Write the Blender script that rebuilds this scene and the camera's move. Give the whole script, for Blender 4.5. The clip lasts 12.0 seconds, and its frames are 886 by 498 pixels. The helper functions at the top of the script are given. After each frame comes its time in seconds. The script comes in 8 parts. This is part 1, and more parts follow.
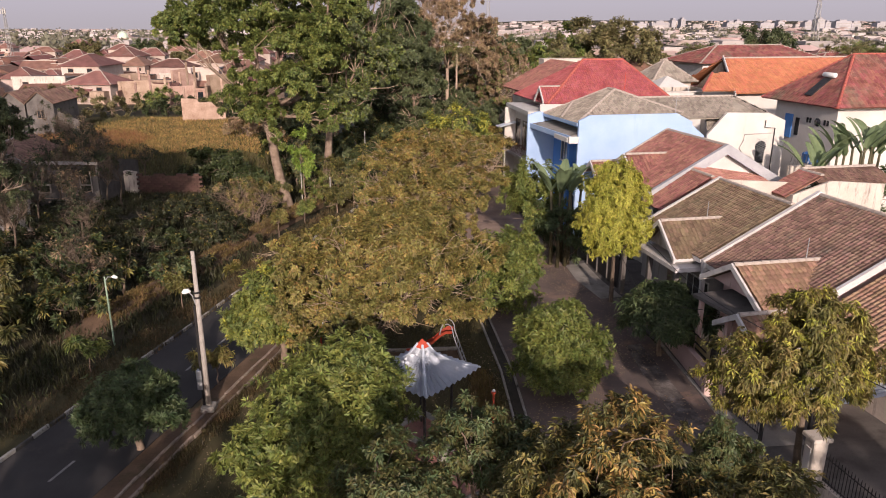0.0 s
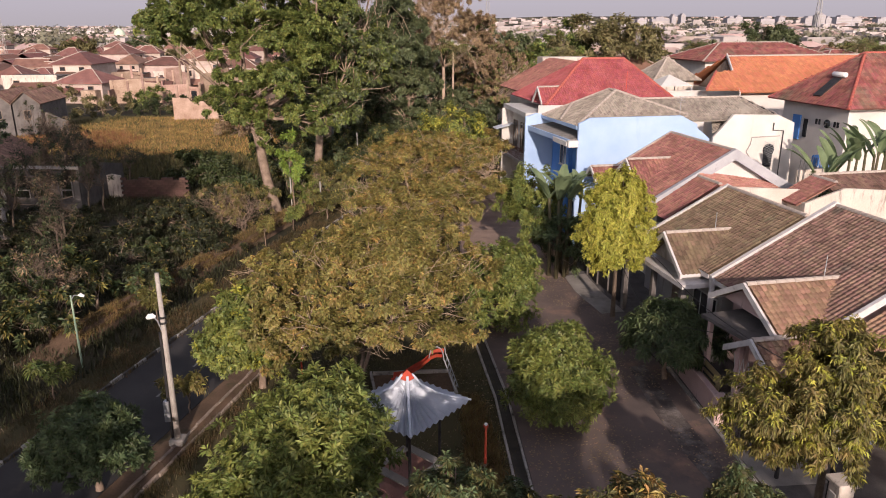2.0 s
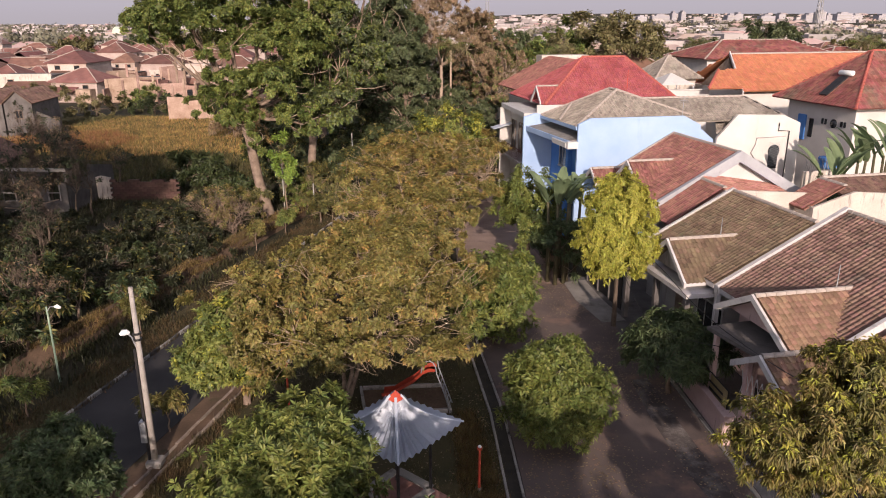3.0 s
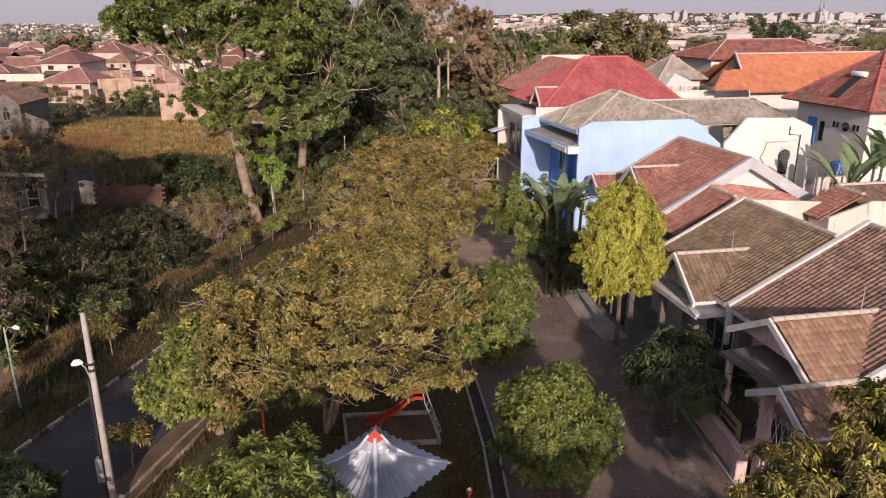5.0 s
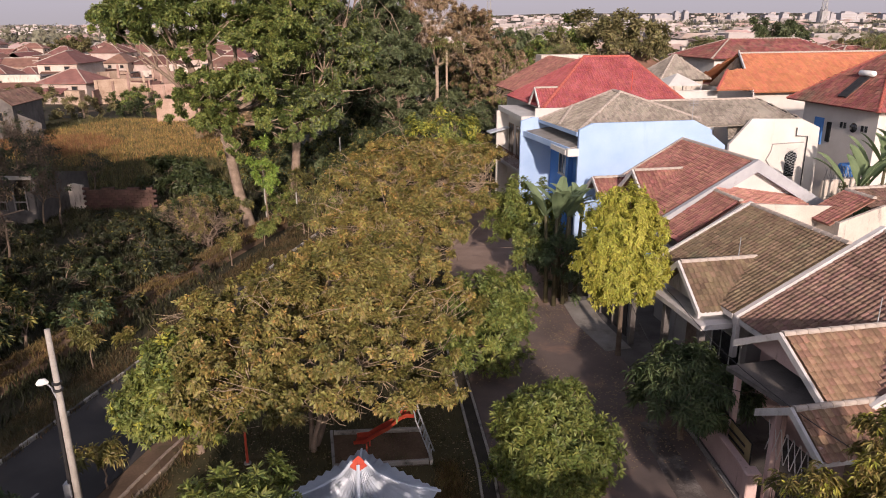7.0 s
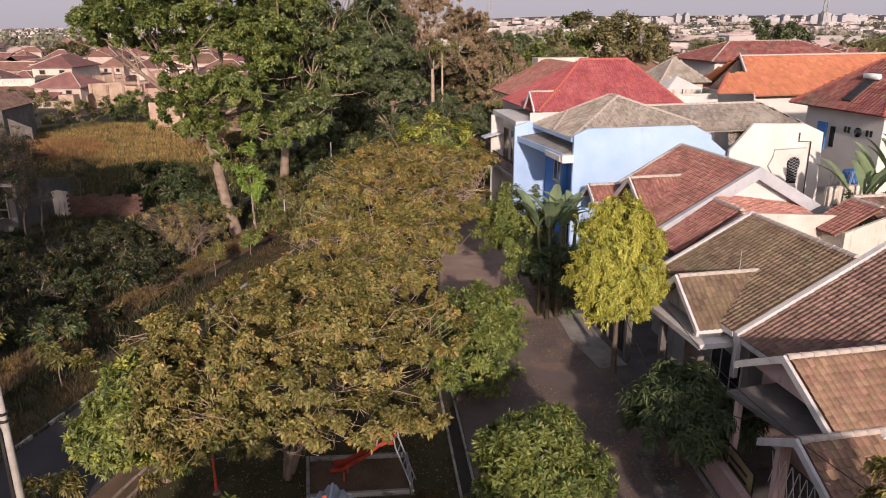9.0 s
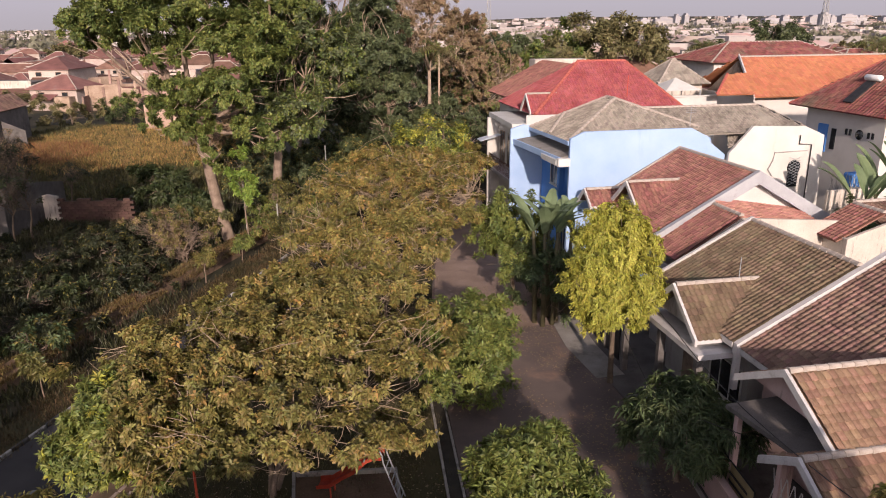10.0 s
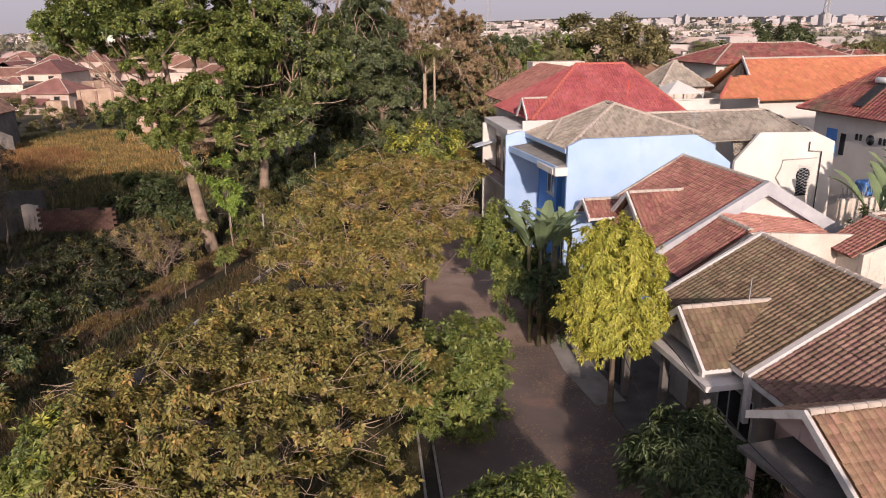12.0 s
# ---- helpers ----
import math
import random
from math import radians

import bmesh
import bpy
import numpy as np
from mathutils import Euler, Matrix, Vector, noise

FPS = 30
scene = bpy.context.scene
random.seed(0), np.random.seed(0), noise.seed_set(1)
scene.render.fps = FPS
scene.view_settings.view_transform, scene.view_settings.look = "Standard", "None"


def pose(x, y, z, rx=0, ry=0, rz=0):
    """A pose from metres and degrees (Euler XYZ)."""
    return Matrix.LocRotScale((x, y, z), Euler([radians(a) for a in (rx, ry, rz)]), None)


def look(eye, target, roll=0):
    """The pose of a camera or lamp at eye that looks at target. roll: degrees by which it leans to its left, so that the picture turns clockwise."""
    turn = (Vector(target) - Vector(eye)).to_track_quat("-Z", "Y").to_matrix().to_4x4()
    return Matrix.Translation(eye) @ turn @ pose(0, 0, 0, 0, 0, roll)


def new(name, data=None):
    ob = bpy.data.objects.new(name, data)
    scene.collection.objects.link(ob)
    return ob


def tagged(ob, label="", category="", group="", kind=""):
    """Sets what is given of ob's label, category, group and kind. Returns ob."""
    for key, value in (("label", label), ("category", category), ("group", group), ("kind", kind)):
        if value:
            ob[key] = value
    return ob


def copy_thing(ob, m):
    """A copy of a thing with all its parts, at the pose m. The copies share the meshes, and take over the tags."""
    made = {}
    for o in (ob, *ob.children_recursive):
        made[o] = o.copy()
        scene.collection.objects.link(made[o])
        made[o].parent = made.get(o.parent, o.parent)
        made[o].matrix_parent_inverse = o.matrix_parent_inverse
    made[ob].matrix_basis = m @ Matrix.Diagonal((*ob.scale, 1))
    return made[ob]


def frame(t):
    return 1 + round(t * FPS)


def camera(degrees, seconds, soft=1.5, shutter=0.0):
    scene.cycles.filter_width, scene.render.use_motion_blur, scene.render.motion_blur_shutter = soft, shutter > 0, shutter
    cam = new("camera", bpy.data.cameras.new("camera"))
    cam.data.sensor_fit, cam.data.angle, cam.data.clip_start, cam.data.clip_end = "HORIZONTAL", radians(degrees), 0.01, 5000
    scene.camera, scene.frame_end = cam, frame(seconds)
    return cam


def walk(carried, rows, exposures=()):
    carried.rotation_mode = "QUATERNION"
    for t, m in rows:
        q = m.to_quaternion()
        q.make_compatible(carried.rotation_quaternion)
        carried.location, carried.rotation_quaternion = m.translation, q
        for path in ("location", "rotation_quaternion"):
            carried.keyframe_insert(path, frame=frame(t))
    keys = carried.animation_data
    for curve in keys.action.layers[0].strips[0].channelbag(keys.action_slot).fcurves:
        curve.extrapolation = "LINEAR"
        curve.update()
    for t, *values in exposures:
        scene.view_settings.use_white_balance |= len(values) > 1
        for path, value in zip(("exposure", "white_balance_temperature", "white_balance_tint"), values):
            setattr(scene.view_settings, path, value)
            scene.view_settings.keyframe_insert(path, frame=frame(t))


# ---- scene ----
cam = camera(64.0, 12.0, 1.0)
PATH = [
    (0, (0.573, 0.982, 14.083), (0.58, 2.891, 13.487), 0.1),
    (0.5, (0.644, 1.425, 14.134), (0.652, 3.333, 13.536), 0.0),
    (1, (0.737, 1.979, 14.173), (0.745, 3.886, 13.573), 0.0),
    (1.5, (0.85, 2.598, 14.184), (0.858, 4.505, 13.582), -0.0),
    (2, (1.0, 3.256, 14.219), (1.007, 5.162, 13.614), -0.0),
    (2.5, (1.147, 3.968, 14.226), (1.153, 5.873, 13.618), -0.1),
    (3, (1.3, 4.67, 14.232), (1.306, 6.574, 13.621), -0.1),
    (5, (1.741, 6.9, 14.169), (1.744, 8.804, 13.557), -0.1),
    (5.5, (1.816, 7.274, 14.124), (1.818, 9.178, 13.511), -0.1),
    (6, (1.912, 7.605, 14.104), (1.913, 9.509, 13.492), -0.2),
    (6.5, (1.981, 7.899, 14.093), (1.983, 9.803, 13.481), -0.2),
    (7, (2.063, 8.219, 14.06), (2.062, 10.123, 13.449), -0.2),
    (9, (2.692, 9.701, 14.013), (2.687, 11.608, 13.409), -0.3),
    (9.5, (2.851, 10.044, 14.041), (2.847, 11.951, 13.439), -0.4),
    (10, (3.012, 10.468, 14.028), (3.007, 12.375, 13.427), -0.4),
    (10.5, (3.146, 10.942, 14.032), (3.14, 12.849, 13.431), -0.4),
    (11, (3.265, 11.417, 14.072), (3.259, 13.325, 13.473), -0.5),
    (11.5, (3.411, 11.955, 14.06), (3.404, 13.864, 13.461), -0.5),
    (12, (3.536, 12.531, 14.05), (3.528, 14.44, 13.453), -0.6),
]
walk(cam, [(t, look(eye, target, roll)) for t, eye, target, roll in PATH], [(0.0, 0.22, 6500, 15), (12.0, 0.22, 6500, 15)])

# ---------------------------------------------------------------- light
SUN = Vector((0.08, -1.0, 0.0)).normalized() * math.cos(radians(19)) + Vector((0, 0, math.sin(radians(19))))
sun = new("sun", bpy.data.lights.new("sun", "SUN"))
sun.data.energy, sun.data.angle, sun.data.color = 4.4, radians(1.0), (1.0, 0.84, 0.71)
sun.matrix_world = look(SUN * 200, (0, 0, 0))

world = bpy.data.worlds.new("world")
scene.world = world
world.use_nodes = True
wn, wl = world.node_tree.nodes, world.node_tree.links
sky = wn.new("ShaderNodeTexSky")
sky.sky_type, sky.sun_disc = "NISHITA", False
sky.sun_elevation, sky.sun_rotation = radians(19), math.atan2(SUN.x, SUN.y)
sky.air_density, sky.dust_density, sky.ozone_density = 1.0, 1.2, 2.0
mix = wn.new("ShaderNodeMix")
mix.data_type, mix.blend_type = "RGBA", "MULTIPLY"
mix.inputs[0].default_value = 1.0
mix.inputs[7].default_value = (1.0, 0.92, 0.93, 1)
haze = wn.new("ShaderNodeHueSaturation")
haze.inputs["Saturation"].default_value = 0.45
wl.new(sky.outputs[0], haze.inputs["Color"])
wl.new(haze.outputs[0], mix.inputs[6])
wl.new(mix.outputs[2], wn["Background"].inputs[0])
wn["Background"].inputs[1].default_value = 0.16

# ---------------------------------------------------------------- materials
MATS = {}


def mat(name, a, b, scale=3.0, rough=0.8, bump=0.2, fine=40.0, rnd="", spread=0.3, metal=0.0, stain=None, spec=0.3, trans=0.0):
    """Two colours mixed by coarse and fine noise, with a bump; rnd: 'object' or 'island' varies the brightness piece by piece."""
    if name in MATS:
        return MATS[name]
    m = bpy.data.materials.new(name)
    m.use_nodes = True
    n, l = m.node_tree.nodes, m.node_tree.links
    bsdf = n["Principled BSDF"]
    geo = n.new("ShaderNodeTexCoord")
    n1 = n.new("ShaderNodeTexNoise")
    n1.inputs["Scale"].default_value, n1.inputs["Detail"].default_value = scale, 6
    n2 = n.new("ShaderNodeTexNoise")
    n2.inputs["Scale"].default_value, n2.inputs["Detail"].default_value = fine, 3
    for k in (n1, n2):
        l.new(geo.outputs["Object"], k.inputs["Vector"])
    add = n.new("ShaderNodeMath")
    add.operation = "MULTIPLY_ADD"
    add.inputs[1].default_value = 0.45
    l.new(n2.outputs[0], add.inputs[0])
    l.new(n1.outputs[0], add.inputs[2])
    ramp = n.new("ShaderNodeMapRange")
    ramp.inputs["From Min"].default_value, ramp.inputs["From Max"].default_value = 0.5, 0.95
    l.new(add.outputs[0], ramp.inputs[0])
    cm = n.new("ShaderNodeMix")
    cm.data_type = "RGBA"
    cm.inputs[6].default_value, cm.inputs[7].default_value = (*a, 1), (*b, 1)
    l.new(ramp.outputs[0], cm.inputs[0])
    col = cm.outputs[2]
    if stain:
        n3 = n.new("ShaderNodeTexNoise")
        n3.inputs["Scale"].default_value, n3.inputs["Detail"].default_value, n3.inputs["Roughness"].default_value = stain[1], 8, 0.7
        mp = n.new("ShaderNodeMapping")
        mp.inputs["Scale"].default_value = stain[3] if len(stain) > 3 else (1, 1, 1)
        l.new(geo.outputs["Object"], mp.inputs[0])
        l.new(mp.outputs[0], n3.inputs["Vector"])
        r3 = n.new("ShaderNodeMapRange")
        r3.inputs["From Min"].default_value, r3.inputs["From Max"].default_value = stain[2], stain[2] + 0.16
        l.new(n3.outputs[0], r3.inputs[0])
        c3 = n.new("ShaderNodeMix")
        c3.data_type = "RGBA"
        c3.inputs[7].default_value = (*stain[0], 1)
        l.new(r3.outputs[0], c3.inputs[0])
        l.new(col, c3.inputs[6])
        col = c3.outputs[2]
    if rnd:
        src = n.new("ShaderNodeObjectInfo" if rnd == "object" else "ShaderNodeNewGeometry")
        out = src.outputs["Random" if rnd == "object" else "Random Per Island"]
        vr = n.new("ShaderNodeMapRange")
        vr.inputs["To Min"].default_value, vr.inputs["To Max"].default_value = 1 - spread, 1 + spread
        l.new(out, vr.inputs[0])
        hs = n.new("ShaderNodeHueSaturation")
        l.new(vr.outputs[0], hs.inputs["Value"])
        hr = n.new("ShaderNodeMapRange")
        hr.inputs["To Min"].default_value, hr.inputs["To Max"].default_value = 0.5 - spread * 0.06, 0.5 + spread * 0.06
        mul = n.new("ShaderNodeMath")
        mul.operation = "FRACT"
        m7 = n.new("ShaderNodeMath")
        m7.operation = "MULTIPLY"
        m7.inputs[1].default_value = 17.3
        l.new(out, m7.inputs[0])
        l.new(m7.outputs[0], mul.inputs[0])
        l.new(mul.outputs[0], hr.inputs[0])
        l.new(hr.outputs[0], hs.inputs["Hue"])
        l.new(col, hs.inputs["Color"])
        col = hs.outputs[0]
    l.new(col, bsdf.inputs["Base Color"])
    bsdf.inputs["Roughness"].default_value, bsdf.inputs["Metallic"].default_value = rough, metal
    bsdf.inputs["Specular IOR Level"].default_value = spec
    if bump:
        bp = n.new("ShaderNodeBump")
        bp.inputs["Strength"].default_value, bp.inputs["Distance"].default_value = bump, 0.03
        l.new(add.outputs[0], bp.inputs["Height"])
        l.new(bp.outputs[0], bsdf.inputs["Normal"])
    if trans:
        tr = n.new("ShaderNodeBsdfTranslucent")
        l.new(col, tr.inputs[0])
        ms = n.new("ShaderNodeMixShader")
        ms.inputs[0].default_value = trans
        l.new(bsdf.outputs[0], ms.inputs[1])
        l.new(tr.outputs[0], ms.inputs[2])
        l.new(ms.outputs[0], n["Material Output"].inputs[0])
    MATS[name] = m
    return m


def leafmat(name, a, b, spread=0.45, trans=0.2):
    return mat(name, a, b, scale=0.7, rough=0.5, bump=0, fine=2.5, rnd="island", spread=spread, spec=0.35, trans=trans)


ASPHALT = mat("asphalt", (0.035, 0.033, 0.034), (0.06, 0.055, 0.054), 0.6, 0.9, 0.35, 60, stain=((0.09, 0.075, 0.062), 0.35, 0.58))
# reddish patches add wear and carry sunlit streaks in the lane's colour
LANE = mat("worn_sunlit_lane", (0.105, 0.083, 0.077), (0.18, 0.135, 0.118), 0.7, 0.92, 0.4, 45, stain=((0.30, 0.185, 0.14), 0.3, 0.54))
SANDY = mat("sandy_lane", (0.22, 0.155, 0.125), (0.36, 0.265, 0.22), 0.6, 0.95, 0.4, 40, stain=((0.17, 0.125, 0.105), 0.5, 0.55))
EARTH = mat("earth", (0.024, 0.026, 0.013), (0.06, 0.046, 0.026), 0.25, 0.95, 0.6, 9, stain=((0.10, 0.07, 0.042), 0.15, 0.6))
DIRT = mat("dirt_verge", (0.085, 0.055, 0.036), (0.17, 0.11, 0.072), 0.9, 0.95, 0.6, 14, stain=((0.06, 0.055, 0.025), 0.6, 0.55))
LAWN = mat("lawn_ground", (0.041, 0.041, 0.018), (0.09, 0.071, 0.034), 0.5, 0.95, 0.6, 14, stain=((0.15, 0.11, 0.06), 0.35, 0.56))
STRAW = mat("dry_field", (0.09, 0.08, 0.028), (0.17, 0.125, 0.045), 0.2, 0.95, 0.6, 6, stain=((0.055, 0.062, 0.022), 0.12, 0.5))
CONC = mat("concrete", (0.204, 0.187, 0.17), (0.34, 0.315, 0.289), 1.2, 0.9, 0.3, 30, stain=((0.12, 0.10, 0.09), 0.8, 0.55))
CONC_DARK = mat("old_concrete", (0.08, 0.072, 0.068), (0.16, 0.144, 0.136), 1.0, 0.9, 0.35, 25, stain=((0.05, 0.045, 0.04), 0.7, 0.55))
KERB_W = mat("kerb_white", (0.299, 0.285, 0.263), (0.442, 0.428, 0.399), 3, 0.85, 0.2, 30, stain=((0.2, 0.17, 0.14), 3, 0.56))
KERB_B = mat("kerb_black", (0.05, 0.05, 0.05), (0.10, 0.095, 0.09), 3, 0.85, 0.2, 30, stain=((0.2, 0.17, 0.14), 3, 0.58))
KERB_G = mat("kerb_grey", (0.20, 0.16, 0.13), (0.34, 0.27, 0.22), 3, 0.9, 0.3, 25, rnd="object", spread=0.2)
POLE_CONC = mat("weathered_pole_concrete", (0.26, 0.23, 0.205), (0.42, 0.38, 0.345), 2.0, 0.9, 0.2, 25, stain=((0.10, 0.085, 0.075), 1.6, 0.55, (1, 1, 0.5)))
PINKPAVE = mat("pink_paving", (0.24, 0.12, 0.10), (0.36, 0.19, 0.16), 1.2, 0.85, 0.2, 30, stain=((0.17, 0.12, 0.10), 0.9, 0.54))
PINKWALL = mat("pink_wall", (0.48, 0.33, 0.30), (0.60, 0.44, 0.41), 1.2, 0.85, 0.15, 25, stain=((0.22, 0.17, 0.15), 1.5, 0.58, (3, 3, 0.6)))
WHITE = mat("white_paint", (0.491, 0.474, 0.451), (0.605, 0.59, 0.565), 1.0, 0.8, 0.08, 20, stain=((0.46, 0.43, 0.39), 0.8, 0.62, (3, 3, 0.6)))
CREAM = mat("cream_paint", (0.52, 0.485, 0.45), (0.62, 0.585, 0.55), 0.8, 0.8, 0.08, 20, stain=((0.48, 0.44, 0.38), 0.6, 0.62, (3, 3, 0.5)))
FASCIA = mat("fascia_board", (0.46, 0.43, 0.42), (0.62, 0.59, 0.58), 1.5, 0.75, 0.1, 20, stain=((0.30, 0.27, 0.25), 1.2, 0.58, (2, 2, 2)))
BAND = mat("grey_painted_band", (0.31, 0.31, 0.33), (0.41, 0.41, 0.43), 1.5, 0.8, 0.1, 20, stain=((0.24, 0.22, 0.21), 1.2, 0.6, (2, 2, 2)))
STAINED = mat("stained_wall", (0.46, 0.405, 0.35), (0.626, 0.552, 0.488), 0.9, 0.85, 0.15, 14, stain=((0.20, 0.17, 0.15), 0.9, 0.53, (4, 4, 0.7)))
GREYWALL = mat("grey_wall", (0.28, 0.26, 0.25), (0.42, 0.40, 0.38), 0.8, 0.85, 0.15, 20, stain=((0.16, 0.14, 0.13), 0.7, 0.56, (3, 3, 0.6)))
BLUELIGHT = mat("light_blue_paint", (0.276, 0.396, 0.607), (0.35, 0.469, 0.662), 0.7, 0.75, 0.06, 20, stain=((0.27, 0.38, 0.58), 0.5, 0.6, (3, 3, 0.5)))
# blue of tanks and shutter, and of the light blue walls when shaded
BLUE = mat("strong_and_shaded_blue", (0.06, 0.19, 0.50), (0.10, 0.26, 0.60), 0.7, 0.7, 0.06, 20)
TILE_BROWN = mat("brown_roof_tile", (0.152, 0.092, 0.072), (0.264, 0.164, 0.128), 1.1, 0.85, 0.25, 18, rnd="island", spread=0.28, stain=((0.09, 0.08, 0.07), 0.5, 0.57))
TILE_BROWN_PIECE = mat("brown_roof_tile_piece", (0.152, 0.092, 0.072), (0.264, 0.164, 0.128), 1.1, 0.85, 0.25, 18, rnd="object", spread=0.28, stain=((0.09, 0.08, 0.07), 0.5, 0.57))
TILE_MOSS = mat("mossy_roof_tile", (0.13, 0.09, 0.06), (0.225, 0.16, 0.105), 1.0, 0.88, 0.25, 18, rnd="island", spread=0.26, stain=((0.10, 0.10, 0.065), 0.5, 0.53))
TILE_SALMON = mat("salmon_roof_tile", (0.243, 0.149, 0.099), (0.36, 0.225, 0.153), 1.2, 0.85, 0.25, 18, rnd="island", spread=0.24, stain=((0.17, 0.13, 0.10), 0.7, 0.56))
TILE_SALMON_PIECE = mat("salmon_roof_tile_piece", (0.243, 0.149, 0.099), (0.36, 0.225, 0.153), 1.2, 0.85, 0.25, 18, rnd="object", spread=0.24, stain=((0.17, 0.13, 0.10), 0.7, 0.56))
TILE_SALMONRED = mat("faded_red_roof_tile", (0.33, 0.15, 0.115), (0.46, 0.235, 0.19), 1.0, 0.82, 0.25, 18, rnd="island", spread=0.22)
TILE_PLUM = mat("plum_roof_tile", (0.194, 0.084, 0.07), (0.317, 0.15, 0.119), 1.0, 0.82, 0.25, 18, rnd="island", spread=0.26, stain=((0.12, 0.07, 0.06), 0.5, 0.56))
TILE_RED = mat("red_roof_tile", (0.29, 0.066, 0.072), (0.40, 0.12, 0.122), 0.8, 0.7, 0.2, 18, rnd="island", spread=0.16)
TILE_GREY = mat("grey_roof_tile", (0.25, 0.215, 0.18), (0.37, 0.325, 0.275), 0.8, 0.88, 0.25, 18, rnd="island", spread=0.22, stain=((0.16, 0.15, 0.12), 0.6, 0.55))
TILE_ORANGE = mat("orange_roof_tile", (0.45, 0.165, 0.085), (0.53, 0.21, 0.115), 0.6, 0.8, 0.2, 18, rnd="island", spread=0.13)
TILE_MAROON = mat("maroon_roof_tile", (0.19, 0.06, 0.055), (0.32, 0.125, 0.105), 0.8, 0.8, 0.2, 18, rnd="island", spread=0.26, stain=((0.17, 0.115, 0.085), 0.4, 0.5))
RIDGE = mat("ridge_mortar", (0.32, 0.27, 0.23), (0.50, 0.43, 0.38), 2.5, 0.9, 0.3, 25, stain=((0.18, 0.13, 0.11), 2, 0.55))
RIDGE_RED = mat("red_ridge_cap", (0.34, 0.08, 0.06), (0.46, 0.14, 0.11), 2.5, 0.8, 0.2, 25)
METAL_W = mat("white_sheet_metal", (0.46, 0.5, 0.57), (0.58, 0.62, 0.7), 1.5, 0.42, 0.05, 20, metal=0.15, stain=((0.46, 0.46, 0.48), 2, 0.62), spec=0.5)
METAL_D = mat("dark_metal", (0.02, 0.02, 0.022), (0.05, 0.045, 0.045), 4, 0.55, 0.1, 30, metal=0.3)
METAL_G = mat("galvanised_metal", (0.30, 0.31, 0.33), (0.45, 0.46, 0.48), 4, 0.5, 0.1, 30, metal=0.5)
REDPAINT = mat("red_orange_paint", (0.47, 0.06, 0.035), (0.6, 0.11, 0.06), 3, 0.5, 0.06, 30, stain=((0.42, 0.10, 0.07), 3, 0.58))
GREENPAINT = mat("green_paint", (0.2, 0.3, 0.2), (0.34, 0.42, 0.32), 3, 0.6, 0.05, 30)
GLOBE = mat("milky_globe", (0.72, 0.72, 0.70), (0.80, 0.80, 0.78), 3, 0.3, 0, 30)
GLASS = mat("dark_window_glass", (0.012, 0.014, 0.017), (0.03, 0.033, 0.037), 1, 0.12, 0, 10, spec=0.6)
# brick darkened to stand in for the shadow over the ruined wall
BRICK = mat("shaded_raw_brick", (0.06, 0.033, 0.027), (0.105, 0.06, 0.048), 1.5, 0.92, 0.4, 14, rnd="object", spread=0.2, stain=((0.20, 0.16, 0.13), 0.8, 0.57))
BRICKFAR = mat("weathered_brick_wall", (0.22, 0.135, 0.1), (0.4, 0.285, 0.23), 0.7, 0.92, 0.4, 5, stain=((0.12, 0.09, 0.075), 0.28, 0.55), rnd="object", spread=0.3)
FARWALL = mat("far_wall", (0.36, 0.27, 0.23), (0.55, 0.45, 0.40), 0.3, 0.85, 0.1, 5, rnd="object", spread=0.22, stain=((0.40, 0.34, 0.30), 0.3, 0.58))
FARROOF = mat("far_roof", (0.13, 0.066, 0.053), (0.225, 0.112, 0.09), 0.5, 0.85, 0.3, 9, rnd="object", spread=0.35, stain=((0.20, 0.14, 0.12), 0.35, 0.55))
# pale greyed colours down to L_DISTANT have distance haze mixed in
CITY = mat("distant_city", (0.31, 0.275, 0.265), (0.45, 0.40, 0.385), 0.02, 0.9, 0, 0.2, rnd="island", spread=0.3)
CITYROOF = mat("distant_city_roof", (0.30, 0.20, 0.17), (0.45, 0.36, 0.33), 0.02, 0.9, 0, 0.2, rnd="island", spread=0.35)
SKYLINE = mat("hazed_skyline_concrete", (0.29, 0.275, 0.29), (0.38, 0.36, 0.375), 0.02, 0.9, 0, 0.2, rnd="object", spread=0.15)
L_DISTANT = leafmat("hazed_distant_leaf", (0.13, 0.13, 0.09), (0.22, 0.20, 0.14), spread=0.3)
SIGN = mat("yellow_signboard", (0.26, 0.2, 0.1), (0.38, 0.3, 0.16), 2, 0.6, 0, 20)
BARK = mat("bark", (0.14, 0.10, 0.075), (0.28, 0.21, 0.16), 3, 0.95, 0.6, 22)
BARK_PALE = mat("pale_bark", (0.26, 0.19, 0.14), (0.44, 0.34, 0.26), 2.5, 0.92, 0.5, 18)
RUIN_WOOD = mat("weathered_wood", (0.2, 0.18, 0.165), (0.34, 0.31, 0.285), 3, 0.9, 0.3, 20)
# dark copy of the twig bark that carries shade in its colour
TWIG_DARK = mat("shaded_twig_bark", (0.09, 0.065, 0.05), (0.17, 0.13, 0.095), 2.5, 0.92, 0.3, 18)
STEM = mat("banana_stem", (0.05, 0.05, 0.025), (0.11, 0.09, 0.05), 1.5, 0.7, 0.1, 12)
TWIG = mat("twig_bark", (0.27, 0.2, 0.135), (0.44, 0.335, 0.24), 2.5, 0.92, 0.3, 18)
L_MANGO = leafmat("mango_leaf", (0.075, 0.108, 0.03), (0.235, 0.255, 0.062))
L_MANGO2 = leafmat("dark_mango_leaf", (0.055, 0.085, 0.04), (0.115, 0.145, 0.055))
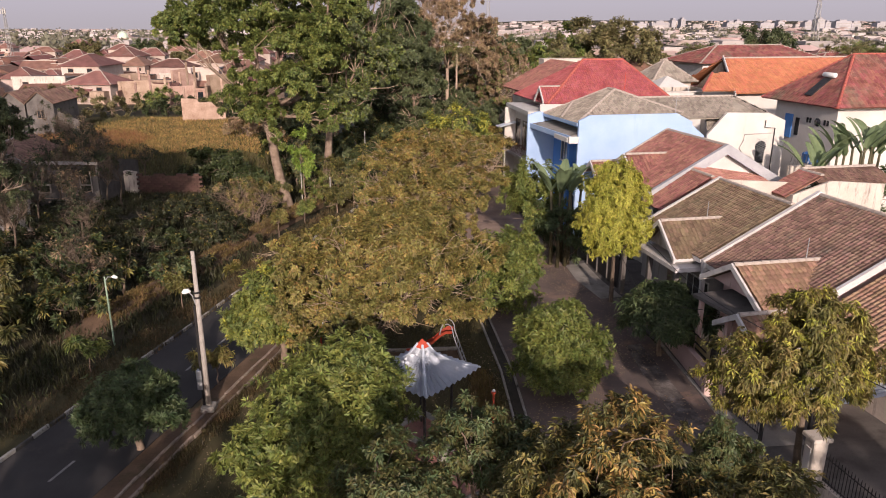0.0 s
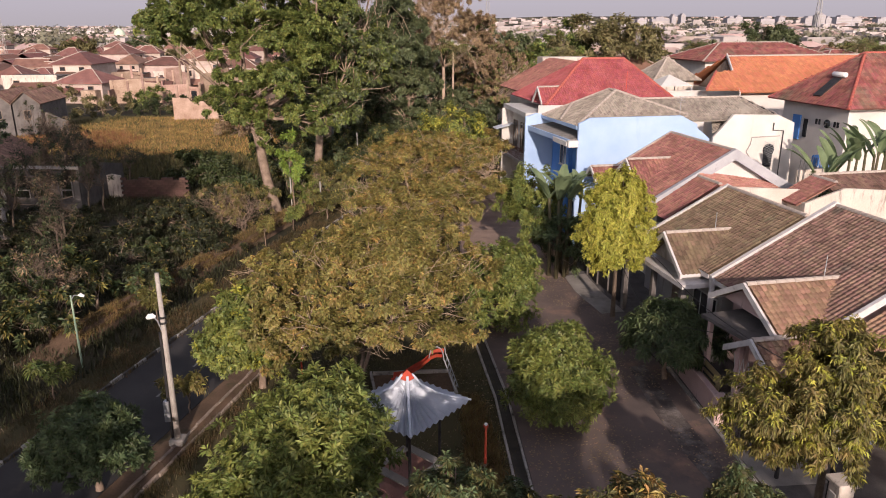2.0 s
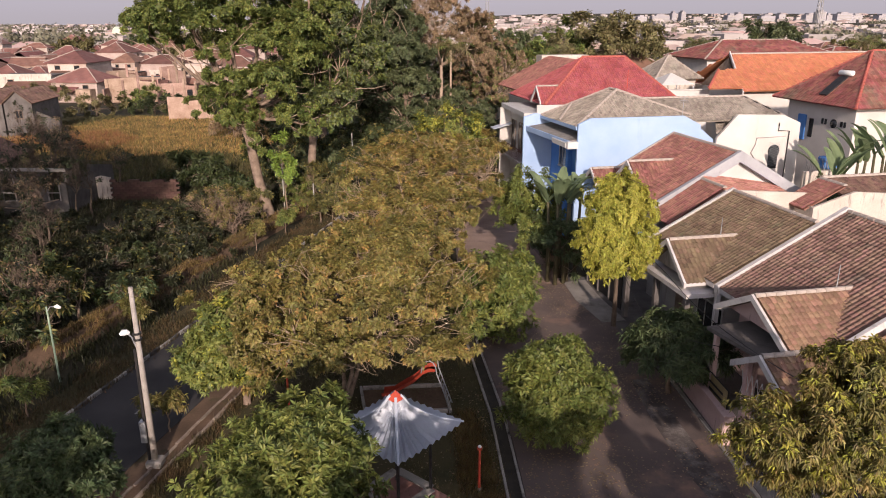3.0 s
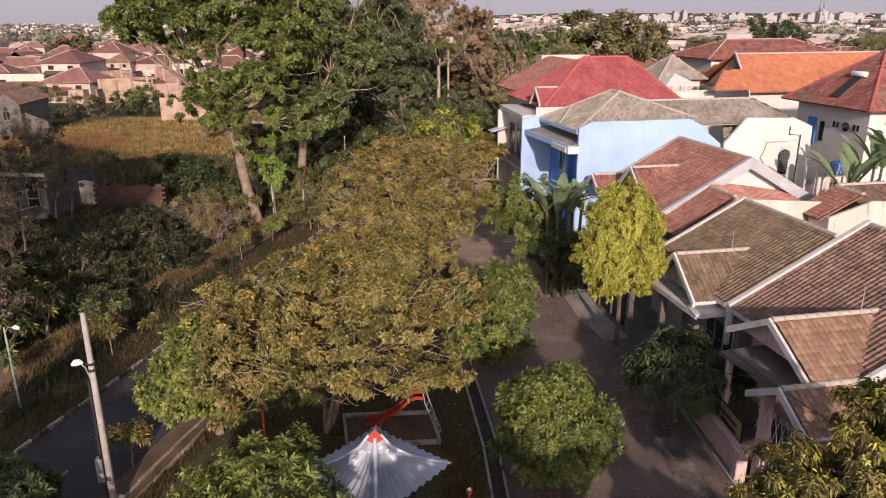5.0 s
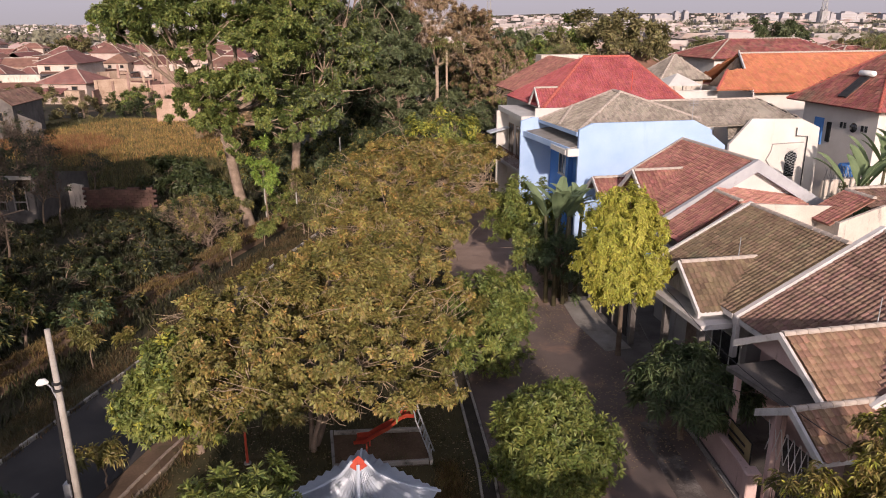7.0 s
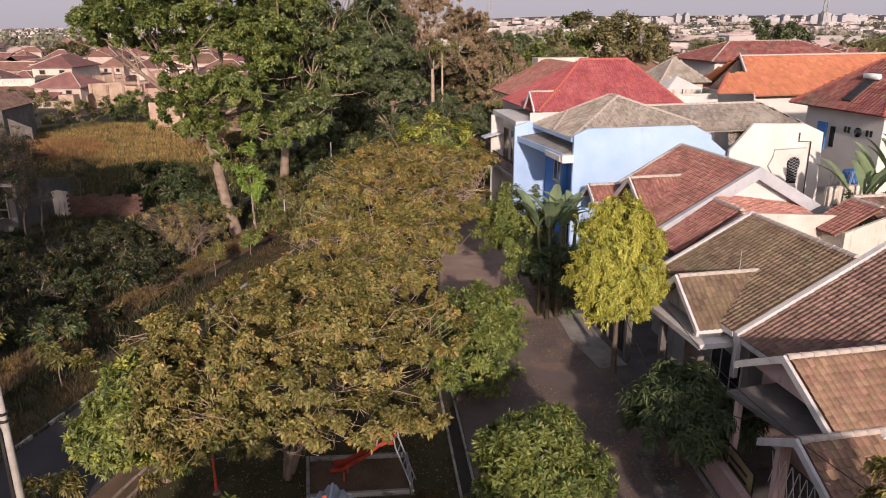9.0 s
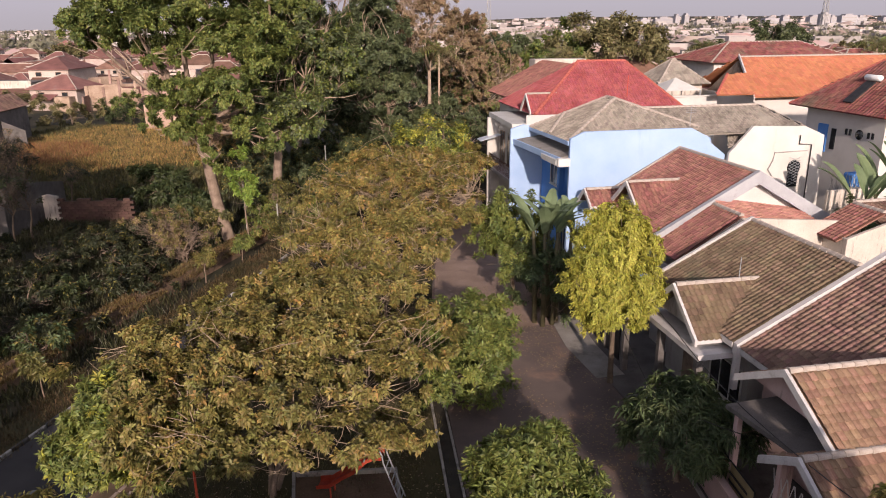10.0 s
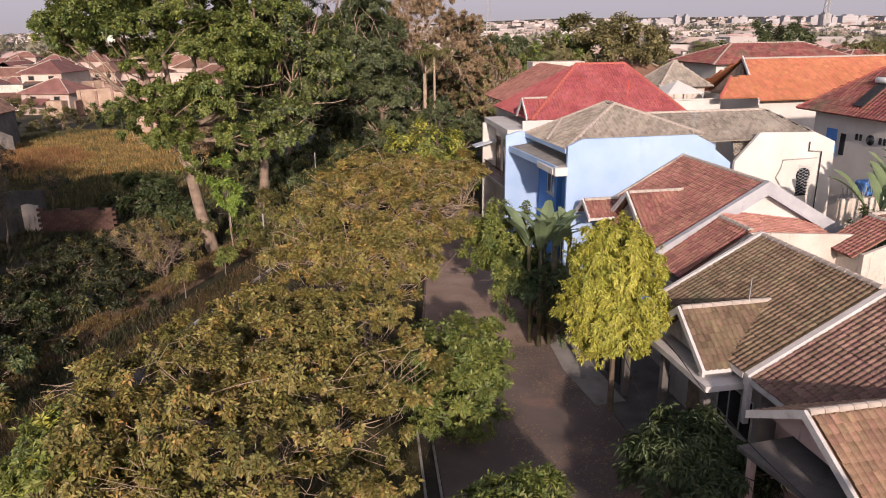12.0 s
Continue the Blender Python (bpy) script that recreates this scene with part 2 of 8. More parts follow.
L_OLIVE = leafmat("olive_leaf", (0.112, 0.113, 0.034), (0.27, 0.216, 0.066), spread=0.46)
# darker copy of the olive leaf, shade put into its colour
L_OLIVE_SHADE = leafmat("shaded_olive_leaf", (0.07, 0.075, 0.028), (0.15, 0.14, 0.05), spread=0.5)
L_GOLD = leafmat("yellowing_leaf", (0.22, 0.165, 0.05), (0.38, 0.25, 0.08), spread=0.42)
L_LEAFGREEN = leafmat("bright_green_leaf", (0.13, 0.2, 0.035), (0.25, 0.34, 0.07), spread=0.4)
L_LIME = leafmat("lime_leaf", (0.28, 0.29, 0.045), (0.46, 0.43, 0.08), spread=0.35)
L_TALL = leafmat("tall_tree_leaf", (0.062, 0.09, 0.026), (0.195, 0.225, 0.058), spread=0.55)
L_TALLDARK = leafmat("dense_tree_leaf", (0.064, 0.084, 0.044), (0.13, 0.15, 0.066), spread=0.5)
L_BROWN = leafmat("dry_tree_leaf", (0.2, 0.145, 0.088), (0.34, 0.24, 0.14), spread=0.45)
G_RUST = leafmat("rust_blade", (0.17, 0.085, 0.035), (0.32, 0.17, 0.07), spread=0.5)
G_FIELD = leafmat("field_blade", (0.2, 0.145, 0.05), (0.46, 0.29, 0.1), spread=0.55)
G_BANK = leafmat("bank_blade", (0.09, 0.066, 0.027), (0.22, 0.15, 0.06), spread=0.5)
G_VERGE = leafmat("verge_blade", (0.05, 0.045, 0.018), (0.13, 0.085, 0.04), spread=0.5)
# this leaf and the next are darkened to carry the thicket's shade
L_THICK = leafmat("shaded_thicket_leaf", (0.026, 0.034, 0.016), (0.055, 0.06, 0.028), spread=0.55)
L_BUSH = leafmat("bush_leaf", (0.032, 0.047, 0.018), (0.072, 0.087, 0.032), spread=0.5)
L_FAR = leafmat("far_tree_leaf", (0.11, 0.105, 0.045), (0.22, 0.19, 0.085), spread=0.4)
L_BANANA = leafmat("banana_leaf", (0.14, 0.19, 0.095), (0.25, 0.30, 0.16), spread=0.3, trans=0.25)
G_GREEN = leafmat("grass_blade", (0.06, 0.065, 0.022), (0.13, 0.105, 0.045), spread=0.5)
DRAIN_EDGE = mat("drain_concrete", (0.26, 0.24, 0.22), (0.40, 0.37, 0.34), 1.2, 0.9, 0.35, 25, stain=((0.06, 0.055, 0.05), 0.9, 0.52))
PATCH = mat("broken_concrete", (0.10, 0.085, 0.078), (0.30, 0.26, 0.24), 1.6, 0.92, 0.5, 20, stain=((0.085, 0.07, 0.064), 0.9, 0.4))
# blade colour darkened to carry the shade over thicket and field front
G_WEED = leafmat("shaded_weed_blade", (0.03, 0.036, 0.015), (0.064, 0.06, 0.026), spread=0.5)
G_DRY = leafmat("dry_grass_blade", (0.26, 0.17, 0.05), (0.42, 0.29, 0.10), spread=0.45)


# ---------------------------------------------------------------- builders
def mesh_of(verts, faces, material, smooth=False, name="mesh"):
    me = bpy.data.meshes.new(name)
    me.from_pydata([tuple(v) for v in verts], [], faces)
    if material:
        me.materials.append(material)
    if smooth:
        me.polygons.foreach_set("use_smooth", [True] * len(me.polygons))
    me.update()
    return me


def part(name, data, material=None, parent=None, label="", at=None):
    """Links a bmesh or mesh as one mesh object, under parent if given."""
    if isinstance(data, bmesh.types.BMesh):
        me = bpy.data.meshes.new(name)
        bmesh.ops.recalc_face_normals(data, faces=data.faces)
        data.to_mesh(me)
        data.free()
        me.materials.append(material)
    else:
        me = data
    ob = new(name, me)
    if parent:
        ob.parent = parent
    if at:
        ob.matrix_basis = at
    if label:
        tagged(ob, label)
    return ob


def thing(name, m, label, category, group="", kind=""):
    e = new(name)
    e.empty_display_size = 0.3
    e.matrix_basis = m
    return tagged(e, label, category, group, kind)


def add_box(bm, x0, x1, y0, y1, z0, z1, bevel=0.0):
    vs = [bm.verts.new((x, y, z)) for z in (z0, z1) for y in (y0, y1) for x in (x0, x1)]
    fs = [bm.faces.new([vs[i] for i in q]) for q in ((0, 2, 3, 1), (4, 5, 7, 6), (0, 1, 5, 4), (2, 6, 7, 3), (0, 4, 6, 2), (1, 3, 7, 5))]
    if bevel:
        es = {e for f in fs for e in f.edges}
        bmesh.ops.bevel(bm, geom=list(es), offset=bevel, segments=1, affect="EDGES", profile=0.5)
    return bm


def box(x0, x1, y0, y1, z0, z1, bevel=0.012):
    return add_box(bmesh.new(), x0, x1, y0, y1, z0, z1, bevel)


def add_prism(bm, loop, offset):
    """A solid from a planar loop of points, pushed by offset."""
    off = Vector(offset)
    a = [bm.verts.new(p) for p in loop]
    b = [bm.verts.new(Vector(p) + off) for p in loop]
    n = len(a)
    bm.faces.new(a)
    bm.faces.new(b[::-1])
    for i in range(n):
        bm.faces.new((a[i], b[i], b[(i + 1) % n], a[(i + 1) % n]))
    return bm


def prism(loop, offset):
    return add_prism(bmesh.new(), loop, offset)


def add_tube(bm, pts, radii, sides=7, cap=True):
    rings = []
    for i, p in enumerate(pts):
        p = Vector(p)
        d = (Vector(pts[min(i + 1, len(pts) - 1)]) - Vector(pts[max(i - 1, 0)])).normalized()
        s = d.cross(Vector((0.13, 0.31, 0.94)) if abs(d.z) < 0.9 else Vector((1, 0.1, 0))).normalized()
        q = d.cross(s)
        rings.append([bm.verts.new(p + radii[i] * (math.cos(k * math.tau / sides) * s + math.sin(k * math.tau / sides) * q)) for k in range(sides)])
    for a, b in zip(rings, rings[1:]):
        for k in range(sides):
            bm.faces.new((a[k], a[(k + 1) % sides], b[(k + 1) % sides], b[k]))
    if cap:
        bm.faces.new(rings[0][::-1])
        bm.faces.new(rings[-1])
    return bm


def tube(pts, radii, sides=7):
    return add_tube(bmesh.new(), pts, radii, sides)


def smooth_all(ob):
    ob.data.polygons.foreach_set("use_smooth", [True] * len(ob.data.polygons))
    return ob


def strip(name, left, right, z, material, label, thick=0.06):
    """A ribbon of ground between two lines of plan points."""
    bm = bmesh.new()
    n = len(left)
    top = [(bm.verts.new((*a, z)), bm.verts.new((*b, z))) for a, b in zip(left, right)]
    low = [(bm.verts.new((*a, z - thick)), bm.verts.new((*b, z - thick))) for a, b in zip(left, right)]
    for i in range(n - 1):
        bm.faces.new((top[i][0], top[i][1], top[i + 1][1], top[i + 1][0]))
        bm.faces.new((top[i][0], top[i + 1][0], low[i + 1][0], low[i][0]))
        bm.faces.new((top[i][1], low[i][1], low[i + 1][1], top[i + 1][1]))
    ob = part(name, bm, material)
    return tagged(ob, label, kind="structure")


def resample(line, step):
    out, pts = [], [Vector(p) for p in line]
    for a, b in zip(pts, pts[1:]):
        k = max(1, round((b - a).length / step))
        out += [a.lerp(b, i / k) for i in range(k)]
    return out + [pts[-1]]


def inside(poly, x, y):
    hit = False
    for (x0, y0), (x1, y1) in zip(poly, poly[1:] + poly[:1]):
        if (y0 > y) != (y1 > y) and x < (x1 - x0) * (y - y0) / (y1 - y0) + x0:
            hit = not hit
    return hit


TILE_W, TILE_L = 0.205, 0.25
PROFILE = ((-0.5, 0.052), (-0.25, 0.007), (0.05, 0.0), (0.28, 0.052), (0.5, 0.063))


def tile_block(along, up, nor, w, ln):
    """The shape of one roof tile as points and faces: a trough and a roll, with a front lip."""
    v, f = [], []
    for px_, h in PROFILE:
        v.append(along * (px_ * w) + nor * (h + 0.034) - up * (ln * 0.54))
        v.append(along * (px_ * w) + nor * (h + 0.004) + up * (ln * 0.5))
        v.append(along * (px_ * w) + nor * (h + 0.002) - up * (ln * 0.54))
    for i in range(4):
        a, b = 3 * i, 3 * i + 3
        f += [(a, b, b + 1, a + 1), (a + 2, b + 2, b, a)]
    return v, f


def tiled(parent, corners, material, w=TILE_W, ln=TILE_L, pieces=0, piece_mat=None, name="roof_slope", label=""):
    """A roof slope over planar corners (eave first: corner 0 to corner 1 is the eave): a thin deck, and tiles laid in rows on it.
    pieces: how many tiles, from the eave upwards, are objects of their own."""
    c = [Vector(p) for p in corners]
    along = (c[1] - c[0]).normalized()
    nor = along.cross(c[2] - c[1]).normalized()
    if nor.z < 0:
        nor = -nor
    up = nor.cross(along).normalized()
    if up.z < 0:
        up = -up
    flat = [((p - c[0]).dot(along), (p - c[0]).dot(up)) for p in c]
    deck = part(name, prism([p - nor * 0.01 for p in c], nor * -0.07), material, parent, label)
    bv, bf = tile_block(along, up, nor, w, ln)
    amin, amax = min(p[0] for p in flat), max(p[0] for p in flat)
    bmax = max(p[1] for p in flat)
    places = []
    rows, cols = int(bmax / ln) + 1, int((amax - amin) / w) + 1
    rr = random.Random(7)
    for r in range(rows):
        for k in range(cols):
            a, b = amin + (k + 0.5) * w, (r + 0.5) * ln
            if inside(flat, a, b):
                places.append(c[0] + along * (a + rr.uniform(-0.006, 0.006)) + up * (b + rr.uniform(-0.012, 0.012)) + nor * rr.uniform(0, 0.008))
    if pieces:
        me = mesh_of(bv, bf, piece_mat or material, name="roof_tile")
        for p in places[:pieces]:
            ob = new("roof_tile", me)
            ob.parent = deck
            ob.location = p
        places = places[pieces:]
    if places:
        base, nb = np.array([tuple(v) for v in bv]), len(bv)
        V = (np.array([tuple(p) for p in places])[:, None, :] + base[None]).reshape(-1, 3)
        F = (np.arange(len(places))[:, None, None] * nb + np.array(bf)[None]).reshape(-1, 4)
        ob = part("roof_tiles", mesh_of(V.tolist(), F.tolist(), material, name="roof_tiles"), None, deck)
        tagged(ob, kind="stuff")
    return deck


CAPS = {}


def ridge(parent, a, b, material=None, r=0.11, name="ridge_cap"):
    """A line of half-round ridge caps, each lapping over the next."""
    a, b, material = Vector(a), Vector(b), material or RIDGE
    d = b - a
    n = max(2, round(d.length / 0.38))
    key = (material.name, r, round(d.length / n, 2))
    if key not in CAPS:
        step = d.length / n
        bm = bmesh.new()
        rings = []
        for y, rad in ((0.0, r * 1.12), (step * 1.1, r * 0.92)):
            rings.append([bm.verts.new((rad * math.cos(t), y, rad * math.sin(t) - 0.03)) for t in [math.pi * k / 6 for k in range(7)]])
        for k in range(6):
            bm.faces.new((rings[0][k], rings[0][k + 1], rings[1][k + 1], rings[1][k]))
        bm.faces.new(rings[0])
        bmesh.ops.recalc_face_normals(bm, faces=bm.faces)
        me = bpy.data.meshes.new(name)
        bm.to_mesh(me)
        bm.free()
        me.materials.append(material)
        CAPS[key] = me
    dn = d.normalized()
    s = dn.cross(Vector((0, 0, 1))).normalized()
    q = s.cross(dn)
    m = Matrix((s, dn, q)).transposed().to_4x4()
    for i in range(n):
        part(name, CAPS[key], None, parent, at=Matrix.Translation(a + d * (i / n)) @ m @ Matrix.Rotation(radians(random.Random(i).uniform(-3, 3)), 4, "Y"))


def board(parent, a, b, h=0.26, t=0.05, up=(0, 0, 1), name="fascia", material=None):
    """A board from a to b, h high (hung downwards), t thick."""
    a, b, up = Vector(a), Vector(b), Vector(up)
    side = (b - a).cross(up).normalized() * t
    return part(name, prism([a, b, b - up * h, a - up * h], side), material or FASCIA, parent)


def window(parent, p, along, nor, w, h, frame_mat=None, mull=1, name="window"):
    """A window with its lower middle at p on a wall that faces nor: frame, glass panes and sill."""
    p, al, no = Vector(p), Vector(along).normalized(), Vector(nor).normalized()
    z = Vector((0, 0, 1))
    f = 0.06
    bm = bmesh.new()
    rings = []
    for d0 in (-0.03, 0.05):
        for k in (0.0, f):
            rings.append([bm.verts.new(p + al * a0 + z * z0 + no * d0) for a0, z0 in ((-w / 2 + k, k), (w / 2 - k, k), (w / 2 - k, h - k), (-w / 2 + k, h - k))])
    for m, n in ((0, 1), (1, 3), (3, 2), (2, 0)):
        for k in range(4):
            bm.faces.new((rings[m][k], rings[m][(k + 1) % 4], rings[n][(k + 1) % 4], rings[n][k]))
    win = part(name, bm, frame_mat or FASCIA, parent)
    for i in range(mull):
        q = p + al * (-w / 2 + w * (i + 1) / (mull + 1) - 0.025) + z * f - no * 0.02
        part("mullion", prism([q, q + al * 0.05, q + al * 0.05 + z * (h - 2 * f), q + z * (h - 2 * f)], no * 0.062), frame_mat or FASCIA, win)
    for i in range(mull + 1):
        a0, a1 = -w / 2 + f + (w - 2 * f) * i / (mull + 1), -w / 2 + f + (w - 2 * f) * (i + 1) / (mull + 1)
        q = p + al * a0 + z * f + no * 0.01
        part("pane", prism([q, q + al * (a1 - a0), q + al * (a1 - a0) + z * (h - 2 * f), q + z * (h - 2 * f)], no * 0.008), GLASS, win)
    q = p - al * (w / 2 + 0.05) - z * 0.06
    part("sill", prism([q, q + al * (w + 0.1), q + al * (w + 0.1) + z * 0.055, q + z * 0.055], no * 0.1), frame_mat or FASCIA, win)
    return win


# ---------------------------------------------------------------- plants
def unit(a):
    return a / np.maximum(np.linalg.norm(a, axis=-1, keepdims=True), 1e-9)


def leaves(centres, axes, per, length, width, rng, open_lo=0.7, open_hi=1.7, droop=0.25, fold=0.25, loose=0.22):
    """Tufts of folded leaves: per leaves round each centre, opening away from its axis."""
    n = len(centres)
    c, ax = np.repeat(centres, per, 0), unit(np.repeat(axes, per, 0))
    m = n * per
    s = unit(np.cross(ax, unit(rng.normal(size=(m, 3)))))
    th = rng.uniform(open_lo, open_hi, (m, 1))
    d = unit(np.cos(th) * ax + np.sin(th) * s - np.array([0, 0, 1]) * droop * rng.uniform(0.3, 1.4, (m, 1)))
    side = unit(np.cross(d, ax) + 0.35 * rng.normal(size=(m, 3)))
    side = unit(side - d * (side * d).sum(1, keepdims=True))
    nor = np.cross(side, d)
    L = length * rng.uniform(0.65, 1.25, (m, 1))
    W = width * rng.uniform(0.7, 1.25, (m, 1))
    b = c + d * L * 0.12 + rng.normal(size=(m, 3)) * length * loose
    mid = b + d * L * 0.48
    tip = b + d * L - np.array([0, 0, 1]) * L * droop * 0.5
    v = np.stack([b, mid + side * W / 2 + nor * W * fold, tip, mid - side * W / 2 + nor * W * fold], 1).reshape(-1, 3)
    k = np.arange(m)[:, None] * 4
    f = np.concatenate([k + np.array([[0, 1, 2]]), k + np.array([[0, 2, 3]])], 1).reshape(-1, 3)
    return v, f


def mesh_np(name, v, f, material):
    me = bpy.data.meshes.new(name)
    nv, nf, k = len(v), len(f), f.shape[1]
    me.vertices.add(nv)
    me.vertices.foreach_set("co", np.asarray(v, np.float32).ravel())
    me.loops.add(nf * k)
    me.loops.foreach_set("vertex_index", np.asarray(f, np.int32).ravel())
    me.polygons.add(nf)
    me.polygons.foreach_set("loop_start", np.arange(0, nf * k, k, dtype=np.int32))
    me.update(calc_edges=True)
    me.materials.append(material)
    return me


def crown_points(blobs, n, rng, shell=0.55, low=-0.6, lump=0.22, grain=15):
    """Places near the skin of a set of lumps, with the outward way: uneven, and none deep inside another lump."""
    want, n = n, max(20, n // grain)
    area = np.array([(b[3] * b[4] + b[3] * b[5] + b[4] * b[5]) for b in blobs])
    pick = rng.choice(len(blobs), size=n * 3, p=area / area.sum())
    B = np.array(blobs)[pick]
    d = unit(rng.normal(size=(n * 3, 3)))
    keep = d[:, 2] > low
    B, d = B[keep], d[keep]
    wob = 1 + lump * (np.sin(d[:, 0] * 5 + B[:, 0]) * np.sin(d[:, 1] * 6 + B[:, 1] * 2) + np.sin(d[:, 2] * 7 + B[:, 2] * 3) * 0.5 + 0.6 * np.sin(d[:, 0] * 13 + B[:, 1] * 5) * np.sin(d[:, 1] * 11 + d[:, 2] * 12))
    r = (shell + (1 - shell) * rng.uniform(0, 1, len(B)) ** 0.5) * wob
    p = B[:, :3] + d * B[:, 3:6] * r[:, None]
    deep = np.zeros(len(p), bool)
    for b in blobs:
        q = (p - np.array(b[:3])) / np.array(b[3:6])
        deep |= (q ** 2).sum(1) < (shell * 0.75) ** 2
    p, d, B = p[~deep], d[~deep], B[~deep]
    p, d, B = p[:n], unit(d / B[:, 3:6] * B[:, 3:4])[:n], B[:n]
    k = rng.integers(0, len(p), want)
    size = B[k, 3:6].mean(1, keepdims=True)
    return p[k] + rng.normal(size=(want, 3)) * size * 0.09, unit(d[k] + rng.normal(size=(want, 3)) * 0.35)


def limb(bm, a, b, r0, r1, rng, bend=0.12, seg=4, sides=6):
    a, b = np.array(a, float), np.array(b, float)
    ln = np.linalg.norm(b - a)
    pts = []
    off = rng.normal(size=3) * ln * bend
    for i in range(seg + 1):
        t = i / seg
        pts.append(a + (b - a) * t + off * math.sin(math.pi * t) + (rng.normal(size=3) * ln * 0.02 if 0 < i < seg else 0))
    add_tube(bm, pts, [r0 + (r1 - r0) * i / seg for i in range(seg + 1)], sides)
    return pts


def tree(name, base, trunk_top, r, blobs, leaf, tufts, per, length, width, seed, label, category="tree", bark=None, twigs=30, twig_mat=None,
         tilt=1.0, group="", open_lo=0.7, open_hi=1.7, droop=0.25, shell=0.55, low=-0.6, stems=1, second=None, lump=0.22, tw_out=0.9, limbs=None, loose=0.22, grain=15):
    """A tree: a tapered trunk, limbs to every lump of the crown, twigs, and a crown of many tufts of leaves. Plan points are world places."""
    rng = np.random.default_rng(seed)
    base = np.array(base, float)
    e = thing(name, pose(*base), label, category, group)
    top = np.array(trunk_top, float) - base
    bl = [(b[0] - base[0], b[1] - base[1], b[2] - base[2], *b[3:]) for b in blobs]
    bm = bmesh.new()
    tops = []
    for s in range(stems):
        o = rng.normal(size=3) * np.array([1, 1, 0]) * (0 if stems == 1 else r * 2.2)
        t = top + o * 2.5
        add_tube(bm, [o * 0.7 + (0, 0, -0.15), o * 0.8 + (0, 0, 0.12), o + (t - o) * 0.35 + rng.normal(size=3) * r * 0.5, o + (t - o) * 0.7 + rng.normal(size=3) * r * 0.5, t],
                 [r * 1.45, r * 1.05, r * 0.9, r * 0.8, r * 0.7], 9)
        tops.append(t)
    smooth_all(part("trunk", bm, bark or BARK, e))
    bm, bt = bmesh.new(), bmesh.new()
    main = bl if limbs is None else [(b[0] - base[0], b[1] - base[1], b[2] - base[2], *b[3:]) for b in limbs]
    for i, b in enumerate(main):
        c = np.array(b[:3])
        t = tops[i % len(tops)]
        pts = limb(bm, t - (0, 0, r), c - (0, 0, b[5] * 0.3), r * 0.5, r * 0.16, rng)
        for k in range(max(2, twigs // len(main))):
            d = unit(rng.normal(size=3) + np.array([0, 0, 0.25]))
            q = c + d * np.array(b[3:6]) * rng.uniform(0.75, 1.0) * tw_out
            limb(bt, pts[rng.integers(2, 5)], q, min(0.05, r * 0.17), min(0.012, r * 0.05), rng, 0.2, 4, 4)
    smooth_all(part("branchwork", bm, bark or BARK, e))
    smooth_all(part("twigwork", bt, twig_mat or bark or BARK, e))
    p, d = crown_points(bl, tufts, rng, shell, low, lump, grain)
    ax = unit(d * tilt + np.array([0, 0, 0.45]))
    cut = len(p) if second is None else int(len(p) * (1 - second[1]))
    v, f = leaves(p[:cut], ax[:cut], per, length, width, rng, open_lo, open_hi, droop, loose=loose)
    part("crown", mesh_np("crown", v, f, leaf), None, e)
    if second is not None:
        v, f = leaves(p[cut:], ax[cut:], per, length, width, rng, open_lo, open_hi, droop, loose=loose)
        part("turning_leaves", mesh_np("turning_leaves", v, f, second[0]), None, e)
    return e


def clumps(blobs, per, seed, k=0.5, flat=0.7):
    """Breaks each lump of a crown into several small flattened ones round its skin, with gaps between."""
    rng = np.random.default_rng(seed)
    out = []
    for b in blobs:
        r = np.array(b[3:6])
        for i in range(per):
            d = unit(rng.normal(size=3) + np.array([0, 0, 0.15]))
            q = np.array(b[:3]) + d * r * rng.uniform(0.5, 0.85)
            s = r * k * rng.uniform(0.7, 1.25)
            out.append((*q, s[0], s[1], max(s[2] * flat, min(s[0], s[1]) * 0.45)))
    return out


def billows(blobs, per, seed):
    """A full crown: the lumps themselves, a little smaller, with many small rounded ones on their skin."""
    return [(*b[:3], b[3] * 0.9, b[4] * 0.9, b[5] * 0.9) for b in blobs] + clumps(blobs, per, seed, 0.36, 0.95)


def lumps(c, r, n, seed, size=0.5, flat=1.0):
    """n lumps spread through an ellipsoid with centre c and radii r."""
    rng = np.random.default_rng(seed)
    out = []
    for i in range(n):
        d = unit(rng.normal(size=3)) * rng.uniform(0.45, 0.75)
        s = size * rng.uniform(0.75, 1.25)
        out.append((c[0] + d[0] * r[0], c[1] + d[1] * r[1], c[2] + d[2] * r[2], r[0] * s, r[1] * s, r[2] * s * flat))
    return out


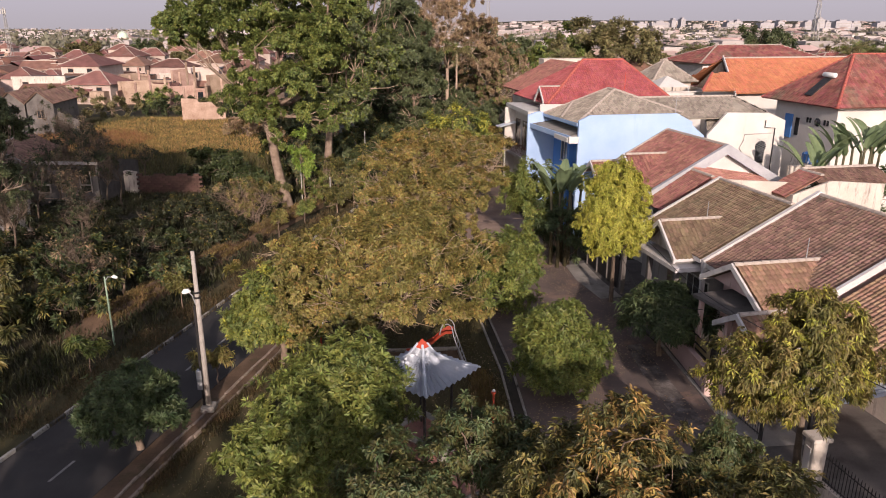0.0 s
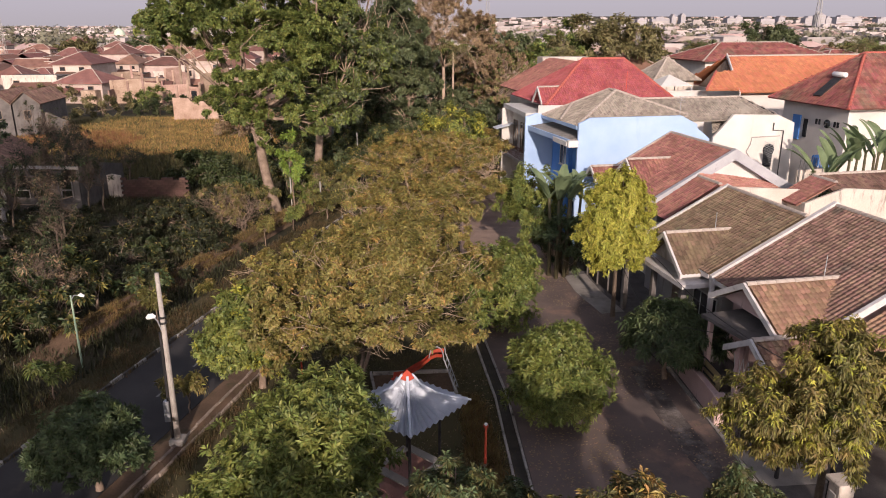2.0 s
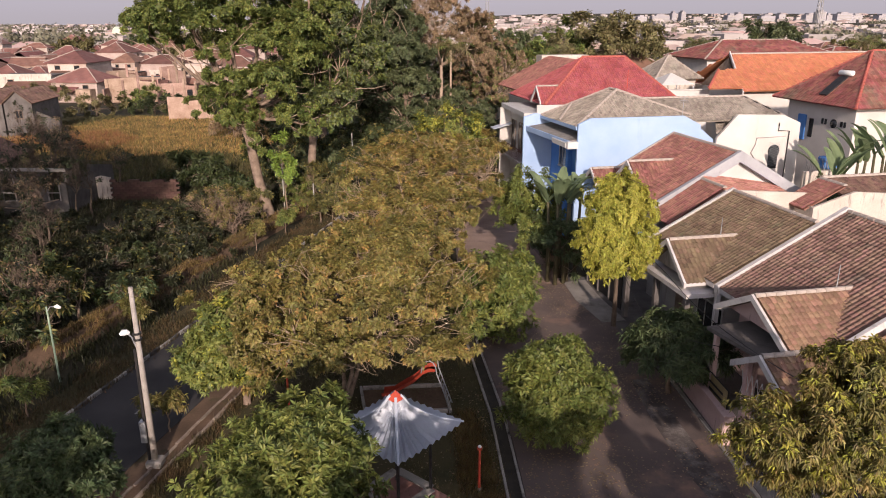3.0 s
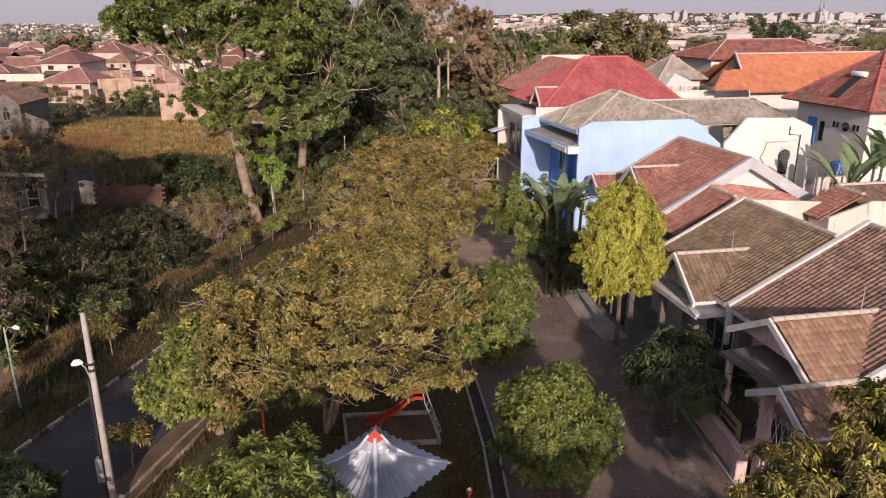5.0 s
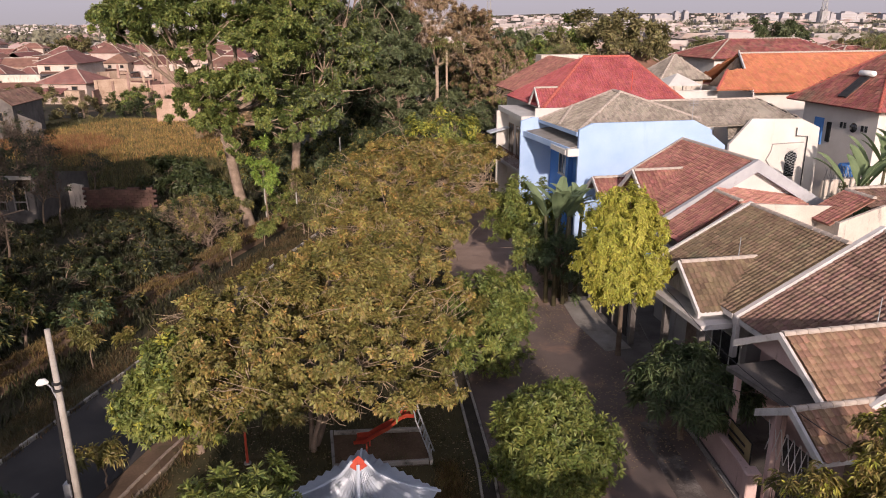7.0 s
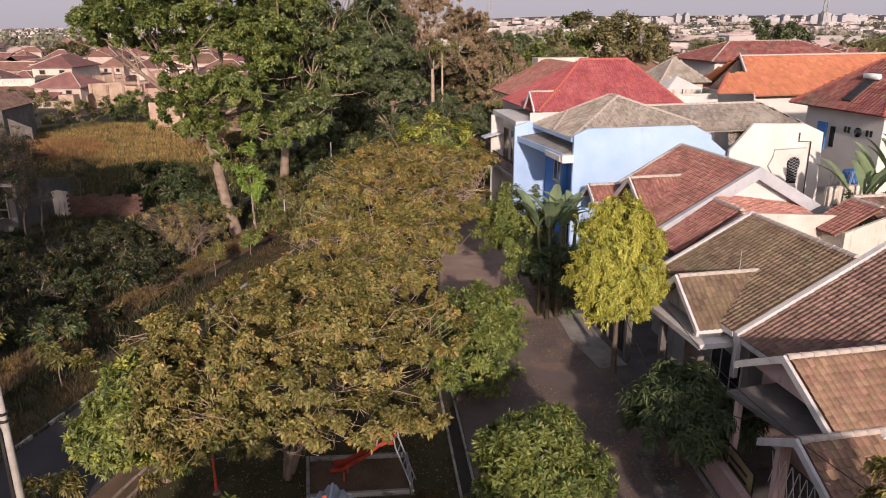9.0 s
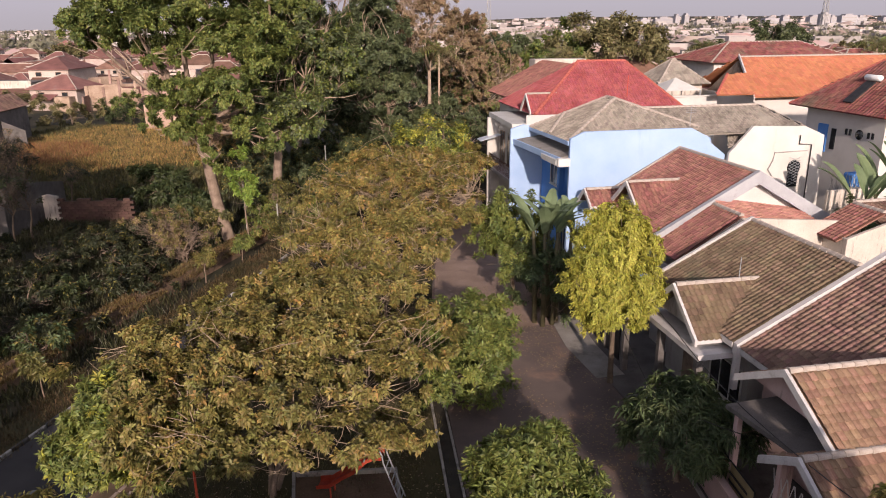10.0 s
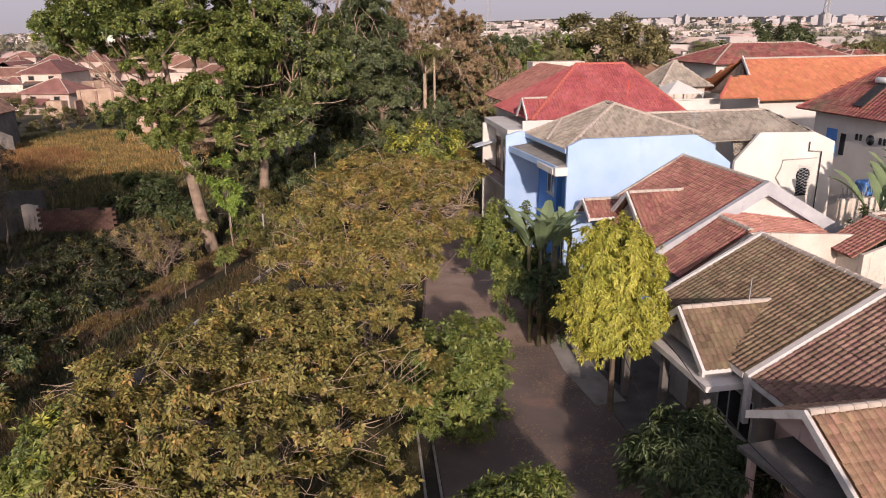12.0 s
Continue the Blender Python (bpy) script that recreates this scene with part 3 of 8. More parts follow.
def banana(name, base, h, n, seed, label, lean=(0, 0), size=2.2):
    rng = np.random.default_rng(seed)
    e = thing(name, pose(*base), label, "banana plant", "banana plants")
    bm = bmesh.new()
    stems = [(0, 0), (0.5, 0.25), (-0.35, 0.45)]
    for x, y in stems:
        add_tube(bm, [(x, y, -0.1), (x * 1.1, y * 1.1, h * 0.3), (x * 1.3 + lean[0], y * 1.3 + lean[1], h * 0.62)], [0.13, 0.11, 0.07], 8)
    smooth_all(part("stem", bm, STEM, e))
    for i in range(n):
        x, y = stems[i % 3]
        a = rng.uniform(0, math.tau)
        ln, w = size * rng.uniform(0.8, 1.15), size * 0.1 * rng.uniform(0.8, 1.2)
        rise = rng.uniform(0.9, 1.55)
        bm = bmesh.new()
        d = Vector((math.cos(a), math.sin(a), 0))
        s = Vector((-d.y, d.x, 0))
        rows = []
        for k in range(9):
            t = k / 8
            p = Vector((x * 1.3 + lean[0], y * 1.3 + lean[1], h * 0.6)) + d * ln * (t * 0.85) * math.cos(rise * 0.7) + Vector((0, 0, ln * (t * math.sin(rise) - 0.36 * t * t)))
            ww = w * (math.sin(math.pi * min(1, 0.08 + t * 0.9)) ** 0.6)
            jag = rng.uniform(0.8, 1.1)
            rows.append([bm.verts.new(p - s * ww * jag + Vector((0, 0, ww * 0.3))), bm.verts.new(p), bm.verts.new(p + s * ww * jag + Vector((0, 0, ww * 0.3)))])
        for r0, r1 in zip(rows, rows[1:]):
            bm.faces.new((r0[0], r0[1], r1[1], r1[0]))
            bm.faces.new((r0[1], r0[2], r1[2], r1[1]))
        part("leaf", bm, L_BANANA, e)
    return e


def grass(name, poly, n, h, w, material, seed, label, z=0.0, clump=5, spread=0.12):
    """Blades in small clumps over a plan polygon."""
    rng = np.random.default_rng(seed)
    P = np.array(poly)
    lo, hi = P.min(0), P.max(0)
    pts = []
    while len(pts) < n:
        x, y = rng.uniform(lo, hi)
        if inside(poly, x, y) and noise.noise(Vector((x * 0.45, y * 0.45, seed))) > -0.25 + rng.uniform(-0.25, 0.25):
            pts.append((x, y, z))
    c = np.repeat(np.array(pts), clump, 0) + rng.normal(size=(n * clump, 3)) * np.array([spread, spread, 0])
    m = len(c)
    a = rng.uniform(0, math.tau, m)
    s = np.stack([np.cos(a), np.sin(a), np.zeros(m)], 1)
    hh = (h * rng.uniform(0.4, 1.3, m))[:, None]
    lean = rng.normal(size=(m, 3)) * np.array([0.35, 0.35, 0])
    tip = c + (np.array([0, 0, 1]) + lean) * hh
    v = np.stack([c - s * w, c + s * w, tip], 1).reshape(-1, 3)
    ob = part(name, mesh_np(name, v, np.arange(m * 3).reshape(-1, 3), material))
    return tagged(ob, label, "grass", kind="stuff")


# ---------------------------------------------------------------- ground, roads, kerbs
def kerb_line(t):
    return Vector((-13.75 + 0.2275 * (t - 24.7), t))


xs = sorted({*np.arange(-60, 61, 3.0).tolist(), *[s * k for s in (-1, 1) for k in (80, 120, 200, 400, 650, 900, 1500, 2500, 4500)]})
ys = sorted({*np.arange(-24, 121, 3.0).tolist(), -4000, -800, -200, -60, 150, 200, 300, 500, 800, 1400, 2000, 2700, 3500, 4500})
def rise(x, y):
    """How far the land climbs towards the hills beyond the town."""
    k = min(1.0, max(0.0, x / max(y, 1.0) + 0.25) / 0.4)
    return max(0.0, y - 800) / 3600 * 58 * k


gv = [(x, y, rise(x, y) - 0.05 + (0.18 * noise.noise(Vector((x * 0.12, y * 0.12, 3))) if x < -18 and y < 130 else 0)) for y in ys for x in xs]
W_ = len(xs)
gf = [(j * W_ + i, j * W_ + i + 1, (j + 1) * W_ + i + 1, (j + 1) * W_ + i) for j in range(len(ys) - 1) for i in range(W_ - 1)]
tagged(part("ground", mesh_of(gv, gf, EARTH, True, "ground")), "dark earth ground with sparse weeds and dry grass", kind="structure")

KY = [-40, -20, 2, 10, 18, 26, 34, 42, 50, 58, 63]
lk = [kerb_line(y) for y in KY]
rk_ = [kerb_line(y) for y in (-40, -20, 2, 10, 18, 26, 34, 42, 46)]
strip("road_west", [p + Vector((0.15, 0)) for p in rk_], [p + Vector((4.5, 0)) for p in rk_], 0.02, ASPHALT, "worn dark asphalt road with faint dashed line")
strip("dirt_track", [kerb_line(y) + Vector((0.15, 0)) for y in (46, 50, 58, 63)], [kerb_line(y) + Vector((4.4, 0)) for y in (46, 50, 58, 63)], 0.016, LAWN, "dirt track where the asphalt ends")
strip("verge_median", [p + Vector((4.4, 0)) for p in lk], [p + Vector((5.75, 0)) for p in lk], 0.0, DIRT, "bare reddish dirt verge beside the asphalt road")
strip("verge_west", [p + Vector((-1.5, 0)) for p in lk], [p + Vector((0.0, 0)) for p in lk], 0.05, LAWN, "grassy verge behind the painted kerb")
# a low earth bank between the asphalt and the thicket
bv, bf = [], []
BANK = [(-1.0, 0.0), (-0.75, 0.3), (-0.35, 0.52), (0.05, 0.56), (0.45, 0.34), (0.9, 0.0)]
BY = np.arange(31.0, 62.0, 0.6).tolist()
for j, y in enumerate(BY):
    x = -16.4 + 0.262 * (y - 33.5)
    k = min(1.0, j / 5, (len(BY) - 1 - j) / 5)
    bv += [(x + o + 0.14 * noise.noise(Vector((o, y * 0.5, 5))), y, max(-0.05, h * k * (1 + 0.5 * noise.noise(Vector((o * 2, y * 0.7, 9)))) - (0.05 if h == 0 else 0))) for o, h in BANK]
for j in range(len(BY) - 1):
    bf += [(j * 6 + i, j * 6 + i + 1, (j + 1) * 6 + i + 1, (j + 1) * 6 + i) for i in range(5)]
tagged(part("earth_bank", mesh_of(bv, bf, DIRT, True, "earth_bank")), "low brown earth bank overgrown with dry grass", kind="structure")
LANE_L = [(6.2, -40), (4.5, 12), (4.1, 20), (3.75, 28.3), (2.85, 36.6), (2.3, 43), (2.3, 51), (3.0, 63), (3.2, 70)]
LANE_R = [(13.4, -40), (11.9, 12), (11.5, 20), (11.1, 27), (10.8, 31.5), (9.7, 37), (8.4, 43.6), (7.2, 51), (6.4, 63), (6.0, 70)]
ll = [Vector(p) for p in LANE_L]
lr = [Vector(p) for p in (LANE_R[0], LANE_R[1], LANE_R[2], (11.1, 28.3), LANE_R[5], LANE_R[6], LANE_R[7], LANE_R[8], LANE_R[9])]
strip("road_east", ll, lr, 0.025, LANE, "worn brown residential lane with patched asphalt and painted-in sunlit streaks")
med_l = [kerb_line(y) + Vector((5.9, 0)) for y in (-40, 10, 18, 26, 34, 42, 50)]
med_r = [Vector((6.0, -40)), Vector((4.2, 10)), Vector((3.8, 18)), Vector((3.45, 26)), Vector((2.6, 34)), Vector((2.0, 42)), Vector((1.9, 50))]
strip("median_lawn", med_l, med_r, 0.01, LAWN, "thin brownish lawn of the small park")
strip("forecourt", [(13.2, -40), (11.4, 12), (11.2, 18), (11.0, 24), (10.75, 31.5), (9.7, 37), (8.4, 43.6)], [(34, -40), (30, 12), (30, 18), (26, 24), (26, 31.5), (26, 37), (26, 44)], 0.012, CONC_DARK,
      "dark concrete forecourts and yards of the houses")
strip("lane_far", [(2.9, 41.5), (2.45, 45), (2.4, 51), (3.1, 62)], [(8.2, 42.5), (7.9, 45), (7.1, 51), (6.3, 62)], 0.032, SANDY, "dusty sandy stretch of the lane", 0.05)
strip("apron", [(8.3, 42.6), (8.5, 40), (9.3, 36.9)], [(9.6, 43.0), (9.9, 40.2), (10.5, 37.2)], 0.05, CONC, "grey concrete driveway apron")
strip("apron_gate", [(11.2, 25.3), (11.4, 22.6)], [(13.2, 25.2), (13.6, 22.8)], 0.05, CONC, "pale concrete driveway ramp")
strip("dry_field", [(-64, 80), (-62, 86), (-62, 92), (-60, 104), (-56, 118)], [(-17, 77), (-16, 82), (-15, 88), (-17, 98), (-22, 118)], 0.13, STRAW, "open field of dry yellow grass")

strip("lane_patch", [(9.15, 31.0), (9.2, 27.5), (9.45, 24.5), (10.0, 21.5)], [(9.9, 31.2), (10.15, 27.6), (10.4, 24.6), (10.7, 21.4)], 0.032, PATCH, "broken pale concrete patches along the lane", 0.05)
strip("lane_gutter", [(10.75, 31.5), (11.0, 27), (11.25, 20)], [(10.88, 31.5), (11.13, 27), (11.38, 20)], 0.09, DRAIN_EDGE, "thin pale concrete gutter edge of the lane", 0.1)
stone = {}
for nm, mt in (("w", KERB_W), ("b", KERB_B), ("g", KERB_G)):
    bm = box(-0.055, 0.055, -0.39, 0.39, -0.1, 0.11, 0.02)
    me = bpy.data.meshes.new("kerb_stone")
    bm.to_mesh(me)
    bm.free()
    me.materials.append(mt)
    stone[nm] = me
kw = thing("kerb_west", Matrix(), "kerb of black and white painted concrete stones", "kerb", kind="structure")
rz = -math.degrees(math.atan(0.2275))
rk = random.Random(4)
for i in range(62):
    p = kerb_line(12 + i * 0.8 * math.cos(radians(rz)))
    part("kerb_stone", stone["w" if i % 2 else "b"], None, kw, at=pose(p.x + rk.uniform(-0.015, 0.015), p.y, rk.uniform(-0.02, 0.01), 0, rk.uniform(-2, 2), rz + rk.uniform(-1, 1)))
km = thing("kerb_median", Matrix(), "low weathered concrete kerb of the park, soiled with earth", "kerb", kind="structure")
for i in range(54):
    p = kerb_line(12 + i * 0.8 * math.cos(radians(rz))) + Vector((5.75, 0))
    part("kerb_stone", stone["g"], None, km, at=pose(p.x + rk.uniform(-0.03, 0.03), p.y, rk.uniform(-0.05, 0.0), 0, rk.uniform(-4, 4), rz + rk.uniform(-2, 2)))
gut = thing("gutter", Matrix(), "worn concrete gutter edge beside the park kerb", "kerb", kind="structure")
for i in range(54):
    p = kerb_line(12 + i * 0.8 * math.cos(radians(rz))) + Vector((5.28, 0))
    part("kerb_stone", stone["g"], None, gut, at=pose(p.x + rk.uniform(-0.03, 0.03), p.y, rk.uniform(-0.07, -0.03), 0, rk.uniform(-4, 4), rz + rk.uniform(-2, 2)))
for k, (off, h) in enumerate(((-0.62, 0.12), (-0.12, 0.10))):
    d = tagged(thing("drain_edge", Matrix(), "thin concrete edge of an open roadside drain", "drain", "drain edges", "structure"))
    pts = resample([(p.x + off, p.y, 0) for p in ll[2:6]], 1.0)
    for a, b in zip(pts, pts[1:]):
        s = (b - a).cross(Vector((0, 0, 1))).normalized() * 0.11
        part("edge_slab", prism([a + Vector((0, 0, -0.1)), b + Vector((0, 0, -0.1)), b + Vector((0, 0, h)), a + Vector((0, 0, h))], s * 0.75), DRAIN_EDGE, d)
# flat dark strip at ground level stands in for the drain's shaded depth
strip("drain_bed", [p + Vector((-0.5, 0)) for p in ll[2:6]], [p + Vector((-0.12, 0)) for p in ll[2:6]], 0.03, mat("shaded_drain_dirt", (0.028, 0.025, 0.02), (0.06, 0.05, 0.04), 2, 0.7), "flat strip of dirt in the open drain, coloured dark for its shaded depth")
dash = mat("worn_line_paint", (0.16, 0.155, 0.15), (0.30, 0.29, 0.28), 3, 0.9, 0.1, 30)
for i in range(14):
    y = 20.7 + i * 2.6
    p = kerb_line(y) + Vector((2.55, 0))
    q = kerb_line(y + 1.15) + Vector((2.55, 0))
    s = Vector((0.05, 0, 0))
    a, b = Vector((*p, 0.026)), Vector((*q, 0.026))
    tagged(part("lane_dash", prism([a - s, a + s, b + s, b - s], (0, 0, 0.004)), dash), "worn white painted road dash", "road marking", "lane dashes", "structure")

# ---------------------------------------------------------------- the park
gz = thing("gazebo", pose(-0.05, 23.25, 0, 0, 0, 50), "gazebo with a white ribbed metal roof and red finial on posts", "gazebo")
HW, ZE, ZT = 1.44, 2.72, 3.72
levels = [(HW, ZE), (0.98, ZE + 0.14), (0.62, ZE + 0.34), (0.30, ZE + 0.64), (0.11, ZT)]
for side in range(4):
    rot = Matrix.Rotation(side * math.pi / 2, 4, "Z")
    bm = bmesh.new()
    nrib = 10
    rows = []
    for hw, z in levels:
        row = []
        for k in range(nrib * 2 + 1):
            t = k / (nrib * 2) * 2 - 1
            lift = 0.05 * (hw / HW) ** 2 * abs(t) ** 3 - 0.05 * (hw / HW)
            row.append(bm.verts.new(rot @ Vector((t * hw, -hw, z + lift + (0.095 if k % 2 else 0) * min(1, hw / 0.6)))))
        rows.append(row)
    for a, b in zip(rows, rows[1:]):
        for k in range(nrib * 2):
            bm.faces.new((a[k], a[k + 1], b[k + 1], b[k]))
    bmesh.ops.solidify(bm, geom=bm.faces[:], thickness=0.012)
    part("roof_panel", bm, METAL_W, gz)
    part("hip_flashing", tube([rot @ Vector((-hw, -hw, z + 0.035)) for hw, z in levels], [0.035, 0.04, 0.045, 0.045, 0.045], 5), METAL_W, gz)
    part("post", tube([rot @ Vector((0.72, 0.72, 0)), rot @ Vector((0.72, 0.72, ZE + 0.1))], [0.05, 0.05], 8), METAL_D, gz)
    part("eave_beam", prism([rot @ Vector(p) for p in ((-1.0, -0.99, ZE - 0.1), (1.0, -0.99, ZE - 0.1), (1.0, -0.99, ZE + 0.02), (-1.0, -0.99, ZE + 0.02))], rot @ Vector((0, 0.08, 0))), CONC_DARK, gz)
    part("bench", prism([rot @ Vector(p) for p in ((-0.7, -0.9, 0.42), (0.7, -0.9, 0.42), (0.7, -0.6, 0.42), (-0.7, -0.6, 0.42))], (0, 0, 0.05)), CONC, gz)
bm = bmesh.new()
for s in range(4):
    a, b = [Vector((math.cos(math.pi / 4 + k * math.pi / 2) * 0.24, math.sin(math.pi / 4 + k * math.pi / 2) * 0.24, ZT - 0.06)) for k in (s, s + 1)]
    lo = Vector((0, 0, -0.1))
    t_ = Vector((0, 0, ZT + 0.2))
    bm.faces.new([bm.verts.new(v) for v in (a, b, t_)])
    bm.faces.new([bm.verts.new(v) for v in (a + lo, b + lo, b, a)])
part("finial", bm, REDPAINT, gz, "red-orange pyramid finial")
part("floor_slab", box(-1.15, 1.15, -1.15, 1.15, 0, 0.1), PINKPAVE, gz)

pv = tagged(part("pavement_park", prism([(0.0, 19.0, 0.06), (2.0, 20.2, 0.06), (1.75, 22.3, 0.06), (-0.3, 22.9, 0.06), (-2.2, 20.6, 0.06)], (0, 0, -0.1)), PINKPAVE), "reddish concrete paving by the gazebo", kind="structure")
for a, b in (((0.0, 19.0), (2.0, 20.2)), ((2.0, 20.2), (1.75, 22.3)), ((1.75, 22.3), (-0.3, 22.9))):
    a, b = Vector((*a, 0)), Vector((*b, 0))
    s = (b - a).cross(Vector((0, 0, 1))).normalized() * 0.1
    part("paving_edge", prism([a, b, b + Vector((0, 0, 0.13)), a + Vector((0, 0, 0.13))], s), CONC_DARK, pv)
tb = thing("stone_table", pose(0.7, 21.9, 0.06), "round grey concrete table on a stubby foot", "table")
part("tabletop", tube([(0, 0, 0.5), (0, 0, 0.52), (0, 0, 0.60), (0, 0, 0.62)], [0.40, 0.45, 0.45, 0.42], 20), CONC, tb)
part("foot", tube([(0, 0, 0), (0, 0, 0.06), (0, 0, 0.3), (0, 0, 0.5)], [0.26, 0.22, 0.15, 0.22], 14), CONC, tb)

sp = thing("sandpit", Matrix(), "low white concrete border of a sunken sand play area", "sandpit")
spc = [Vector(p) for p in ((-2.0, 30.3, 0), (1.4, 30.55, 0), (1.7, 28.5, 0), (-1.6, 28.2, 0))]
for a, b in zip(spc, spc[1:] + spc[:1]):
    s = (b - a).cross(Vector((0, 0, 1))).normalized() * 0.1
    part("border", prism([a + (b - a).normalized() * 0.14, b, b + Vector((0, 0, 0.2)), a + (b - a).normalized() * 0.14 + Vector((0, 0, 0.2))], s), DRAIN_EDGE, sp)
part("sand_bed", prism([p + Vector((0, 0, 0.05)) for p in spc], (0, 0, -0.1)), DIRT, sp)

sl = thing("playground_slide", pose(0.75, 29.15, 0.0, 0, 0, -8), "red metal slide with a white ladder in the sandpit", "slide")
bm = bmesh.new()
prof = [(-1.75, 0.35), (-1.35, 0.42), (-0.95, 0.72), (-0.5, 1.02), (-0.12, 1.42), (0.12, 1.55), (0.35, 1.55)]
rows = []
for x, z in prof:
    rows.append([bm.verts.new((x, y, z + dz)) for y, dz in ((-0.26, 0.16), (-0.22, 0.0), (0.22, 0.0), (0.26, 0.16))])
for a, b in zip(rows, rows[1:]):
    for k in range(3):
        bm.faces.new((a[k], a[k + 1], b[k + 1], b[k]))
bmesh.ops.solidify(bm, geom=bm.faces[:], thickness=0.03)
part("chute", bm, REDPAINT, sl)
for y in (-0.27, 0.27):
    part("ladder_rail", tube([(0.95, y, 0), (0.42, y, 1.5), (0.38, y, 1.78), (0.3, y, 1.95), (0.16, y, 2.03), (0.0, y, 1.98), (-0.12, y, 1.82), (-0.18, y, 1.5)], [0.024] * 8, 6), METAL_G, sl)
    part("chute_leg", tube([(-1.3, y * 0.8, 0), (-1.3, y * 0.8, 0.42)], [0.03, 0.03], 6), REDPAINT, sl)
for i in range(6):
    t = (i + 0.7) / 6.6
    part("rung", tube([(0.95 - 0.55 * t, -0.27, 1.5 * t), (0.95 - 0.55 * t, 0.27, 1.5 * t)], [0.018, 0.018], 6), METAL_G, sl)


def park_lamp(x, y, h, globe=0.17):
    e = thing("park_lamp", pose(x, y, 0), "red-painted lamp post with a white glass globe", "lamp post", "park lamps")
    part("pole", tube([(0, 0, -0.1), (0, 0, 0.5), (0, 0, h)], [0.055, 0.045, 0.035], 8), REDPAINT, e)
    part("base_plate", tube([(0, 0, 0), (0, 0, 0.06)], [0.13, 0.12], 10), CONC, e)
    part("collar", tube([(0, 0, h - 0.05), (0, 0, h + 0.04)], [0.08, 0.09], 8), REDPAINT, e)
    bm = bmesh.new()
    bmesh.ops.create_uvsphere(bm, u_segments=14, v_segments=9, radius=globe, matrix=Matrix.Translation((0, 0, h + globe)))
    smooth_all(part("globe", bm, GLOBE, e))


park_lamp(-4.5, 28.6, 2.1)
park_lamp(2.5, 23.9, 1.5, 0.06)

pl = thing("utility_pole", pose(-8.35, 25.3, 0), "pale concrete utility pole with street lamp and dark cable pipe", "utility pole")
smooth_all(part("pole", tube([(0, 0, -0.1), (0, 0, 3), (0, 0, 6.4)], [0.115, 0.095, 0.07], 12), POLE_CONC, pl))
part("footing", box(-0.26, 0.26, -0.26, 0.26, -0.05, 0.22, 0.05), CONC, pl)
part("cable_pipe", tube([(-0.16, -0.05, 0.1), (-0.15, -0.05, 2), (-0.13, -0.05, 4.3)], [0.05, 0.05, 0.04], 6), METAL_D, pl)
part("meter_box", box(-0.32, -0.12, -0.14, 0.08, 0.9, 1.7, 0.015), METAL_G, pl)
part("lamp_arm", tube([(-0.08, 0, 4.35), (-0.16, -0.03, 4.7), (-0.26, -0.06, 4.85)], [0.025, 0.022, 0.02], 6), METAL_G, pl)
part("lamp_head", tube([(-0.2, -0.05, 4.86), (-0.28, -0.07, 4.9), (-0.4, -0.1, 4.89), (-0.48, -0.12, 4.84)], [0.04, 0.09, 0.1, 0.05], 8), GLOBE, pl)
for z in (4.6, 4.8):
    part("strap", tube([(0, 0, z), (0, 0, z + 0.06)], [0.135, 0.135], 10), METAL_D, pl)
gp = thing("thin_lamp_pole", pose(-14.6, 31.2, 0.02), "thin green and white steel lamp pole on the verge", "lamp post")
part("pole", tube([(0, 0, -0.1), (0, 0, 1.2), (0, 0, 3.3)], [0.05, 0.045, 0.035], 8), GREENPAINT, gp)
part("bracket", tube([(0, 0, 3.1), (0.15, 0, 3.3), (0.4, 0, 3.3)], [0.02, 0.02, 0.02], 6), METAL_G, gp)
part("lamp_head", tube([(0.32, 0, 3.3), (0.42, 0, 3.32), (0.58, 0, 3.26)], [0.03, 0.09, 0.05], 8), GLOBE, gp)
for x, y, h in ((-6.4, 66.3, 5.0), (-10.9, 58.5, 4.6), (-8.3, 57.0, 2.6)):
    e = thing("white_pole", pose(x, y, 0), "slim white-painted pole among the trees", "pole", "white poles")
    part("shaft", tube([(0, 0, -0.1), (0, 0, h)], [0.055, 0.045], 8), KERB_W, e)
    part("cap", tube([(0, 0, h), (0, 0, h + 0.05)], [0.05, 0.02], 8), KERB_W, e)


# ---------------------------------------------------------------- houses along the lane (x: away from the lane, y: along it)
MR = pose(12.2, 27.7, 0, 0, 0, 11)


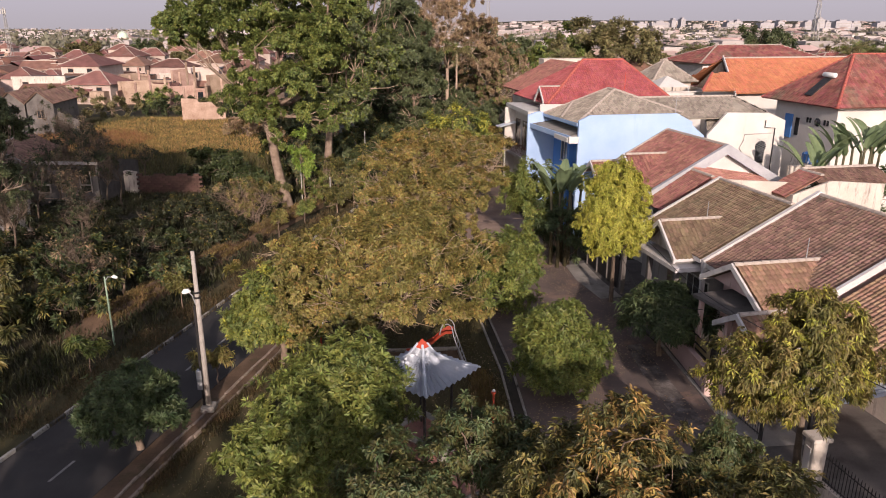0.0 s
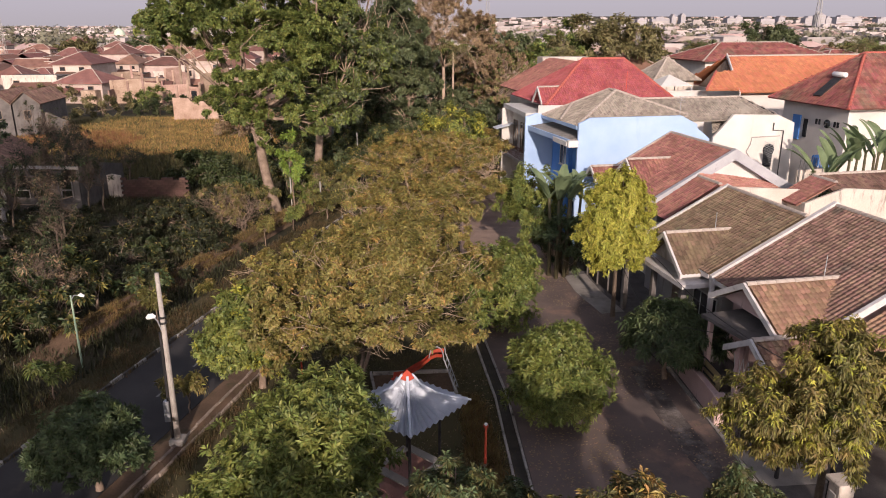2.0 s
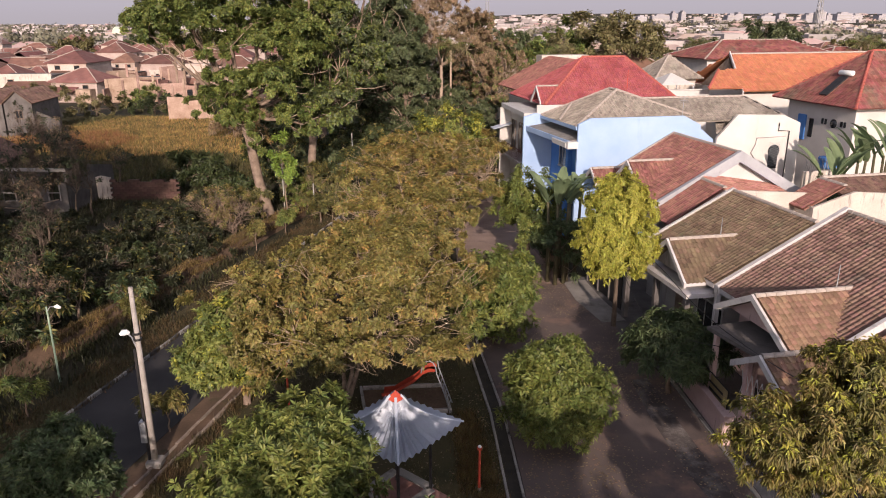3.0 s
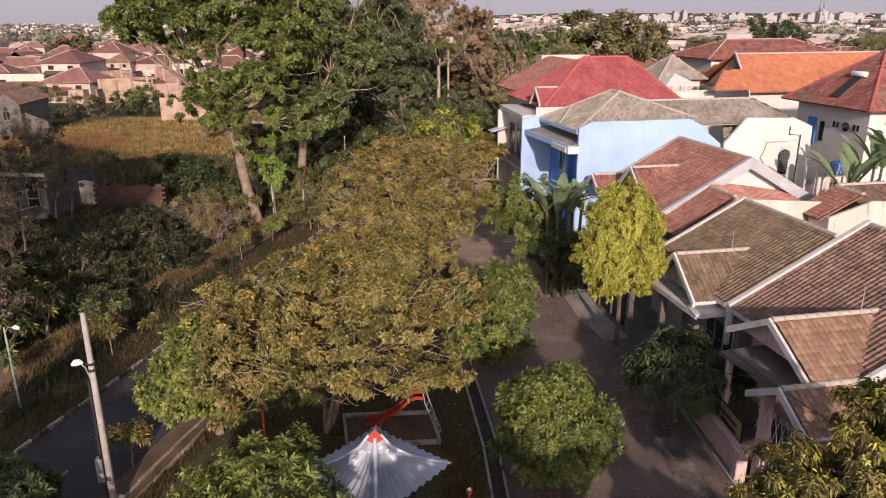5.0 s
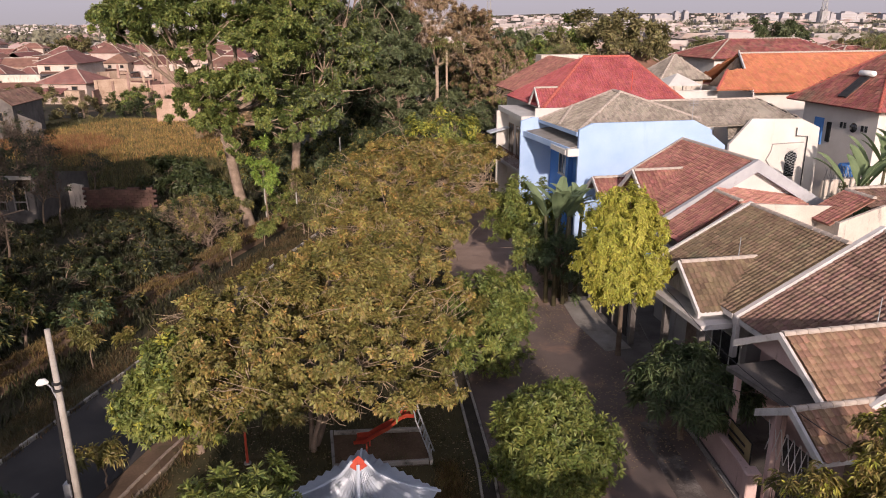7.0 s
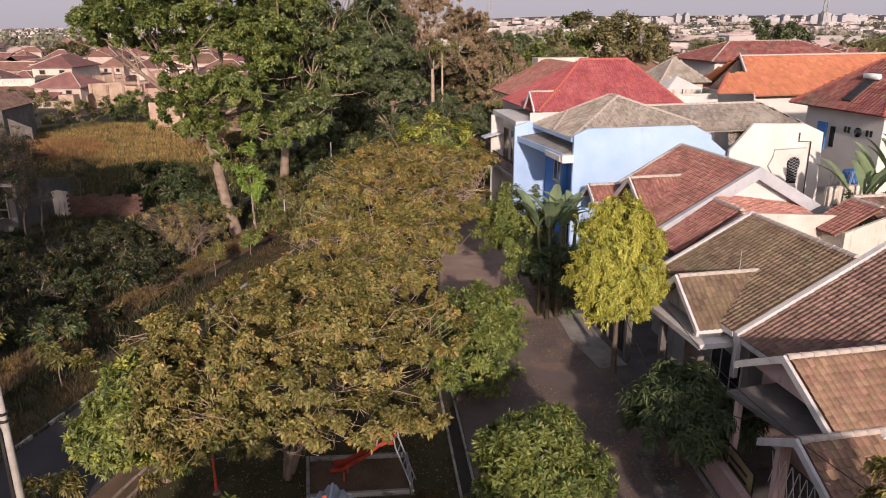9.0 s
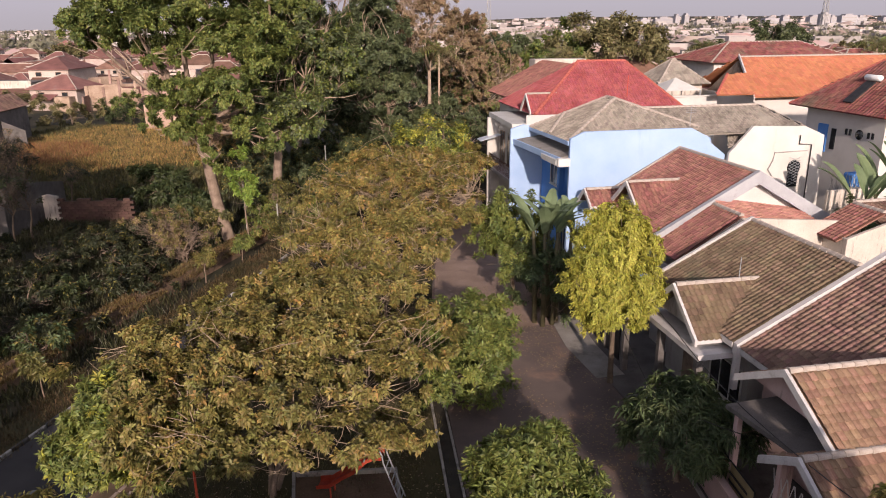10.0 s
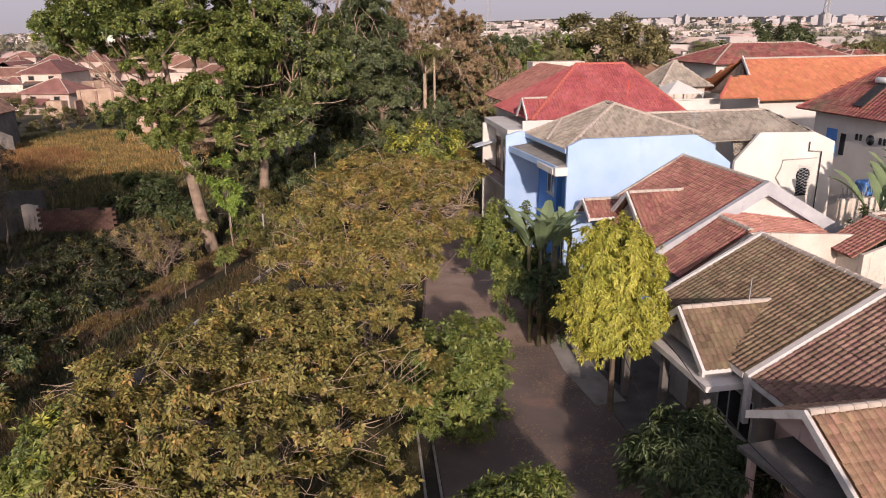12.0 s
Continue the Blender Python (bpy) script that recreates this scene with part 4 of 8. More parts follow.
def gable_house(name, label, x0, x1, y0, y1, xe, ze, xr, zr, wallmat, tilemat, xb=None, pieces=0, piece_mat=None, floor=0.0, over=0.5, rake=None):
    """A house under a saddle roof whose ridge runs along the lane. xe, ze: front eave; xr, zr: ridge; x0..x1, y0..y1: the walls."""
    e = thing(name, MR, label, "house")
    xb = 2 * xr - xe if xb is None else xb
    k = (zr - ze) / (xr - xe)
    kb = (zr - ze) / (xb - xr)
    zf, zb = ze + k * (x0 - xe) - 0.1, zr - kb * (x1 - xr) - 0.1
    t = 0.15
    for nm, a, b in (("front_wall", (x0, y0), (x0, y1)), ("back_wall", (x1, y0), (x1, y1))):
        h = zf if nm == "front_wall" else zb
        part(nm, box(a[0] - (t if nm == "back_wall" else 0), a[0] + (t if nm == "front_wall" else 0), y0, y1, floor - 0.1, h, 0.0), wallmat, e)
    for y, s in ((y0, 1), (y1 - t, 1)):
        part("gable_wall", prism([(x0 + t, y, floor - 0.1), (x1 - t, y, floor - 0.1), (x1 - t, y, zb), (xr, y, zr - 0.12), (x0 + t, y, zf)], (0, t, 0)), wallmat, e)
    tiled(e, [(xe, y0 - over, ze), (xe, y1 + over, ze), (xr, y1 + over, zr), (xr, y0 - over, zr)], tilemat, pieces=pieces, piece_mat=piece_mat)
    tiled(e, [(xb, y1 + over, ze), (xb, y0 - over, ze), (xr, y0 - over, zr), (xr, y1 + over, zr)], tilemat)
    ridge(e, (xr, y0 - over, zr + 0.05), (xr, y1 + over, zr + 0.05))
    board(e, (xe - 0.03, y0 - over, ze + 0.0), (xe - 0.03, y1 + over, ze + 0.0), 0.2, 0.03, name="eave_board")
    return e


def rake_board(e, y, xe, ze, xr, zr, xb=None, h=0.34, w=0.2, proud=0.2, material=None):
    """The heavy painted band along a gable's edge."""
    pts = [(xe - 0.12, y, ze + proud - 0.05), (xr, y, zr + proud)]
    if xb is not None:
        pts.append((xb, y, ze + proud - 0.05))
    for a, b in zip(pts, pts[1:]):
        part("rake_band", prism([Vector(a), Vector(b), Vector(b) - Vector((0, 0, h)), Vector(a) - Vector((0, 0, h))], (0, w, 0)), material or FASCIA, e)


def dormer(e, x0, yc, za, half, drop, xin, tilemat, wall=None, pieces=0, piece_mat=None, thick=0.24):
    """A cross gable that looks at the lane: apex at (x0, yc, za), eaves half wide and drop lower, its ridge running back to xin."""
    tiled(e, [(xin, yc - half, za - drop), (x0, yc - half, za - drop), (x0, yc, za), (xin, yc, za)], tilemat, pieces=pieces, piece_mat=piece_mat, name="dormer_slope")
    tiled(e, [(x0, yc + half, za - drop), (xin, yc + half, za - drop), (xin, yc, za), (x0, yc, za)], tilemat, name="dormer_slope")
    ridge(e, (x0, yc, za + 0.05), (xin, yc, za + 0.05))
    for s in (-1, 1):
        a, b = Vector((x0 - 0.03, yc, za + 0.1)), Vector((x0 - 0.03, yc + s * (half + 0.06), za - drop + 0.06))
        part("verge_board", prism([a, b, b - Vector((0, 0, thick)), a - Vector((0, 0, thick))], (-0.1, 0, 0)), FASCIA, e)
        p, q = Vector((x0 - 0.1, yc + s * half, za - drop + 0.03)), Vector((xin, yc + s * half, za - drop + 0.03))
        board(e, p, q, 0.16, 0.04 * s, name="eave_board")
    if wall:
        part("gable_infill", prism([(x0 + 0.35, yc - half + 0.25, za - drop), (x0 + 0.35, yc + half - 0.25, za - drop), (x0 + 0.35, yc, za - 0.12)], (0.1, 0, 0)), wall, e)


# brown-tiled house with a pink porch gable
A = gable_house("house", "single-storey house with brown tiled roof and pale porch gables", 2.4, 11.5, -2.1, 3.95, 1.43, 3.72, 6.9, 6.68, PINKWALL, TILE_BROWN, pieces=300, piece_mat=TILE_BROWN_PIECE, over=0.2)
rake_board(A, 4.1, 1.43, 3.75, 6.9, 6.72, 12.37, h=0.4, w=0.22, proud=0.16)
rake_board(A, -2.4, 1.43, 3.75, 6.9, 6.72, 12.37, h=0.3, w=0.16, proud=0.14)
dormer(A, 0.05, 0.0, 5.05, 2.05, 1.15, 4.0, TILE_SALMON, PINKWALL, pieces=150, piece_mat=TILE_SALMON_PIECE)
part("porch_slab", prism([(-0.75, 1.35, 3.42), (-0.35, -1.5, 3.42), (2.4, -1.5, 3.55), (2.4, 1.35, 3.55)], (0, 0, -0.14)), CONC_DARK, A, "grey concrete porch canopy slab")
dormer(A, -0.95, -2.15, 3.85, 1.35, 0.8, 4.4, TILE_SALMON, pieces=60, piece_mat=TILE_SALMON_PIECE)
for x, y in ((-0.45, 1.1), (-0.3, -1.0), (-0.75, -1.3), (-0.75, -3.1)):
    part("column", box(x - 0.09, x + 0.09, y - 0.09, y + 0.09, 0, 3.3), PINKWALL, A)
bm = bmesh.new()
for i in range(7):
    add_tube(bm, [(-0.8, -3.0 + i * 0.28, 1.9), (-0.8, -3.0 + i * 0.28 + 0.25, 2.9)], [0.014, 0.014], 5)
    add_tube(bm, [(-0.8, -3.0 + i * 0.28 + 0.25, 1.9), (-0.8, -3.0 + i * 0.28, 2.9)], [0.014, 0.014], 5)
part("porch_lattice", bm, FASCIA, A)
window(A, (2.4, 0.3, 0.9), (0, 1, 0), (-1, 0, 0), 1.5, 1.4, WHITE)
part("door", box(2.3, 2.4, -1.75, -0.85, 0.05, 2.1), BARK, A)
part("roof_rod", tube([(3.3, 0.0, 4.9), (3.3, 0.0, 6.0)], [0.02, 0.015], 6), METAL_G, A)
part("side_light_wall", prism([(1.3, 4.05, 2.2), (1.3, 4.05, 3.8), (1.48, 4.05, 3.8), (1.48, 4.05, 2.2)], (0, 0.18, 0)), FASCIA, A)

# mossy brown house with a deep flat porch
B = gable_house("house", "single-storey house with mossy brown tiles and grey porch", 2.2, 9.3, 4.5, 10.1, 1.28, 3.86, 5.68, 6.22, GREYWALL, TILE_MOSS, over=0.2)
rake_board(B, 10.3, 1.28, 3.88, 5.68, 6.25, 10.08, h=0.28, w=0.14, proud=0.14)
dormer(B, 0.35, 6.65, 5.1, 1.75, 1.4, 3.6, TILE_MOSS, GREYWALL)
part("porch_slab", prism([(0.12, 4.4, 3.42), (0.12, 10.6, 3.42), (2.3, 10.6, 3.42), (2.3, 4.4, 3.42)], (0, 0, -0.2)), FASCIA, B, "long pale porch canopy slab")
# dark concrete on the columns stands in for the porch's deep shadow
for y in (4.7, 7.3, 10.2):
    part("column", box(0.22, 0.46, y - 0.12, y + 0.12, 0, 3.24), CONC_DARK, B)
part("roof_rod", tube([(2.8, 6.6, 4.9), (2.8, 6.6, 6.0)], [0.02, 0.015], 6), METAL_G, B)
window(B, (2.2, 5.8, 0.9), (0, 1, 0), (-1, 0, 0), 2.0, 1.5, WHITE, 2)
part("door", box(2.1, 2.2, 7.7, 8.6, 0.05, 2.1), BARK, B)
part("carport_wall", box(2.9, 3.05, 10.5, 13.0, 0, 3.9), GREYWALL, B)
part("water_tank", tube([(1.0, 10.9, 3.42), (1.0, 10.9, 4.3), (1.0, 10.9, 4.45)], [0.42, 0.42, 0.2], 14), BLUE, B, "blue plastic water tank")

# plum-tiled house with the large white gable
C = gable_house("house", "house with plum-coloured tiled roof and a broad white gable", 3.9, 12.2, 14.1, 20.6, 3.1, 4.6, 8.1, 7.42, WHITE, TILE_PLUM, over=0.25)
rake_board(C, 13.6, 3.1, 4.63, 8.1, 7.45, 13.1, h=0.62, w=0.26, proud=0.12, material=BAND)
rake_board(C, 20.85, 3.1, 4.63, 8.1, 7.45, 13.1, h=0.26, w=0.14, proud=0.12, material=RIDGE)
dormer(C, 3.5, 17.6, 6.4, 1.9, 1.5, 6.6, TILE_PLUM, GREYWALL)
dormer(C, 2.2, 19.8, 5.6, 0.9, 0.7, 4.8, TILE_PLUM, GREYWALL)
tiled(C, [(3.0, 11.4, 4.3), (3.0, 14.0, 4.3), (5.9, 14.0, 6.1), (5.9, 11.4, 6.1)], TILE_PLUM, name="lower_slope")
tiled(C, [(10.6, 14.0, 5.5), (10.6, 11.4, 5.1), (5.9, 11.4, 5.9), (5.9, 14.0, 6.1)], TILE_SALMONRED, name="lower_slope")
ridge(C, (5.9, 11.4, 6.15), (5.9, 14.0, 6.15))
part("lower_wall", prism([(3.2, 11.5, 0), (11.9, 11.5, 0), (11.9, 11.5, 5.55), (5.9, 11.5, 6.02), (3.2, 11.5, 4.35)], (0, -0.15, 0)), STAINED, C, "rain-stained pale gable wall")

# annexes behind the mossy house
AN = thing("rear_annex", MR @ pose(1.3, 1.3, -0.35), "pale stained rear building with small tiled roof", "outbuilding")
part("wall", prism([(8.7, 8.6, 0), (14.5, 8.6, 0), (14.5, 8.6, 6.0), (11.0, 8.6, 6.3), (8.7, 8.6, 5.6)], (0, 0.15, 0)), STAINED, AN)
part("side_wall", box(8.7, 8.85, 8.75, 10.6, 0, 5.6), STAINED, AN)
tiled(AN, [(8.4, 8.9, 5.45), (8.4, 10.7, 5.45), (10.6, 10.7, 6.55), (10.6, 8.9, 6.55)], TILE_PLUM)
tiled(AN, [(15.5, 9.0, 6.0), (10.6, 9.0, 6.0), (10.6, 10.7, 6.6), (15.5, 10.7, 6.6)], TILE_BROWN)
ridge(AN, (10.6, 8.9, 6.6), (10.6, 10.7, 6.6))
ridge(AN, (10.6, 10.7, 6.65), (15.5, 10.7, 6.65))

# light blue two-storey house
D = thing("house", MR, "two-storey light blue house with grey hipped tile roof", "house")
part("side_wall", prism([(1.7, 21.1, 0), (10.0, 21.1, 0), (10.0, 21.1, 7.9), (8.8, 21.1, 8.5), (2.5, 21.1, 8.5), (1.7, 21.1, 8.15)], (0, 0.2, 0)), BLUELIGHT, D)
# front wall and pilaster use the stronger blue to carry their shade
part("front_wall", box(2.6, 2.8, 21.3, 28.3, 0, 7.9), BLUE, D, "recessed front wall in strong blue, its shade put into the colour")
part("fin_wall", prism([(0.45, 28.3, 0), (2.9, 28.3, 0), (2.9, 28.3, 7.75), (1.3, 28.3, 8.0), (0.45, 28.3, 7.75)], (0, 0.2, 0)), BLUELIGHT, D)
part("back_wall", box(16.0, 16.2, 21.3, 29.5, 0, 7.6), CREAM, D)
part("canopy_slab", prism([(1.25, 21.4, 7.1), (0.75, 28.28, 7.1), (2.6, 28.28, 7.35), (2.6, 21.4, 7.35)], (0, 0, -0.12)), CONC, D)
part("canopy_edge", prism([(1.13, 21.3, 6.78), (0.62, 28.28, 6.78), (0.75, 28.28, 6.78), (1.25, 21.3, 6.78)], (0, 0, 0.34)), BLUELIGHT, D)
part("canopy_drop", prism([(0.95, 21.25, 6.7), (0.9, 23.6, 6.7), (1.2, 24.2, 6.7), (1.2, 21.25, 6.7)], (0, 0, 0.3)), WHITE, D)
part("canopy_return", box(1.0, 1.69, 20.95, 21.28, 6.65, 7.1, 0.03), WHITE, D)
for y in (22.6, 25.9):
    window(D, (2.6, y, 4.6), (0, 1, 0), (-1, 0, 0), 1.3, 1.7, WHITE, 1)
window(D, (2.6, 24.2, 1.0), (0, 1, 0), (-1, 0, 0), 1.8, 1.5, WHITE, 2)
part("pilaster", box(2.3, 2.59, 24.2, 24.6, 0, 7.0), BLUE, D)
apex = (5.6, 24.5, 9.85)
apex2 = (5.6, 25.6, 9.85)
tiled(D, [(1.9, 21.35, 8.05), (9.4, 21.35, 8.45), apex], TILE_GREY)
tiled(D, [(1.7, 28.4, 7.8), (1.7, 21.35, 7.95), apex, apex2], TILE_GREY)
tiled(D, [(9.4, 28.6, 7.9), (1.7, 28.4, 7.8), apex2], TILE_GREY)
tiled(D, [(9.4, 21.35, 8.4), (9.4, 28.6, 7.9), apex2, apex], TILE_GREY)
tiled(D, [(7.2, 21.35, 8.1), (13.2, 21.35, 8.1), (14.9, 24.4, 9.25), (5.6, 24.4, 9.25)], TILE_GREY)
tiled(D, [(17.0, 27.5, 8.0), (5.6, 27.5, 8.0), (5.6, 24.4, 9.25), (14.9, 24.4, 9.25)], TILE_GREY)
tiled(D, [(17.2, 21.3, 7.75), (17.0, 27.5, 8.0), (14.9, 24.4, 9.25)], TILE_GREY)
tiled(D, [(11.3, 21.35, 7.3), (15.9, 21.35, 8.4), (14.9, 24.4, 9.3), (12.7, 24.3, 9.25)], TILE_GREY, name="cross_slope")
ridge(D, (1.7, 21.4, 8.0), (5.6, 24.5, 9.9))
ridge(D, (9.4, 21.4, 8.5), (5.6, 24.5, 9.9))
ridge(D, (1.7, 28.4, 7.85), (5.6, 25.6, 9.9))
ridge(D, (5.6, 24.4, 9.88), (5.6, 25.6, 9.9))
ridge(D, (6.2, 24.4, 9.3), (14.9, 24.4, 9.3))
ridge(D, (3.5, 27.05, 8.83), (1.75, 24.6, 7.98))
ridge(D, (17.1, 21.4, 7.85), (14.9, 24.4, 9.3))
ridge(D, (15.8, 21.4, 8.45), (14.9, 24.4, 9.32), METAL_D, 0.06, "valley_flashing")
part("eave_board", prism([(1.64, 21.35, 7.75), (1.64, 28.4, 7.65), (1.64, 28.4, 7.85), (1.64, 21.35, 7.98)], (0.06, 0, 0)), BLUELIGHT, D)
WY = 20.95
part("rear_wing_wall", prism([(11.1, WY, 0), (17.4, WY, 0), (17.1, WY, 7.85), (15.8, WY, 8.4), (12.5, WY, 8.5), (11.15, WY, 7.0)], (0, 0.2, 0)), CREAM, D, "cream rear wall with a keyhole arch window")
part("link_wall", prism([(10.02, WY + 0.3, 0), (11.08, WY + 0.3, 0), (11.08, WY + 0.3, 6.9), (10.02, WY + 0.3, 7.7)], (0, 0.15, 0)), BLUELIGHT, D)
loop = [(15.05, WY - 0.04, 4.9), (15.7, WY - 0.04, 4.9), (15.7, WY - 0.04, 5.75)]
loop += [(15.38 + 0.42 * math.cos(t), WY - 0.04, 6.05 + 0.42 * math.sin(t)) for t in np.linspace(-0.75, math.pi + 0.75, 13)]
loop += [(15.05, WY - 0.04, 5.75)]
part("arch_window", prism(loop, (0, 0.05, 0)), GLASS, D, "dark keyhole arch window with iron lattice")
bm = bmesh.new()
for i in range(9):
    t = i * 0.17
    add_tube(bm, [(15.0, WY - 0.08, 4.95 + t), (15.76, WY - 0.08, 5.3 + t)], [0.012, 0.012], 4)
    add_tube(bm, [(15.76, WY - 0.08, 4.95 + t), (15.0, WY - 0.08, 5.3 + t)], [0.012, 0.012], 4)
part("window_lattice", bm, METAL_G, D)
part("drain_pipe", tube([(16.3, WY - 0.08, 4.0), (16.3, WY - 0.08, 7.35), (15.5, WY - 0.08, 7.4), (15.5, WY - 0.08, 7.9)], [0.035] * 4, 6), METAL_D, D)
part("wall_moulding", tube([(14.0, WY - 0.05, 5.6), (13.7, WY - 0.05, 6.0), (13.95, WY - 0.05, 6.5), (14.0, WY - 0.05, 6.95), (16.1, WY - 0.05, 7.0)], [0.035] * 5, 6), GREYWALL, D)
part("antenna", tube([(8.7, 21.2, 8.5), (8.7, 21.2, 9.7)], [0.02, 0.015], 5), METAL_G, D)
for i in range(4):
    part("antenna_bar", tube([(8.4, 21.2, 9.65 - i * 0.1), (9.0, 21.2, 9.65 - i * 0.1)], [0.01, 0.01], 4), METAL_G, D)
part("terrace_wall", box(17.4, 20.6, 20.3, 20.5, 0, 4.7), STAINED, D)
for i in range(9):
    part("railing_bar", tube([(17.5 + i * 0.3, 20.4, 4.7), (17.7 + i * 0.3, 20.4, 5.5 + 0.2 * (i % 2))], [0.016, 0.016], 5), KERB_W, D)
    part("railing_bar", tube([(17.8 + i * 0.3, 20.4, 4.7), (17.5 + i * 0.3, 20.4, 5.5)], [0.016, 0.016], 5), KERB_W, D)
part("water_tank", box(19.2, 20.2, 20.6, 21.5, 4.7, 5.5, 0.1), BLUE, D, "blue plastic water tank")

# white two-storey house with a bright red roof
E_ = thing("house", MR, "white two-storey house with bright red hipped roof and balcony", "house")
part("front_wall", box(2.4, 2.6, 31.4, 38.2, 0, 7.6), CREAM, E_)
part("side_wall", box(2.4, 13.6, 31.25, 31.4, 0, 8.2), WHITE, E_)
part("flat_canopy", prism([(1.4, 31.3, 7.3), (1.7, 38.6, 7.3), (4.2, 38.6, 7.3), (4.0, 31.3, 7.3)], (0, 0, 0.35)), WHITE, E_)
part("balcony_slab", box(1.5, 2.4, 31.4, 38.2, 3.4, 3.65), FASCIA, E_)
bm = bmesh.new()
for i in range(26):
    add_tube(bm, [(1.6, 31.5 + i * 0.25, 3.65), (1.6, 31.5 + i * 0.25, 4.55)], [0.018, 0.018], 5)
add_tube(bm, [(1.6, 31.4, 4.57), (1.6, 38.0, 4.57)], [0.035, 0.035], 6)
part("balcony_railing", bm, mat("maroon_rail", (0.09, 0.03, 0.025), (0.15, 0.055, 0.045), 3, 0.6), E_)
part("balcony_awning", prism([(0.7, 37.2, 5.6), (0.7, 38.4, 5.6), (2.3, 38.4, 6.0), (2.3, 37.2, 6.0)], (0, 0, 0.06)), METAL_W, E_, "small white awning sheet")
for y in (32.8, 35.0, 37.0):
    window(E_, (2.4, y, 4.0), (0, 1, 0), (-1, 0, 0), 1.2, 2.4, BARK, 1)
part("end_fin", box(1.45, 2.4, 38.0, 38.22, 0, 7.3), CREAM, E_)
part("column", box(1.5, 1.75, 31.57, 31.83, 0, 7.3), CREAM, E_)
rl, rr_ = (7.7, 36.0, 11.45), (11.4, 36.0, 11.45)
tiled(E_, [(3.0, 31.3, 8.2), (14.2, 31.3, 8.2), rr_, rl], TILE_RED)
tiled(E_, [(3.0, 40.7, 8.2), (3.0, 31.3, 8.2), rl], TILE_RED)
tiled(E_, [(14.2, 31.3, 8.2), (14.2, 40.7, 8.2), rr_], TILE_RED)
tiled(E_, [(14.2, 40.7, 8.2), (3.0, 40.7, 8.2), rl, rr_], TILE_RED)
ridge(E_, rl, rr_, RIDGE_RED, 0.14)
ridge(E_, (3.0, 31.3, 8.25), rl, RIDGE_RED, 0.12)
ridge(E_, (14.2, 31.3, 8.25), rr_, RIDGE_RED, 0.12)
dormer(E_, 3.0, 33.2, 9.4, 1.1, 1.1, 5.2, TILE_RED, WHITE)
part("lightning_rod", tube([(10.2, 32.6, 9.1), (10.2, 32.6, 10.6)], [0.03, 0.02], 5), REDPAINT, E_)
E2 = thing("house", MR @ pose(2.7, 0, -0.05), "house with faded red and grey tiled saddle roof", "house")
part("front_wall", box(3.0, 3.2, 41.5, 50.0, 0, 7.4), CREAM, E2)
part("back_wall", box(10.5, 10.7, 41.5, 50.0, 0, 7.4), CREAM, E2)
part("side_wall", box(3.0, 10.7, 41.3, 41.5, 0, 7.4), CREAM, E2)
tiled(E2, [(2.0, 41.0, 8.2), (2.0, 50.5, 8.2), (6.8, 49.0, 11.0), (6.8, 41.0, 11.0)], TILE_PLUM)
tiled(E2, [(11.6, 50.5, 8.2), (11.6, 41.0, 8.2), (6.8, 41.0, 11.0), (6.8, 49.0, 11.0)], TILE_GREY)
rake_board(E2, 40.9, 2.0, 8.2, 6.8, 11.0, 11.6, h=0.4, w=0.2, proud=0.2)
part("parapet_block", box(6.4, 11.4, 50.2, 52.0, 0, 11.0), STAINED, E2)


def hip_house(name, label, x0, x1, y0, y1, h, rise, wallmat, tilemat, ridge_mat=None, over=0.7, m=None, windows=(), tile=0.3, walls_top=0.2):
    """A plain house under a hipped roof."""
    e = thing(name, m or MR, label, "house")
    part("wall", box(x0, x1, y0, y1, -0.1, h, 0.0), wallmat, e)
    a0, a1, b0, b1 = x0 - over, x1 + over, y0 - over, y1 + over
    if a1 - a0 >= b1 - b0:
        d = (b1 - b0) / 2
        p, q = (a0 + d, (b0 + b1) / 2, h + rise), (a1 - d + 0.01, (b0 + b1) / 2, h + rise)
        faces = [[(a0, b0, h), (a1, b0, h), q, p], [(a1, b1, h), (a0, b1, h), p, q], [(a0, b1, h), (a0, b0, h), p], [(a1, b0, h), (a1, b1, h), q]]
    else:
        d = (a1 - a0) / 2
        p, q = ((a0 + a1) / 2, b0 + d, h + rise), ((a0 + a1) / 2, b1 - d + 0.01, h + rise)
        faces = [[(a0, b1, h), (a0, b0, h), p, q], [(a1, b0, h), (a1, b1, h), q, p], [(a0, b0, h), (a1, b0, h), p], [(a1, b1, h), (a0, b1, h), q]]
    for f in faces:
        tiled(e, f, tilemat, w=tile, ln=tile * 1.2)
    for c in faces[0][:2] + faces[1][:2]:
        t = p if (Vector(c) - Vector(p)).length < (Vector(c) - Vector(q)).length else q
        ridge(e, c, t, ridge_mat, 0.12)
    ridge(e, p, q, ridge_mat, 0.12)
    for (wx, wy, wz, al, no, w, hh) in windows:
        window(e, (wx, wy, wz), al, no, w, hh, WHITE, 1)
    return e


G = hip_house("house", "cream house with dark red tiled roof and solar water heater", 22.9, 42.0, 22.9, 30.1, 8.5, 3.65, CREAM, TILE_MAROON, RIDGE_RED, 0.9,
              windows=((26.0, 22.9, 5.6, (1, 0, 0), (0, -1, 0), 1.2, 1.3),))
for u in (23.75, 24.1, 25.7, 26.05):
    part("wall_vent", box(22.82, 22.92, u - 0.08, u + 0.08, 6.95, 7.35), GLASS, G)
smooth_all(part("round_vent", tube([(22.92, 24.9, 7.1), (22.84, 24.9, 7.1)], [0.32, 0.32], 18), GLASS, G))
